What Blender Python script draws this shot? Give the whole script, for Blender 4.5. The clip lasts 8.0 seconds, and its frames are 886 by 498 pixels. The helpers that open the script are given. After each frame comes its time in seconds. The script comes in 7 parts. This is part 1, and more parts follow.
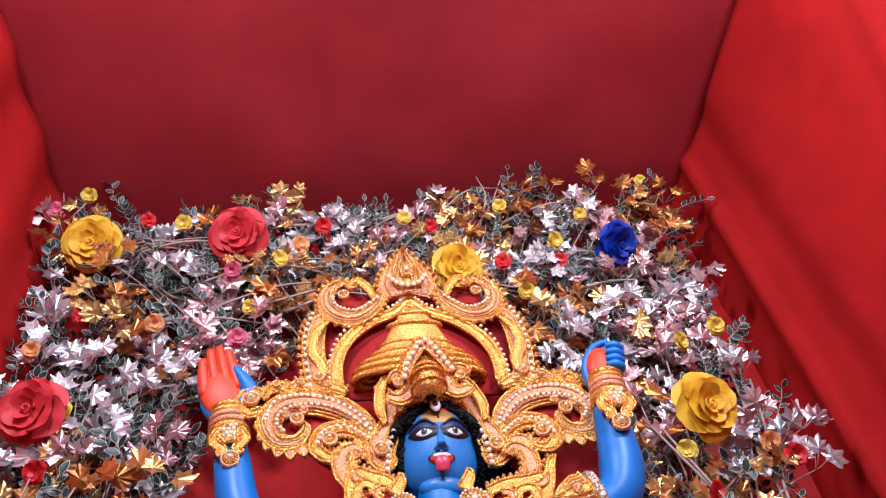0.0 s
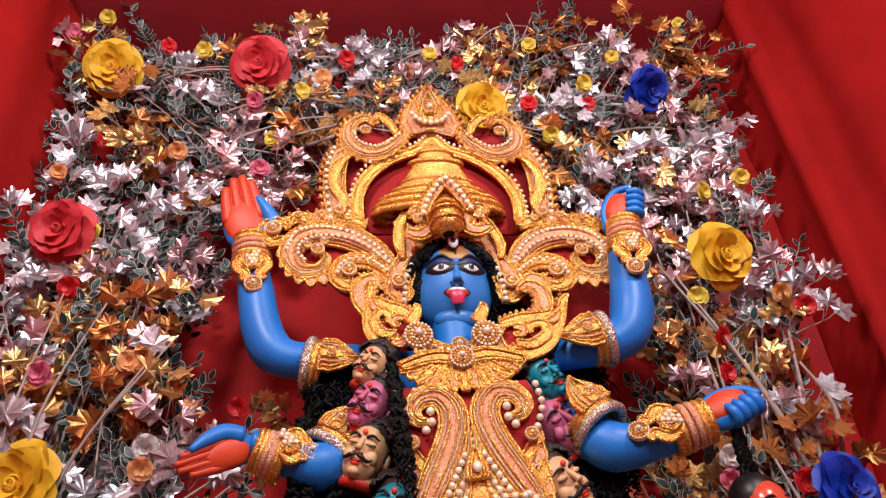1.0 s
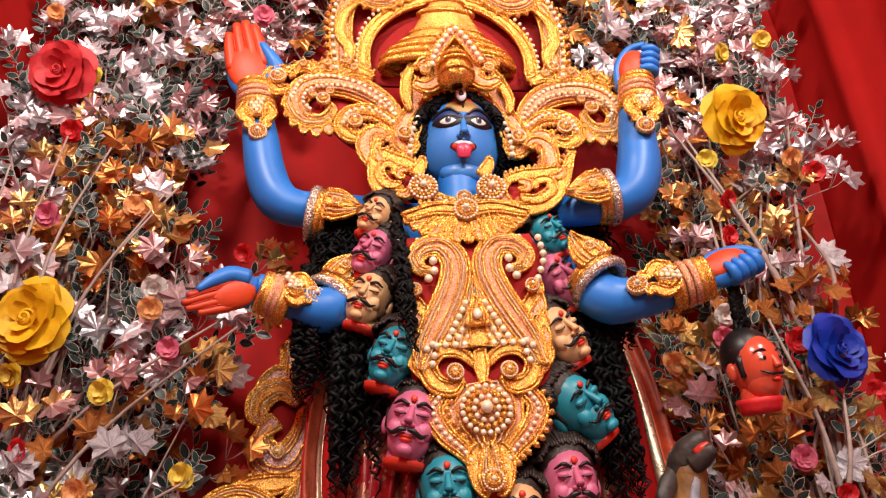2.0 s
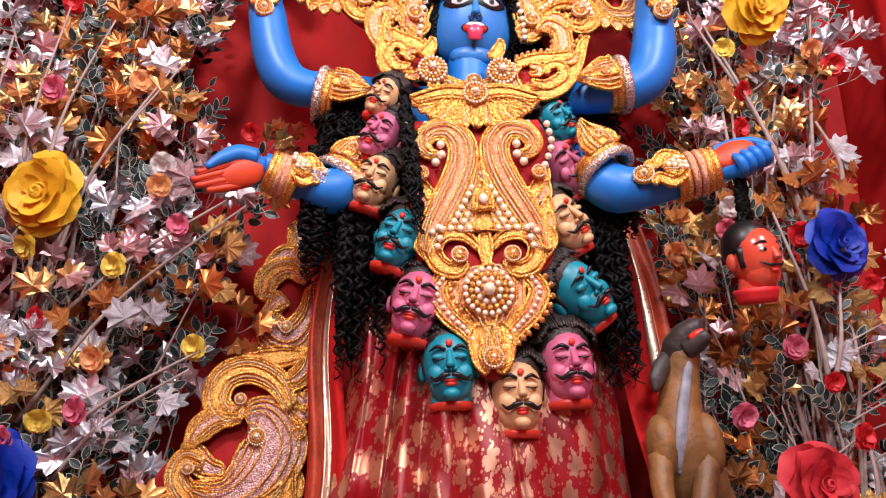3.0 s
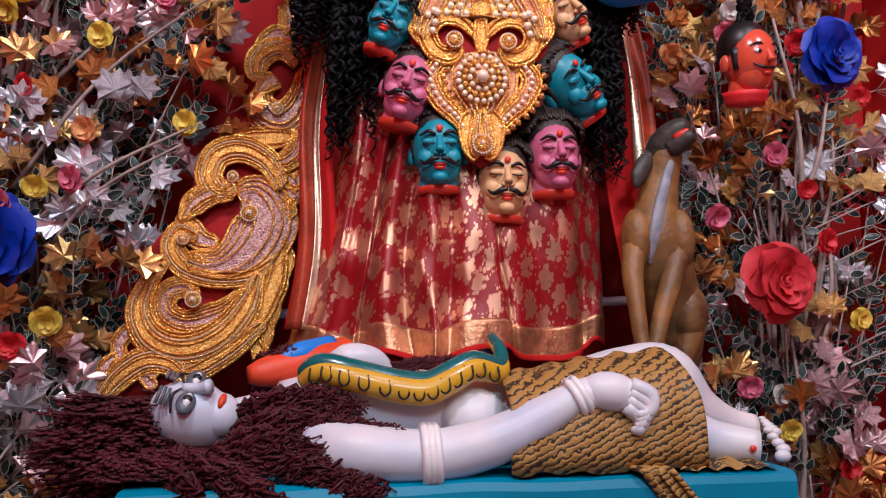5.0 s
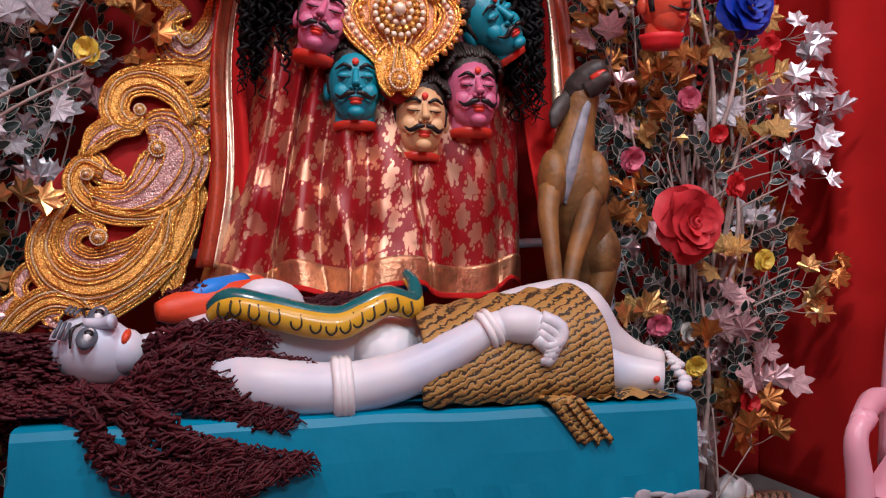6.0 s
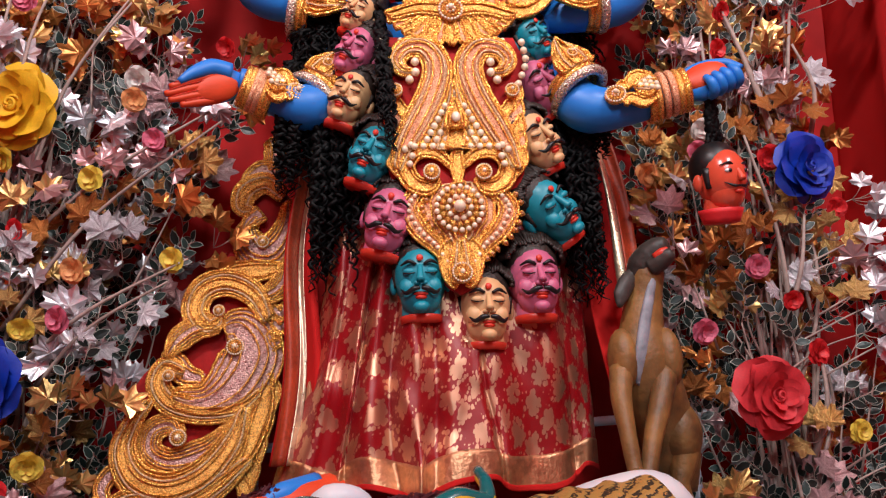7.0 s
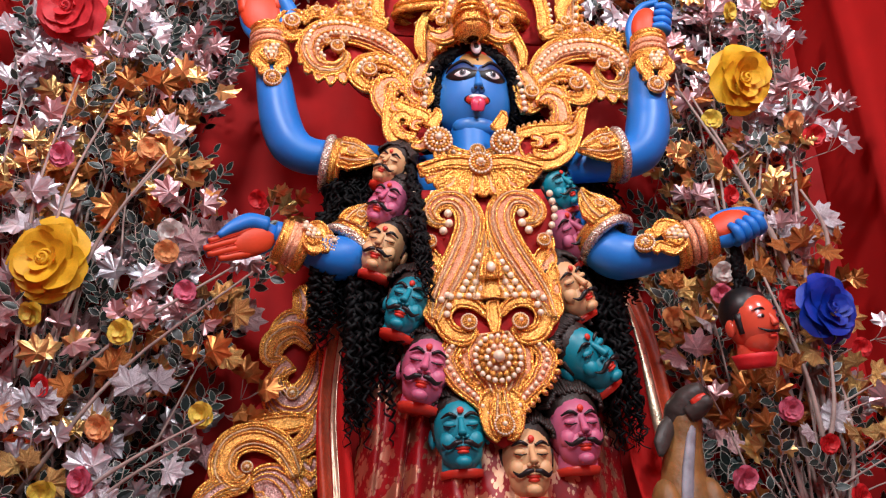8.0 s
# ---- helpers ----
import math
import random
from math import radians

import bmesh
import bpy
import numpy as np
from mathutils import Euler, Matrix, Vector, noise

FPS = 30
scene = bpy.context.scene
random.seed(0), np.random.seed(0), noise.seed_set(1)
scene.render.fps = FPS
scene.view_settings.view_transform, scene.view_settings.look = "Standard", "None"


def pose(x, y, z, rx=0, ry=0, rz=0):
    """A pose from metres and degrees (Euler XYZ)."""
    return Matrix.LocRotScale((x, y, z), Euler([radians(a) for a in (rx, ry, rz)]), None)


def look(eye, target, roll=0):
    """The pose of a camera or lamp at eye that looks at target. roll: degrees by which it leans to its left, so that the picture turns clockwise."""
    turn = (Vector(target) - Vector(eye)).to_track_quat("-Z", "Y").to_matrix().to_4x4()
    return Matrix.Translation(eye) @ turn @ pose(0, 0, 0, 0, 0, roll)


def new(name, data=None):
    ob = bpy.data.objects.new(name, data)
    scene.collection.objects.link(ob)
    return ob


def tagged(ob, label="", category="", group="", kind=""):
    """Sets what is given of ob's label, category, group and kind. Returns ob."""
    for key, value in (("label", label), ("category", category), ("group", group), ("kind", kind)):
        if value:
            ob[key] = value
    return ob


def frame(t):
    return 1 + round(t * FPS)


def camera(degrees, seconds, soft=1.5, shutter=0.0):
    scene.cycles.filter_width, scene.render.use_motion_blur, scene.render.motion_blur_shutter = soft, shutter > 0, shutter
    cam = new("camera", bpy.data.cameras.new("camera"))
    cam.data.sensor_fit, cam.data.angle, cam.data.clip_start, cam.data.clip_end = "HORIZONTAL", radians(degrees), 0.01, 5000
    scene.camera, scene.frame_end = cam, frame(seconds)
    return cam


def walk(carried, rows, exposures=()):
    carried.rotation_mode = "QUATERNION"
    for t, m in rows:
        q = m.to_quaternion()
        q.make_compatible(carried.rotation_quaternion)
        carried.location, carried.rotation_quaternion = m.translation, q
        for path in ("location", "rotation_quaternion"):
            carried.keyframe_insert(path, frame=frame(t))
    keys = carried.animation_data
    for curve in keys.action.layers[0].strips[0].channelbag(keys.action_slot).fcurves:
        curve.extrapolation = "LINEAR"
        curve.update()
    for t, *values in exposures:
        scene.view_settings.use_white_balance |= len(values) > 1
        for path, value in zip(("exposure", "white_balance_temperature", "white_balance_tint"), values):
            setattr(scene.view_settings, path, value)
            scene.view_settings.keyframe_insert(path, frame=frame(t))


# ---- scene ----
# camera: seconds, place, then yaw, pitch and roll in degrees
cam = camera(60.0, 8.0, soft=1.2)
ROWS = [
    (0.0, -0.490, -0.028, 0.794, -14.06, 47.45, -13.99),
    (0.5, -0.490, -0.016, 0.784, -12.12, 42.94, -11.57),
    (1.0, -0.485, -0.008, 0.779, -8.88, 36.52, -8.06),
    (1.5, -0.481, 0.011, 0.764, -7.78, 31.34, -6.39),
    (2.0, -0.483, 0.029, 0.733, -7.02, 27.23, -5.36),
    (2.2, -0.482, 0.018, 0.722, -6.70, 25.24, -5.08),
    (3.5, -0.489, 0.026, 0.703, -5.54, 16.30, -2.51),
    (4.0, -0.497, 0.016, 0.677, -5.47, 13.33, -2.09),
    (4.5, -0.495, 0.014, 0.648, -5.68, 10.13, -0.89),
    (4.7, -0.508, 0.008, 0.642, -6.16, 8.47, -0.78),
    (5.8, -0.479, 0.012, 0.565, -9.25, 1.48, -0.04),
    (6.0, -0.469, 0.017, 0.579, -11.74, 2.43, -0.71),
    (6.2, -0.445, 0.010, 0.598, -13.46, 4.11, -1.85),
    (6.4, -0.412, -0.004, 0.622, -13.17, 7.87, -3.05),
    (6.5, -0.399, -0.009, 0.630, -12.67, 9.88, -3.66),
    (6.7, -0.405, -0.014, 0.652, -9.43, 11.37, -3.07),
    (7.0, -0.444, -0.016, 0.681, -6.28, 13.43, -2.82),
    (7.5, -0.543, -0.023, 0.760, -6.50, 18.29, -4.18),
    (8.0, -0.585, -0.023, 0.748, -8.46, 22.62, -4.30),
]
EXPOSE = [(0.0, 0.04, 5400, 10), (0.5, -0.06, 5700, 10), (1.0, -0.12, 6100, 10), (1.5, 0.05, 7000, 10), (2.0, 0.2, 7000, 10), (3.5, 0.42, 5600, 10),
          (4.0, 0.27, 5600, 10), (4.5, 0.0, 5600, 10), (6.0, 0.0, 5800, 10), (6.5, 0.05, 5900, 10), (7.0, 0.05, 6200, 10), (7.5, 0.05, 6000, 10), (8.0, 0.02, 6000, 10)]
walk(cam, [(t, pose(x, y, z, 90 + p, 0, yaw) @ pose(0, 0, 0, 0, 0, r)) for t, x, y, z, yaw, p, r in ROWS], EXPOSE)

# ---------------------------------------------------------------- light
world = bpy.data.worlds.new("hall_world")
world.use_nodes = True
world.node_tree.nodes["Background"].inputs[0].default_value = (0.9, 0.92, 1.0, 1)
world.node_tree.nodes["Background"].inputs[1].default_value = 0.05
scene.world = world


def flood(name, eye, target, power, size, color):
    d = bpy.data.lights.new(name, "AREA")
    d.shape, d.size, d.size_y, d.energy, d.color = "RECTANGLE", size, size * 0.6, power, color
    o = new(name, d)
    o.matrix_world = look(eye, target)
    return o


flood("flood_lamp", (-1.15, -0.35, 3.6), (-0.3, 2.2, 1.3), 60, 0.45, (1.0, 0.96, 0.91))
flood("flood_lamp", (1.0, -0.3, 3.55), (-0.1, 2.2, 1.1), 57, 0.45, (1.0, 0.96, 0.91))
# unseen fill added in front to lift the canopy and the lower parts
flood("front_fill", (-0.2, -2.3, 2.9), (-0.2, 2.0, 1.4), 56, 1.4, (0.95, 0.97, 1.0))


# ---------------------------------------------------------------- materials
def material(name, color, rough=0.5, metal=0.0, var=0.15, scale=30.0, bump=0.1, bscale=120.0, color2=None, coat=0.0, sheen=0.0, island=0.0, spec=0.5):
    m = bpy.data.materials.new(name)
    m.use_nodes = True
    t = m.node_tree
    b = t.nodes["Principled BSDF"]
    co = t.nodes.new("ShaderNodeTexCoord")
    n1 = t.nodes.new("ShaderNodeTexNoise")
    n1.inputs["Scale"].default_value, n1.inputs["Detail"].default_value = scale, 5
    n2 = t.nodes.new("ShaderNodeTexNoise")
    n2.inputs["Scale"].default_value, n2.inputs["Detail"].default_value = scale * 0.13, 3
    for n in (n1, n2):
        t.links.new(co.outputs["Object"], n.inputs["Vector"])
    add = t.nodes.new("ShaderNodeMath")
    add.operation = "MULTIPLY_ADD"
    add.inputs[1].default_value, add.use_clamp = 0.5, True
    t.links.new(n1.outputs[0], add.inputs[0])
    half = t.nodes.new("ShaderNodeMath")
    half.operation = "MULTIPLY"
    half.inputs[1].default_value = 0.5
    t.links.new(n2.outputs[0], half.inputs[0])
    t.links.new(half.outputs[0], add.inputs[2])
    ramp = t.nodes.new("ShaderNodeValToRGB")
    c2 = color2 or tuple(c * (1 - 1.6 * var) for c in color)
    c1 = tuple(min(1, c * (1 + 0.8 * var)) for c in color)
    ramp.color_ramp.elements[0].position, ramp.color_ramp.elements[1].position = 0.33, 0.66
    ramp.color_ramp.elements[0].color, ramp.color_ramp.elements[1].color = (*c2, 1), (*c1, 1)
    t.links.new(add.outputs[0], ramp.inputs[0])
    out = ramp.outputs[0]
    if island:
        geo = t.nodes.new("ShaderNodeNewGeometry")
        hsv = t.nodes.new("ShaderNodeHueSaturation")
        mp = t.nodes.new("ShaderNodeMapRange")
        mp.inputs[3].default_value, mp.inputs[4].default_value = 1 - island, 1 + island
        oi = t.nodes.new("ShaderNodeObjectInfo")
        fr = t.nodes.new("ShaderNodeMath")
        fr.operation = "ADD"
        wr = t.nodes.new("ShaderNodeMath")
        wr.operation = "FRACT"
        t.links.new(geo.outputs["Random Per Island"], fr.inputs[0])
        t.links.new(oi.outputs["Random"], fr.inputs[1])
        t.links.new(fr.outputs[0], wr.inputs[0])
        t.links.new(wr.outputs[0], mp.inputs[0])
        t.links.new(mp.outputs[0], hsv.inputs["Value"])
        t.links.new(out, hsv.inputs["Color"])
        out = hsv.outputs[0]
    t.links.new(out, b.inputs["Base Color"])
    rr = t.nodes.new("ShaderNodeMapRange")
    rr.inputs[3].default_value, rr.inputs[4].default_value = max(0.02, rough - 0.1), min(1, rough + 0.12)
    t.links.new(n1.outputs[0], rr.inputs[0])
    t.links.new(rr.outputs[0], b.inputs["Roughness"])
    b.inputs["Metallic"].default_value = metal
    b.inputs["Coat Weight"].default_value = coat
    b.inputs["Sheen Weight"].default_value = sheen
    b.inputs["Specular IOR Level"].default_value = spec
    if bump:
        n3 = t.nodes.new("ShaderNodeTexNoise")
        n3.inputs["Scale"].default_value, n3.inputs["Detail"].default_value = bscale, 4
        t.links.new(co.outputs["Object"], n3.inputs["Vector"])
        bu = t.nodes.new("ShaderNodeBump")
        bu.inputs["Strength"].default_value, bu.inputs["Distance"].default_value = bump, 0.004
        t.links.new(n3.outputs[0], bu.inputs["Height"])
        t.links.new(bu.outputs[0], b.inputs["Normal"])
    return m


def beaded(name, color, dark, rough, metal, scale, bump=0.8):
    """Closely set sequins or beads: each cell has its own tone and a domed relief."""
    m = bpy.data.materials.new(name)
    m.use_nodes = True
    t = m.node_tree
    b = t.nodes["Principled BSDF"]
    co = t.nodes.new("ShaderNodeTexCoord")
    vo = t.nodes.new("ShaderNodeTexVoronoi")
    vo.inputs["Scale"].default_value = scale
    t.links.new(co.outputs["Object"], vo.inputs["Vector"])
    sep = t.nodes.new("ShaderNodeSeparateColor")
    t.links.new(vo.outputs["Color"], sep.inputs[0])
    ramp = t.nodes.new("ShaderNodeValToRGB")
    ramp.color_ramp.elements[0].color, ramp.color_ramp.elements[1].color = (*dark, 1), (*color, 1)
    ramp.color_ramp.elements[1].position = 0.8
    t.links.new(sep.outputs[0], ramp.inputs[0])
    t.links.new(ramp.outputs[0], b.inputs["Base Color"])
    mr = t.nodes.new("ShaderNodeMapRange")
    mr.inputs[3].default_value, mr.inputs[4].default_value = rough - 0.12, rough + 0.15
    t.links.new(sep.outputs[1], mr.inputs[0])
    t.links.new(mr.outputs[0], b.inputs["Roughness"])
    b.inputs["Metallic"].default_value = metal
    bu = t.nodes.new("ShaderNodeBump")
    bu.inputs["Strength"].default_value, bu.inputs["Distance"].default_value, bu.invert = bump, 0.004, True
    t.links.new(vo.outputs["Distance"], bu.inputs["Height"])
    t.links.new(bu.outputs[0], b.inputs["Normal"])
    return m


def brocade(name, ground, gold, scale):
    """Woven cloth with metallic blossom figures set in rows."""
    m = bpy.data.materials.new(name)
    m.use_nodes = True
    t = m.node_tree
    b = t.nodes["Principled BSDF"]
    uv = t.nodes.new("ShaderNodeUVMap")
    mp = t.nodes.new("ShaderNodeMapping")
    mp.inputs["Scale"].default_value = (scale, scale * 0.8, 1)
    mp.inputs["Rotation"].default_value = (0, 0, 0.5)
    t.links.new(uv.outputs[0], mp.inputs[0])
    no = t.nodes.new("ShaderNodeTexNoise")
    no.inputs["Scale"].default_value = 2.2
    t.links.new(mp.outputs[0], no.inputs["Vector"])
    mixv = t.nodes.new("ShaderNodeMix")
    mixv.data_type = "VECTOR"
    mixv.inputs[0].default_value = 0.22
    t.links.new(mp.outputs[0], mixv.inputs[4])
    t.links.new(no.outputs["Color"], mixv.inputs[5])
    vo = t.nodes.new("ShaderNodeTexVoronoi")
    vo.inputs["Scale"].default_value, vo.inputs["Randomness"].default_value = 1.0, 0.35
    t.links.new(mixv.outputs[1], vo.inputs["Vector"])
    fine = t.nodes.new("ShaderNodeTexVoronoi")
    fine.inputs["Scale"].default_value = 4.5
    t.links.new(mp.outputs[0], fine.inputs["Vector"])
    sub = t.nodes.new("ShaderNodeMath")
    sub.operation = "MULTIPLY_ADD"
    sub.inputs[1].default_value = 0.55
    t.links.new(fine.outputs["Distance"], sub.inputs[0])
    t.links.new(vo.outputs["Distance"], sub.inputs[2])
    ramp = t.nodes.new("ShaderNodeValToRGB")
    ramp.color_ramp.elements[0].position, ramp.color_ramp.elements[1].position = 0.645, 0.69
    ramp.color_ramp.elements[0].color, ramp.color_ramp.elements[1].color = (1, 1, 1, 1), (0, 0, 0, 1)
    t.links.new(sub.outputs[0], ramp.inputs[0])
    mix = t.nodes.new("ShaderNodeMix")
    mix.data_type = "RGBA"
    mix.inputs[6].default_value, mix.inputs[7].default_value = (*ground, 1), (*gold, 1)
    t.links.new(ramp.outputs[0], mix.inputs[0])
    t.links.new(mix.outputs[2], b.inputs["Base Color"])
    mt = t.nodes.new("ShaderNodeMath")
    mt.operation = "MULTIPLY"
    mt.inputs[1].default_value = 0.85
    t.links.new(ramp.outputs[0], mt.inputs[0])
    t.links.new(mt.outputs[0], b.inputs["Metallic"])
    b.inputs["Roughness"].default_value = 0.32
    w = t.nodes.new("ShaderNodeTexNoise")
    w.inputs["Scale"].default_value = 60
    t.links.new(mp.outputs[0], w.inputs["Vector"])
    bu = t.nodes.new("ShaderNodeBump")
    bu.inputs["Strength"].default_value, bu.inputs["Distance"].default_value = 0.25, 0.003
    t.links.new(w.outputs[0], bu.inputs["Height"])
    t.links.new(bu.outputs[0], b.inputs["Normal"])
    return m


def striped(name, c1, c2, scale, distort, vec=(1, 1, 1)):
    """Painted tiger hide: broken dark strokes on ochre."""
    m = material(name, c1, 0.55, 0, 0.2, 40, 0.15)
    t = m.node_tree
    b = t.nodes["Principled BSDF"]
    co = t.nodes.new("ShaderNodeTexCoord")
    mp = t.nodes.new("ShaderNodeMapping")
    mp.inputs["Scale"].default_value = vec
    mp.inputs["Rotation"].default_value = (0.0, 0.45, 0.0)
    t.links.new(co.outputs["Object"], mp.inputs[0])
    wv = t.nodes.new("ShaderNodeTexWave")
    wv.bands_direction = "Z"
    wv.inputs["Scale"].default_value, wv.inputs["Distortion"].default_value, wv.inputs["Detail Scale"].default_value = scale, distort, 3.0
    t.links.new(mp.outputs[0], wv.inputs["Vector"])
    ramp = t.nodes.new("ShaderNodeValToRGB")
    ramp.color_ramp.elements[0].position, ramp.color_ramp.elements[1].position = 0.12, 0.3
    ramp.color_ramp.elements[0].color, ramp.color_ramp.elements[1].color = (*c2, 1), (*c1, 1)
    t.links.new(wv.outputs[0], ramp.inputs[0])
    t.links.new(ramp.outputs[0], b.inputs["Base Color"])
    bu = t.nodes.new("ShaderNodeBump")
    bu.inputs["Strength"].default_value, bu.inputs["Distance"].default_value = 0.4, 0.004
    t.links.new(wv.outputs[0], bu.inputs["Height"])
    t.links.new(bu.outputs[0], b.inputs["Normal"])
    return m


CLOTH = material("red_cloth", (0.47, 0.014, 0.013), 0.85, 0, 0.12, 6, 0.35, 9, spec=0.12)
CLOTH_BACK = material("red_satin", (0.43, 0.014, 0.014), 0.7, 0, 0.25, 5, 0.6, 7, spec=0.15)
CEIL = material("ceiling_cloth", (0.48, 0.046, 0.062), 0.85, 0, 0.12, 4, 0.2, 6, spec=0.15)
FLOOR = material("grey_mat", (0.16, 0.15, 0.15), 0.8, 0, 0.25, 12, 0.3, 60)
PLAIN = material("closing_wall", (0.30, 0.27, 0.25), 0.8, 0, 0.1, 3, 0.1)
TURQ = material("turquoise_paint", (0.0, 0.22, 0.36), 0.5, 0, 0.08, 14, 0.15, 50)
WORN = material("worn_plaster", (0.42, 0.40, 0.42), 0.85, 0, 0.3, 30, 0.6, 60)
WOODD = material("dark_wood", (0.06, 0.04, 0.03), 0.7, 0, 0.3, 20, 0.3)
GOLD = beaded("gold_zari", (1.0, 0.60, 0.15), (0.60, 0.25, 0.03), 0.28, 0.85, 420, 0.4)
GOLDP = beaded("gold_sequins", (1.0, 0.60, 0.16), (0.58, 0.24, 0.03), 0.32, 0.7, 400, 0.45)
PINKS = beaded("copper_sequins", (0.95, 0.55, 0.33), (0.60, 0.20, 0.09), 0.32, 0.4, 330, 0.6)
CREAM = beaded("cream_rope", (0.90, 0.68, 0.42), (0.70, 0.40, 0.18), 0.3, 0.4, 300)
LILAC = beaded("lilac_sequins", (0.80, 0.55, 0.50), (0.45, 0.22, 0.20), 0.35, 0.5, 220)
FELT = material("red_felt", (0.40, 0.008, 0.008), 0.85, 0, 0.15, 60, 0.2)
PEARL = material("cream_pearl", (0.92, 0.78, 0.58), 0.22, 0.1, 0.06, 60, 0.0, coat=0.4)
SILV = beaded("silver_beads", (0.85, 0.80, 0.70), (0.45, 0.38, 0.28), 0.3, 0.8, 200)
BLUE = material("blue_skin_paint", (0.018, 0.21, 0.68), 0.42, 0, 0.10, 8, 0.05, 40, color2=(0.012, 0.15, 0.52))
FACEB = material("light_blue_paint", (0.04, 0.24, 0.70), 0.36, 0, 0.12, 8, 0.04, 40)
NAVY = material("navy_paint", (0.006, 0.035, 0.15), 0.4, 0, 0.2, 20, 0.0)
ORANGE = material("vermilion_paint", (0.72, 0.065, 0.015), 0.5, 0, 0.12, 20, 0.1)
BLACK = material("black_paint", (0.006, 0.006, 0.007), 0.4, 0, 0.1, 30, 0.0)
WHITE = material("white_paint", (0.80, 0.80, 0.80), 0.35, 0, 0.05, 20, 0.05)
TONGUE = material("pink_tongue_paint", (0.75, 0.06, 0.14), 0.3, 0, 0.1, 20, 0.05)
FOREHD = material("ochre_paint", (0.55, 0.30, 0.08), 0.45, 0, 0.2, 30, 0.05)
HAIR = material("black_hair", (0.0025, 0.0025, 0.003), 0.6, 0, 0.2, 80, 0.3, 200, spec=0.18)
MAROON = material("maroon_hair", (0.075, 0.009, 0.014), 0.6, 0, 0.3, 60, 0.3, 150, spec=0.3)
BROWNH = material("dark_brown_hair", (0.028, 0.016, 0.012), 0.5, 0, 0.3, 80, 0.6, 160)
TEAL = material("teal_skin_paint", (0.01, 0.27, 0.36), 0.42, 0, 0.12, 12, 0.05)
PINK = material("mauve_skin_paint", (0.55, 0.13, 0.24), 0.42, 0, 0.12, 12, 0.05)
TAN = material("tan_skin_paint", (0.70, 0.42, 0.20), 0.42, 0, 0.12, 12, 0.05)
REDSK = material("red_skin_paint", (0.68, 0.09, 0.045), 0.22, 0, 0.12, 12, 0.03, coat=0.5)
LIPS = material("red_lip_paint", (0.65, 0.04, 0.02), 0.4, 0, 0.1, 30, 0.05)
PALE = material("pale_blue_white_paint", (0.74, 0.72, 0.70), 0.4, 0, 0.05, 6, 0.06, 30, color2=(0.36, 0.47, 0.68))
GREYP = material("grey_paint", (0.10, 0.12, 0.15), 0.4, 0, 0.1, 20, 0.0)
TIGER = striped("tiger_hide", (0.38, 0.21, 0.05), (0.03, 0.02, 0.01), 24, 5, (1.0, 1.0, 1.0))
SNAKEY = material("yellow_snake_paint", (0.65, 0.38, 0.02), 0.3, 0, 0.1, 20, 0.05, coat=0.4)
SNAKEG = material("green_snake_paint", (0.0, 0.12, 0.13), 0.25, 0, 0.1, 20, 0.05, coat=0.5)
FUR = material("tan_fur_paint", (0.24, 0.115, 0.03), 0.5, 0, 0.45, 16, 0.5, 70, color2=(0.02, 0.013, 0.01))
FURG = material("grey_fur_paint", (0.30, 0.31, 0.36), 0.5, 0, 0.35, 30, 0.5, 70)
FURD = material("dark_fur_paint", (0.045, 0.035, 0.03), 0.5, 0, 0.3, 30, 0.4, 70)
SARI = brocade("brocade_silk", (0.27, 0.004, 0.008), (0.62, 0.34, 0.22), 22)
ZARI = material("gold_zari_border", (0.62, 0.32, 0.17), 0.36, 0.8, 0.3, 50, 0.5, 120)
ZARIW = material("pale_zari_stripe", (0.85, 0.72, 0.50), 0.3, 0.8, 0.2, 70, 0.4, 120)
SARIR = material("orange_red_border", (0.42, 0.05, 0.015), 0.5, 0, 0.3, 120, 0.3)
BARK = material("pale_branch", (0.42, 0.32, 0.28), 0.6, 0, 0.25, 40, 0.4, 90)
FSILV = material("silver_foil", (0.68, 0.68, 0.72), 0.34, 0.7, 0.2, 40, 0.9, 38, island=0.45)
FROSE = material("rose_foil", (0.62, 0.42, 0.43), 0.32, 0.7, 0.2, 40, 0.9, 38, island=0.45)
FGOLD = material("gold_foil", (0.70, 0.46, 0.17), 0.30, 0.8, 0.2, 40, 0.9, 38, island=0.45)
FBRON = material("bronze_foil", (0.48, 0.19, 0.05), 0.34, 0.75, 0.2, 40, 0.9, 38, island=0.45)
LEAFD = material("dark_leaf", (0.012, 0.030, 0.026), 0.4, 0, 0.4, 30, 0.2, 90, island=0.5)
LEAFW = material("leaf_rim", (0.50, 0.53, 0.46), 0.5, 0, 0.15, 60, 0.1)
PAPY = material("yellow_paper", (0.80, 0.46, 0.010), 0.6, 0, 0.10, 20, 0.15, 60)
PAPR = material("red_paper", (0.62, 0.030, 0.040), 0.6, 0, 0.10, 20, 0.15, 60)
PAPB = material("blue_paper", (0.005, 0.035, 0.40), 0.5, 0, 0.10, 20, 0.15, 60)
ROSER = material("red_rose_cloth", (0.68, 0.02, 0.025), 0.55, 0, 0.15, 40, 0.1)
ROSEP = material("pink_rose_cloth", (0.72, 0.16, 0.25), 0.55, 0, 0.15, 40, 0.1)
ROSEY = material("yellow_rose_cloth", (0.82, 0.62, 0.08), 0.55, 0, 0.15, 40, 0.1)
ROSEO = material("peach_rose_cloth", (0.85, 0.40, 0.15), 0.55, 0, 0.15, 40, 0.1)
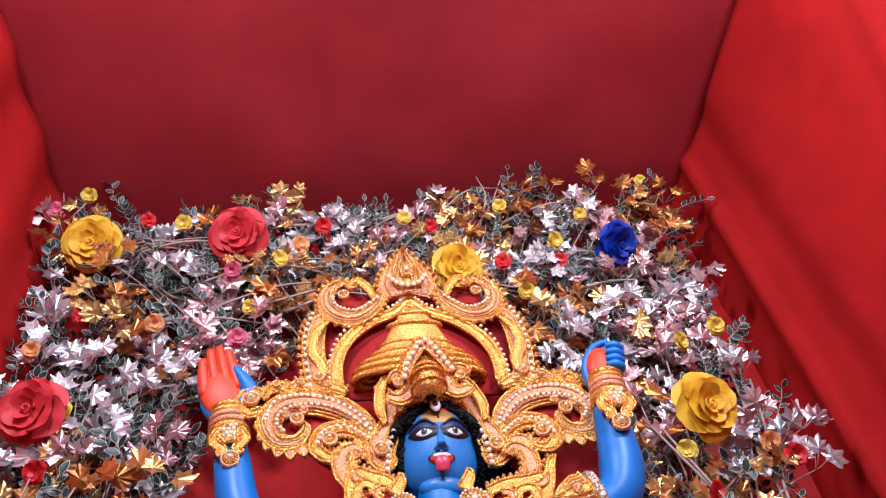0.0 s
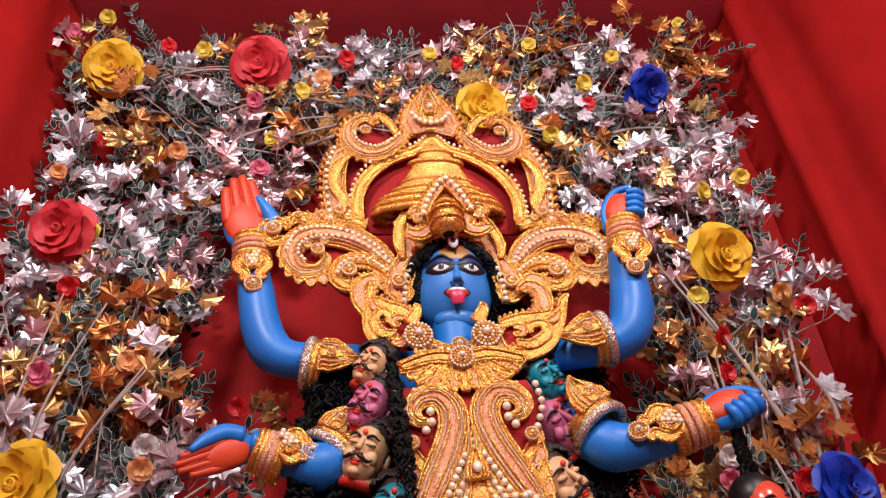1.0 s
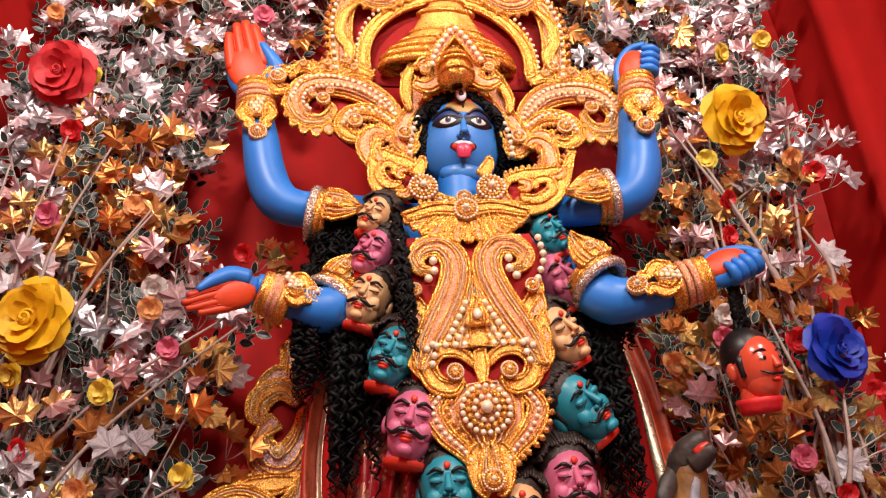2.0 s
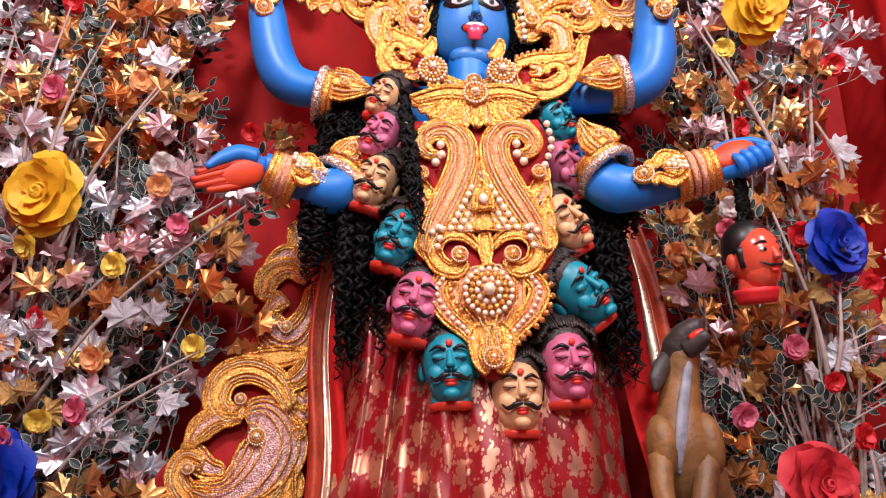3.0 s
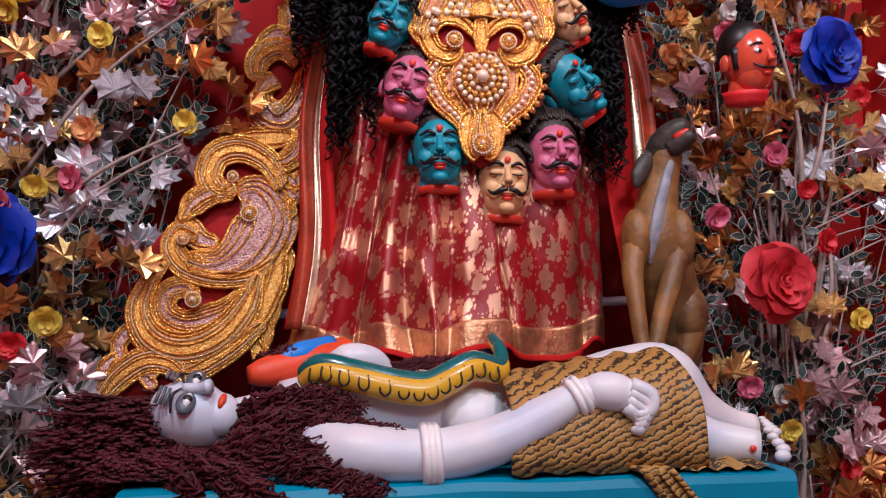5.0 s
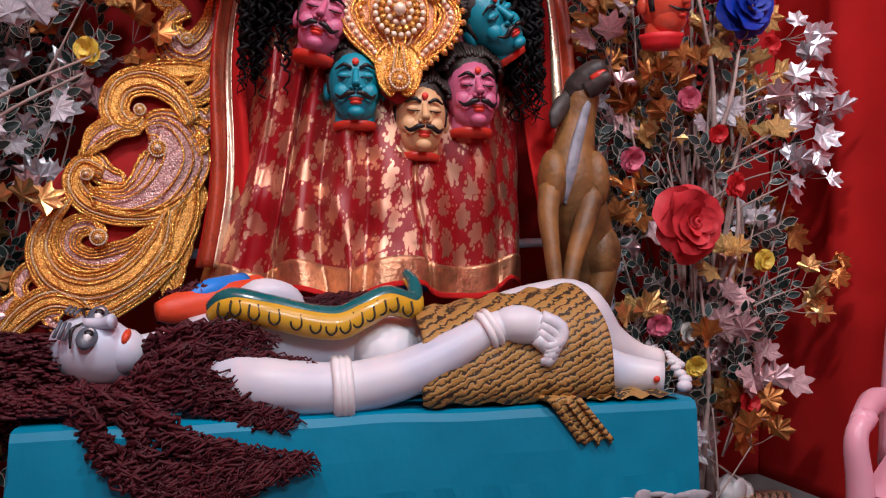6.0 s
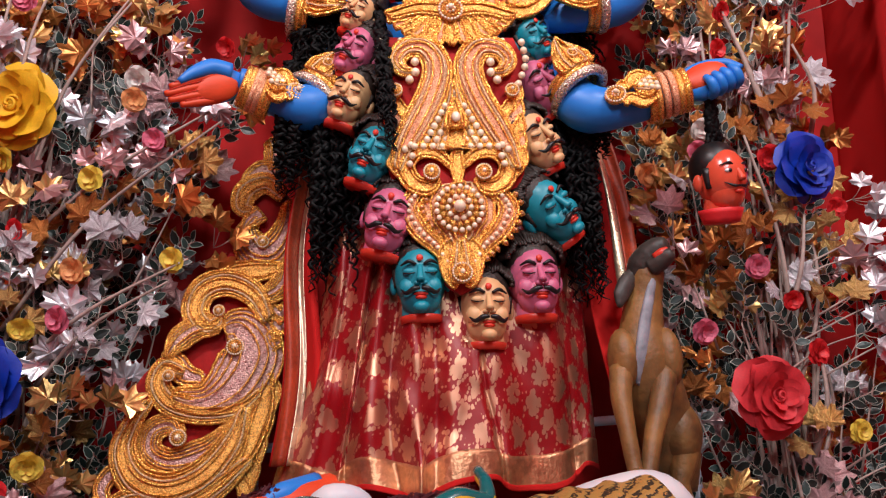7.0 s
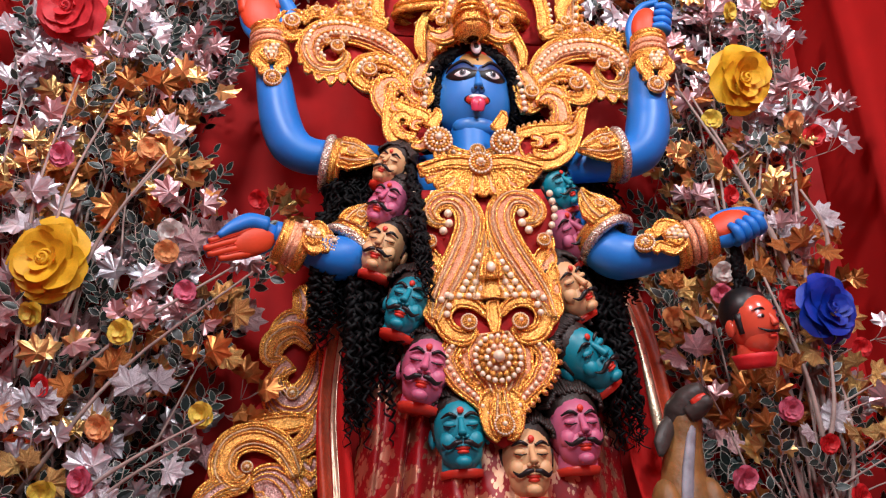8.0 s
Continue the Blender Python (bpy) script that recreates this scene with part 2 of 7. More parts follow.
ROSEW = material("white_rose_cloth", (0.78, 0.75, 0.70), 0.55, 0, 0.1, 40, 0.1)
PLASTIC = material("pink_plastic", (0.72, 0.36, 0.44), 0.35, 0, 0.06, 6, 0.05)


# ---------------------------------------------------------------- mesh helpers
def V(*a):
    return np.array(a, float)


def smooth_line(pts, n=8):
    """Catmull-Rom through the points."""
    p = [V(*q) for q in pts]
    if len(p) < 3:
        return [p[0] + (p[-1] - p[0]) * k / n for k in range(n + 1)]
    p = [2 * p[0] - p[1]] + p + [2 * p[-1] - p[-2]]
    out = []
    for i in range(1, len(p) - 2):
        a, b, c, d = p[i - 1:i + 3]
        for k in range(n):
            t = k / n
            out.append(0.5 * (2 * b + (c - a) * t + (2 * a - 5 * b + 4 * c - d) * t * t + (3 * b - a - 3 * c + d) * t ** 3))
    return out + [p[-2]]


class Geo:
    def __init__(self):
        self.v, self.f, self.m, self.mats = [], [], [], []

    def slot(self, mat):
        if mat not in self.mats:
            self.mats.append(mat)
        return self.mats.index(mat)

    def add(self, verts, faces, mat):
        o, s = len(self.v), self.slot(mat)
        self.v.extend(tuple(map(float, q)) for q in verts)
        self.f.extend(tuple(o + i for i in f) for f in faces)
        self.m.extend([s] * len(faces))
        return self

    def tube(self, pts, r, mat, n=6, steps=6, flat=None):
        """A round tube along a smooth line; r: one radius, or one for each point. flat: (axis, factor) squashes the section."""
        rad = [r] * len(pts) if np.isscalar(r) else list(r)
        line = smooth_line(pts, steps)
        k = np.interp(np.linspace(0, len(pts) - 1, len(line)), range(len(pts)), rad)
        verts, faces = [], []
        side = None
        for i, c in enumerate(line):
            t = line[min(i + 1, len(line) - 1)] - line[max(i - 1, 0)]
            t = t / (np.linalg.norm(t) + 1e-9)
            if side is None:
                side = np.cross(t, V(0, 0, 1) if abs(t[2]) < 0.9 else V(0, 1, 0))
            side = side - t * (side @ t)
            side = side / (np.linalg.norm(side) + 1e-9)
            up = np.cross(t, side)
            for j in range(n):
                a = 2 * math.pi * j / n
                d = (side * math.cos(a) + up * math.sin(a)) * k[i]
                if flat:
                    d[flat[0]] *= flat[1]
                verts.append(c + d)
        for i in range(len(line) - 1):
            for j in range(n):
                a, b = i * n + j, i * n + (j + 1) % n
                faces.append((a, b, b + n, a + n))
        faces.append(tuple(reversed(range(n))))
        faces.append(tuple(range((len(line) - 1) * n, len(line) * n)))
        return self.add(verts, faces, mat)

    def ball(self, c, r, mat, rot=None, seg=10, rings=7):
        r = (r, r, r) if np.isscalar(r) else r
        m = np.array(rot.to_3x3()) if rot is not None else np.eye(3)
        verts = [V(0, 0, r[2])]
        for i in range(1, rings):
            a = math.pi * i / rings
            for j in range(seg):
                b = 2 * math.pi * j / seg
                verts.append(V(r[0] * math.sin(a) * math.cos(b), r[1] * math.sin(a) * math.sin(b), r[2] * math.cos(a)))
        verts.append(V(0, 0, -r[2]))
        faces = [(0, 1 + j, 1 + (j + 1) % seg) for j in range(seg)]
        for i in range(rings - 2):
            for j in range(seg):
                a, b = 1 + i * seg + j, 1 + i * seg + (j + 1) % seg
                faces.append((a, a + seg, b + seg, b))
        last, o = len(verts) - 1, 1 + (rings - 2) * seg
        faces += [(last, o + (j + 1) % seg, o + j) for j in range(seg)]
        return self.add([V(*c) + m @ q for q in verts], faces, mat)

    def lathe(self, c, profile, mat, n=24, axis=None, caps=True):
        """A turned form about z: profile of (radius, height)."""
        m = np.array(axis.to_3x3()) if axis is not None else np.eye(3)
        verts, faces = [], []
        for r, z in profile:
            for j in range(n):
                a = 2 * math.pi * j / n
                verts.append(V(*c) + m @ V(r * math.cos(a), r * math.sin(a), z))
        for i in range(len(profile) - 1):
            for j in range(n):
                a, b = i * n + j, i * n + (j + 1) % n
                faces.append((a, b, b + n, a + n))
        if caps:
            faces.append(tuple(reversed(range(n))))
            faces.append(tuple(range((len(profile) - 1) * n, len(profile) * n)))
        return self.add(verts, faces, mat)

    def slab(self, outline, fr, depth, thick, mat):
        """A flat form cut along an outline (u, v) in the frame fr, its face at depth."""
        n = len(outline)
        verts = [fr(u, v, depth) for u, v in outline] + [fr(u, v, depth - thick) for u, v in outline]
        faces = [tuple(range(n)), tuple(reversed(range(n, 2 * n)))]
        faces += [(i, i + n, (i + 1) % n + n, (i + 1) % n) for i in range(n)]
        return self.add(verts, faces, mat)

    def mesh(self, name, shade=True):
        me = bpy.data.meshes.new(name)
        me.from_pydata(self.v, [], self.f)
        for m in self.mats:
            me.materials.append(m)
        me.polygons.foreach_set("material_index", self.m)
        if shade:
            me.polygons.foreach_set("use_smooth", [True] * len(me.polygons))
        me.update()
        return me


def box(g, lo, hi, mat, bevel=0.004):
    bm = bmesh.new()
    bmesh.ops.create_cube(bm, size=1)
    for q in bm.verts:
        q.co = Vector([(lo[i] + hi[i]) / 2 + q.co[i] * (hi[i] - lo[i]) for i in range(3)])
    if bevel:
        bmesh.ops.bevel(bm, geom=bm.edges[:], offset=bevel, segments=2, affect="EDGES", profile=0.6)
    bm.verts.index_update()
    g.add([q.co for q in bm.verts], [[q.index for q in f.verts] for f in bm.faces], mat)
    bm.free()
    return g


def part(name, g, parent=None, label="", shade=True):
    ob = new(name, g.mesh(name, shade) if isinstance(g, Geo) else g)
    if parent is not None:
        ob.parent = parent
    if label:
        ob["label"] = label
    return ob


def thing(name, label, category, group="", at=(0, 0, 0)):
    ob = new(name)
    ob.location = at
    return tagged(ob, label, category, group)


def solid(name, g, label, category, group="", kind="", shade=True):
    return tagged(part(name, g, shade=shade), label, category, group, kind)


def plane_frame(o, u, v):
    """Maps (u, v, depth) of a flat ornament into the world; depth counts towards the viewer."""
    o, u, v = V(*o), V(*u), V(*v)
    n = np.cross(u, v)
    n = n / np.linalg.norm(n)
    n = n if n[1] < 0 else -n
    return lambda a, b, d=0.0: o + u * a + v * b + n * d


# ---------------------------------------------------------------- the cloth booth
FLOOR_Z, CEIL_Z, BACK_Y, LEFT_X = -0.12, 3.88, 2.5, -1.62


def cloth_sheet(name, fn, nu, nv, mat, thick, label):
    """A hung cloth: fn(s, t) gives its face, thick the offset of its back."""
    g = Geo()
    verts = [fn(i / nu, j / nv) for j in range(nv + 1) for i in range(nu + 1)]
    n = len(verts)
    verts += [q + V(*thick) for q in verts]
    w = nu + 1
    faces = [(j * w + i, j * w + i + 1, (j + 1) * w + i + 1, (j + 1) * w + i) for j in range(nv) for i in range(nu)]
    faces += [tuple(n + k for k in reversed(f)) for f in faces]
    rim = [i for i in range(w)] + [j * w + nu for j in range(1, nv + 1)] + [nv * w + i for i in range(nu - 1, -1, -1)] + [j * w for j in range(nv - 1, 0, -1)]
    faces += [(rim[k], rim[k] + n, rim[(k + 1) % len(rim)] + n, rim[(k + 1) % len(rim)]) for k in range(len(rim))]
    g.add(verts, faces, mat)
    return solid(name, g, label, "wall", kind="structure")


def right_x(z):
    return 1.20 + 0.26 * (z - FLOOR_Z) / (CEIL_Z - FLOOR_Z)


def back(s, t):
    x, z = LEFT_X - 0.05 + s * 3.25, FLOOR_Z + t * (CEIL_Z - FLOOR_Z)
    wob = 0.010 * math.sin(x * 23 + 2 * math.sin(z * 2)) + 0.008 * math.sin(x * 9 + z * 1.5) + 0.006 * noise.noise((x * 6, z * 4, 0)) + 0.014 * noise.noise((x * 13 + z * 2, z * 2.2, 5))
    seam = -0.012 * math.exp(-((z - 1.86) / 0.012) ** 2)
    return V(x, BACK_Y + wob + seam, z)


def right(s, t):
    y, z = -3.0 + s * (BACK_Y + 3.02), FLOOR_Z + t * (CEIL_Z - FLOOR_Z)
    fold = 0.035 * math.exp(-((y - 2.12 - 0.02 * z) / 0.05) ** 2) if z > 0.47 else 0.0
    fold -= 0.02 * math.exp(-((y - 1.95) / 0.10) ** 2)
    diag = 0.02 * math.exp(-((y - 1.2 + 0.35 * (z - 2.4)) / 0.05) ** 2)
    step = 0.014 if z < 0.46 else 0.0
    return V(right_x(z) - fold - diag * 0.6 - step + 0.008 * noise.noise((y * 3, z * 2, 4)), y, z)


def left(s, t):
    y, z = -3.0 + s * (BACK_Y + 3.02), FLOOR_Z + t * (CEIL_Z - FLOOR_Z)
    return V(LEFT_X - 0.02 + 0.02 * noise.noise((y * 3, z * 1.4, 9)) + 0.012 * math.sin(y * 14), y, z)


def ceil(s, t):
    x, y = LEFT_X - 0.06 + s * 3.16, -3.0 + t * (BACK_Y + 3.05)
    return V(x, y, CEIL_Z - 0.03 * math.sin(math.pi * s) + 0.012 * noise.noise((x * 2, y * 2, 2)))


cloth_sheet("wall_north", back, 120, 90, CLOTH_BACK, (0, 0.04, 0), "rumpled red satin cloth hung behind the idol")
cloth_sheet("wall_east", right, 150, 90, CLOTH, (0.04, 0, 0), "stretched red cloth side wall with a lower valance")
cloth_sheet("wall_west", left, 120, 40, CLOTH, (-0.04, 0, 0), "dark red cloth side wall with soft folds")
cloth_sheet("ceiling", ceil, 50, 60, CEIL, (0, 0, 0.04), "red cloth canopy stretched overhead")
# assumed wall, never in view: only encloses the booth behind the camera
solid("wall_south", box(Geo(), (-1.75, -3.1, FLOOR_Z), (1.6, -3.0, CEIL_Z), PLAIN), "plain grey wall added unseen behind the camera to close the room", "wall", kind="structure")
solid("floor", box(Geo(), (-1.8, -3.1, FLOOR_Z - 0.1), (1.6, 2.6, FLOOR_Z), FLOOR), "worn grey matting on the stage floor", "floor", kind="structure")


# ---------------------------------------------------------------- turquoise plinth
def make_plinth():
    top = thing("plinth", "turquoise painted plinth with a worn grey lower edge", "plinth", at=(0, 0, 0))
    g = Geo()
    nx, prof = 70, [(2.12, 0.145), (2.12, 0.325), (1.475, 0.335), (1.455, 0.330), (1.448, 0.315), (1.445, 0.25), (1.445, 0.19), (1.447, 0.145)]
    verts, faces = [], []
    for i in range(nx + 1):
        x = -0.925 + 1.275 * i / nx
        for k, (y, z) in enumerate(prof):
            w = 0.006 * noise.noise((x * 5, z * 6, 1)) + (0.008 * noise.noise((x * 22, z * 9, 3)) if z < 0.16 else 0)
            verts.append(V(x - (0.014 if k in (6, 7) and i == 0 else 0), y + w, z + w))
    c = len(prof)
    for i in range(nx):
        for k in range(c):
            a, b = i * c + k, i * c + (k + 1) % c
            faces.append((a, a + c, b + c, b))
    faces += [tuple(range(c)), tuple(reversed(range(nx * c, nx * c + c)))]
    g.add(verts, faces, TURQ)
    part("body", g, top, shade=False)
    g = Geo()
    rng = random.Random(4)
    for i in range(46):
        x = -0.92 + 1.26 * i / 45
        g.ball((x, 1.446, 0.146 + rng.uniform(-0.004, 0.006)), (rng.uniform(0.016, 0.04), 0.0035, rng.uniform(0.003, 0.010) * (1.8 if x > 0.2 or x < -0.8 else 0.6)), WORN, seg=7, rings=5)
    part("worn_edge", g, top, "chipped grey plaster edge")
    for x in (-0.75, -0.2, 0.3):
        g = box(Geo(), (x - 0.05, 1.5, FLOOR_Z), (x + 0.05, 2.05, 0.15), WOODD)
        part("support_block", g, top)


make_plinth()


# ---------------------------------------------------------------- the four-armed idol
def hand_open(g, wrist, tip, side, skin, palm, thumb=0.42, wide=1.0):
    """A flat open hand, fingers together: wrist to finger tips, side is the way of the thumb, palm towards the viewer."""
    w, t, s = V(*wrist), V(*tip), V(*side)
    ax = t - w
    ln = np.linalg.norm(ax)
    ax = ax / ln
    s = s - ax * (s @ ax)
    s = s / np.linalg.norm(s) * wide
    n = np.cross(ax, s) / wide
    n = n if n[1] < 0 else -n
    rot = Matrix((s, n, ax)).transposed()
    g.ball(w + ax * ln * 0.30, (ln * 0.32, ln * 0.11, ln * 0.36), skin, rot, 18, 11)
    g.ball(w + ax * ln * 0.36 - s * ln * 0.03 + n * ln * 0.055, (ln * 0.27, ln * 0.07, ln * 0.31), palm, rot, 18, 11)
    for a, h in ((-0.235, 0.86), (-0.08, 0.98), (0.075, 1.0), (0.21, 0.92)):
        p0, p1 = w + ax * ln * 0.46 + s * ln * a, w + ax * ln * h + s * ln * a * 0.80 + n * ln * 0.05
        g.tube([p0, (p0 + p1) / 2 - n * ln * 0.01, p1], [ln * 0.092 * wide, ln * 0.088 * wide, ln * 0.060 * wide], skin, 9, 4)
        g.tube([p0 + n * ln * 0.03 - ax * ln * 0.1, (p0 + p1) / 2 + n * ln * 0.026, p1 + n * ln * 0.022], [ln * 0.084 * wide, ln * 0.084 * wide, ln * 0.056 * wide], palm, 9, 4)
        g.tube([p0 + s * ln * 0.078 + n * ln * 0.09, (p0 + p1) / 2 + s * ln * 0.074 + n * ln * 0.075, p1 + s * ln * 0.055 - ax * ln * 0.05 + n * ln * 0.055], ln * 0.006, LIPS, 4, 3)
    p0 = w + ax * ln * 0.12 + s * ln * 0.20
    g.tube([p0, p0 + ax * ln * thumb * 0.45 + s * ln * 0.15, p0 + ax * ln * thumb + s * ln * 0.12 + n * ln * 0.06, p0 + ax * ln * (thumb + 0.22) + s * ln * 0.02 + n * ln * 0.09], [ln * 0.13, ln * 0.12, ln * 0.085, ln * 0.04], skin, 10, 5)
def hand_fist(g, wrist, way, side, size, skin, palm):
    """A closed hand at the end of an arm; side is where the knuckles of the fingers lie."""
    w, ax, s = V(*wrist), V(*way), V(*side)
    ax = ax / np.linalg.norm(ax)
    s = s - ax * (s @ ax)
    s = s / np.linalg.norm(s)
    n = np.cross(ax, s)
    n = n if n[1] < 0 else -n
    rot = Matrix((s, n, ax)).transposed()
    g.ball(w + ax * size * 0.42, (size * 0.34, size * 0.22, size * 0.46), skin, rot, 14, 9)
    g.ball(w + ax * size * 0.42 + n * size * 0.12 - s * size * 0.05, (size * 0.27, size * 0.15, size * 0.42), palm, rot, 14, 9)
    for k in range(4):
        b = w + ax * size * (0.34 + 0.155 * k)
        g.tube([b + s * size * 0.30, b + s * size * 0.36 + n * size * 0.16, b + s * size * 0.24 + n * size * 0.27, b + s * size * 0.08 + n * size * 0.24],
               [size * 0.085, size * 0.09, size * 0.085, size * 0.06], skin, 8, 4)
    g.tube([w - s * size * 0.24, w + ax * size * 0.45 - s * size * 0.33 + n * size * 0.06, w + ax * size * 0.86 - s * size * 0.16 + n * size * 0.10, w + ax * size * 1.0 + s * size * 0.14 + n * size * 0.14],
           [size * 0.10, size * 0.085, size * 0.08, size * 0.07], skin, 10, 5)


def make_idol():
    g = Geo()
    # torso, hips and neck
    g.tube([(-0.19, 2.02, 0.56), (-0.19, 2.04, 0.9), (-0.19, 2.02, 1.25), (-0.19, 2.0, 1.55), (-0.19, 1.99, 1.75)], [0.16, 0.19, 0.155, 0.19, 0.15], BLUE, 20, 5, (1, 0.62))
    g.tube([(-0.46, 1.99, 1.80), (-0.19, 1.98, 1.80), (0.10, 1.95, 1.78)], [0.075, 0.10, 0.075], BLUE, 12, 5)
    g.tube([(-0.185, 1.96, 1.75), (-0.183, 1.955, 1.86), (-0.178, 1.95, 1.99)], [0.085, 0.062, 0.065], BLUE, 16, 4)
    # upper arms
    g.tube([(-0.460, 1.990, 1.899), (-0.567, 1.980, 1.891), (-0.656, 1.970, 1.889), (-0.714, 1.970, 1.924), (-0.747, 1.970, 2.005), (-0.766, 1.970, 2.132), (-0.784, 1.970, 2.262), (-0.789, 1.970, 2.312)],
           [0.033, 0.048, 0.054, 0.061, 0.060, 0.055, 0.043, 0.039], BLUE, 18, 6)
    hand_open(g, (-0.788, 1.970, 2.302), (-0.836, 1.955, 2.575), (1, 0, 0.1), BLUE, ORANGE, 0.30, 0.84)
    g.tube([(0.042, 1.930, 1.811), (0.137, 1.900, 1.813), (0.231, 1.880, 1.818), (0.310, 1.870, 1.850), (0.347, 1.870, 1.938), (0.366, 1.870, 2.065), (0.383, 1.870, 2.196), (0.391, 1.870, 2.237)],
           [0.036, 0.049, 0.055, 0.062, 0.066, 0.055, 0.043, 0.040], BLUE, 18, 6)
    hand_fist(g, (0.389, 1.870, 2.222), (0.24, -0.05, 1), (1, -0.2, 0), 0.165, BLUE, ORANGE)
    # lower arms
    g.tube([(-0.496, 2.000, 1.731), (-0.517, 1.970, 1.641), (-0.545, 1.930, 1.565), (-0.590, 1.900, 1.537), (-0.661, 1.885, 1.563), (-0.732, 1.875, 1.595), (-0.751, 1.870, 1.600)],
           [0.055, 0.059, 0.063, 0.061, 0.048, 0.035, 0.032], BLUE, 18, 6)
    hand_open(g, (-0.743, 1.870, 1.597), (-0.918, 1.800, 1.519), (0.0, -0.3, 1), BLUE, ORANGE, 0.46, 0.66)
    g.tube([(0.127, 1.950, 1.697), (0.130, 1.900, 1.599), (0.142, 1.850, 1.526), (0.178, 1.830, 1.496), (0.250, 1.810, 1.492), (0.334, 1.790, 1.501), (0.419, 1.775, 1.523)],
           [0.054, 0.059, 0.064, 0.064, 0.051, 0.041, 0.032], BLUE, 18, 6)
    hand_fist(g, (0.409, 1.775, 1.518), (1, -0.1, 0.42), (0, -0.4, -1), 0.155, BLUE, ORANGE)
    # head, bent a little forward
    k = Geo()
    hx, hy, hz = -0.165, 1.955, 2.068
    ex, ey, ez = 0.106, 0.102, 0.138
    k.ball((hx, hy, hz + 0.01), (ex, ey, ez), FACEB, None, 32, 22)
    for i in range(len(k.v)):
        x, y, z = k.v[i]
        low = max(0.0, min(1.0, (hz + 0.01 - z) / 0.12))
        k.v[i] = (hx + (x - hx) * (1 + 0.24 * low), y - 0.012 * low * (y < hy), z)
    k.ball((hx, hy - 0.056, hz - 0.100), (0.062, 0.036, 0.034), FACEB, None, 16, 10)

    def skin_point(az, el, off):
        a, e = radians(az), radians(el)
        return V(hx + (ex + off) * math.sin(a) * math.cos(e), hy - (ey + off) * math.cos(a) * math.cos(e), hz + 0.01 + (ez + off) * math.sin(e))

    def patch(az, el, ra, re, off, mat, point=0.0):
        """A painted spot that hugs the face; point draws its ends out to an almond."""
        verts, faces = [skin_point(az, el, off)], []
        for j in range(1, 4):
            for i in range(20):
                t = 2 * math.pi * i / 20
                y = math.sin(t) * (1 - point * abs(math.cos(t)) ** 2)
                verts.append(skin_point(az + ra * j / 3 * math.cos(t), el + re * j / 3 * y, off * (1 if j < 3 else 0.2)))
        faces += [(0, 1 + i, 1 + (i + 1) % 20) for i in range(20)]
        for j in range(2):
            faces += [(1 + j * 20 + i, 21 + j * 20 + i, 21 + j * 20 + (i + 1) % 20, 1 + j * 20 + (i + 1) % 20) for i in range(20)]
        k.add(verts, faces, mat)
    patch(0, 38, 34, 13, 0.0025, FOREHD)
    patch(0, 52, 30, 7, 0.0035, LIPS)
    patch(0, 33, 2.5, 2.5, 0.006, BLACK)
    for sx in (-1, 1):
        patch(sx * 26, 17.5, 26, 12, 0.003, NAVY, 0.25)
        patch(sx * 26, 13, 28, 9.0, 0.005, BLACK, 0.45)
        patch(sx * 23.5, 11.8, 16, 5.8, 0.007, WHITE, 0.55)
        patch(sx * 22.5, 12.6, 6.4, 5.2, 0.009, GREYP)
        patch(sx * 22.5, 12.8, 3.7, 3.6, 0.0102, BLACK)
        # glint on the pupil, put in as a white dot
        patch(sx * 21, 14.0, 1.2, 1.2, 0.0112, WHITE)
        k.tube([skin_point(sx * 7, 21, 0.003), skin_point(sx * 24, 30, 0.004), skin_point(sx * 46, 24, 0.003), skin_point(sx * 55, 17, 0.002)], [0.003, 0.005, 0.004, 0.001], BLACK, 8, 6)
        k.ball((hx + sx * 0.104, hy + 0.01, hz), (0.012, 0.022, 0.034), FACEB, None, 10, 7)
        k.ball((hx + sx * 0.011, hy - 0.106, hz - 0.008), (0.009, 0.010, 0.008), FACEB, None, 10, 7)
    k.tube([(hx, hy - 0.094, hz + 0.044), (hx, hy - 0.106, hz + 0.018), (hx, hy - 0.117, hz - 0.004)], [0.007, 0.009, 0.013], FACEB, 12, 5)
    k.ball((hx, hy - 0.092, hz - 0.034), (0.038, 0.014, 0.019), BLACK, None, 16, 9)
    k.ball((hx, hy - 0.097, hz - 0.036), (0.033, 0.013, 0.017), LIPS, None, 16, 9)
    k.ball((hx, hy - 0.106, hz - 0.030), (0.025, 0.008, 0.008), WHITE, None, 14, 8)
    k.tube([(hx, hy - 0.104, hz - 0.044), (hx, hy - 0.112, hz - 0.050), (hx, hy - 0.108, hz - 0.070)], [0.017, 0.021, 0.017], TONGUE, 14, 5, (1, 0.4))
    k.tube([(hx, hy - 0.1215, hz - 0.046), (hx, hy - 0.1175, hz - 0.060)], 0.0014, LIPS, 5, 2)
    for sx in (-1, 1):
        k.ball((hx + sx * 0.009, hy - 0.122, hz - 0.010), (0.005, 0.004, 0.004), BLACK, None, 8, 6)
        k.tube([(hx + sx * 0.033, hy - 0.094, hz - 0.034), (hx + sx * 0.041, hy - 0.086, hz - 0.026)], [0.0035, 0.0012], BLACK, 6, 2)
    m = np.array(Euler((radians(13), radians(4), 0)).to_matrix()) * 1.08
    c = V(hx, hy + 0.01, hz)
    moved = [c + V(0, 0, 0.012) + m @ (V(*q) - c) for q in k.v]
    for i, mat in enumerate(k.mats):
        fs = [f for f, mi in zip(k.f, k.m) if mi == i]
        used = sorted({j for f in fs for j in f})
        at = {j: n for n, j in enumerate(used)}
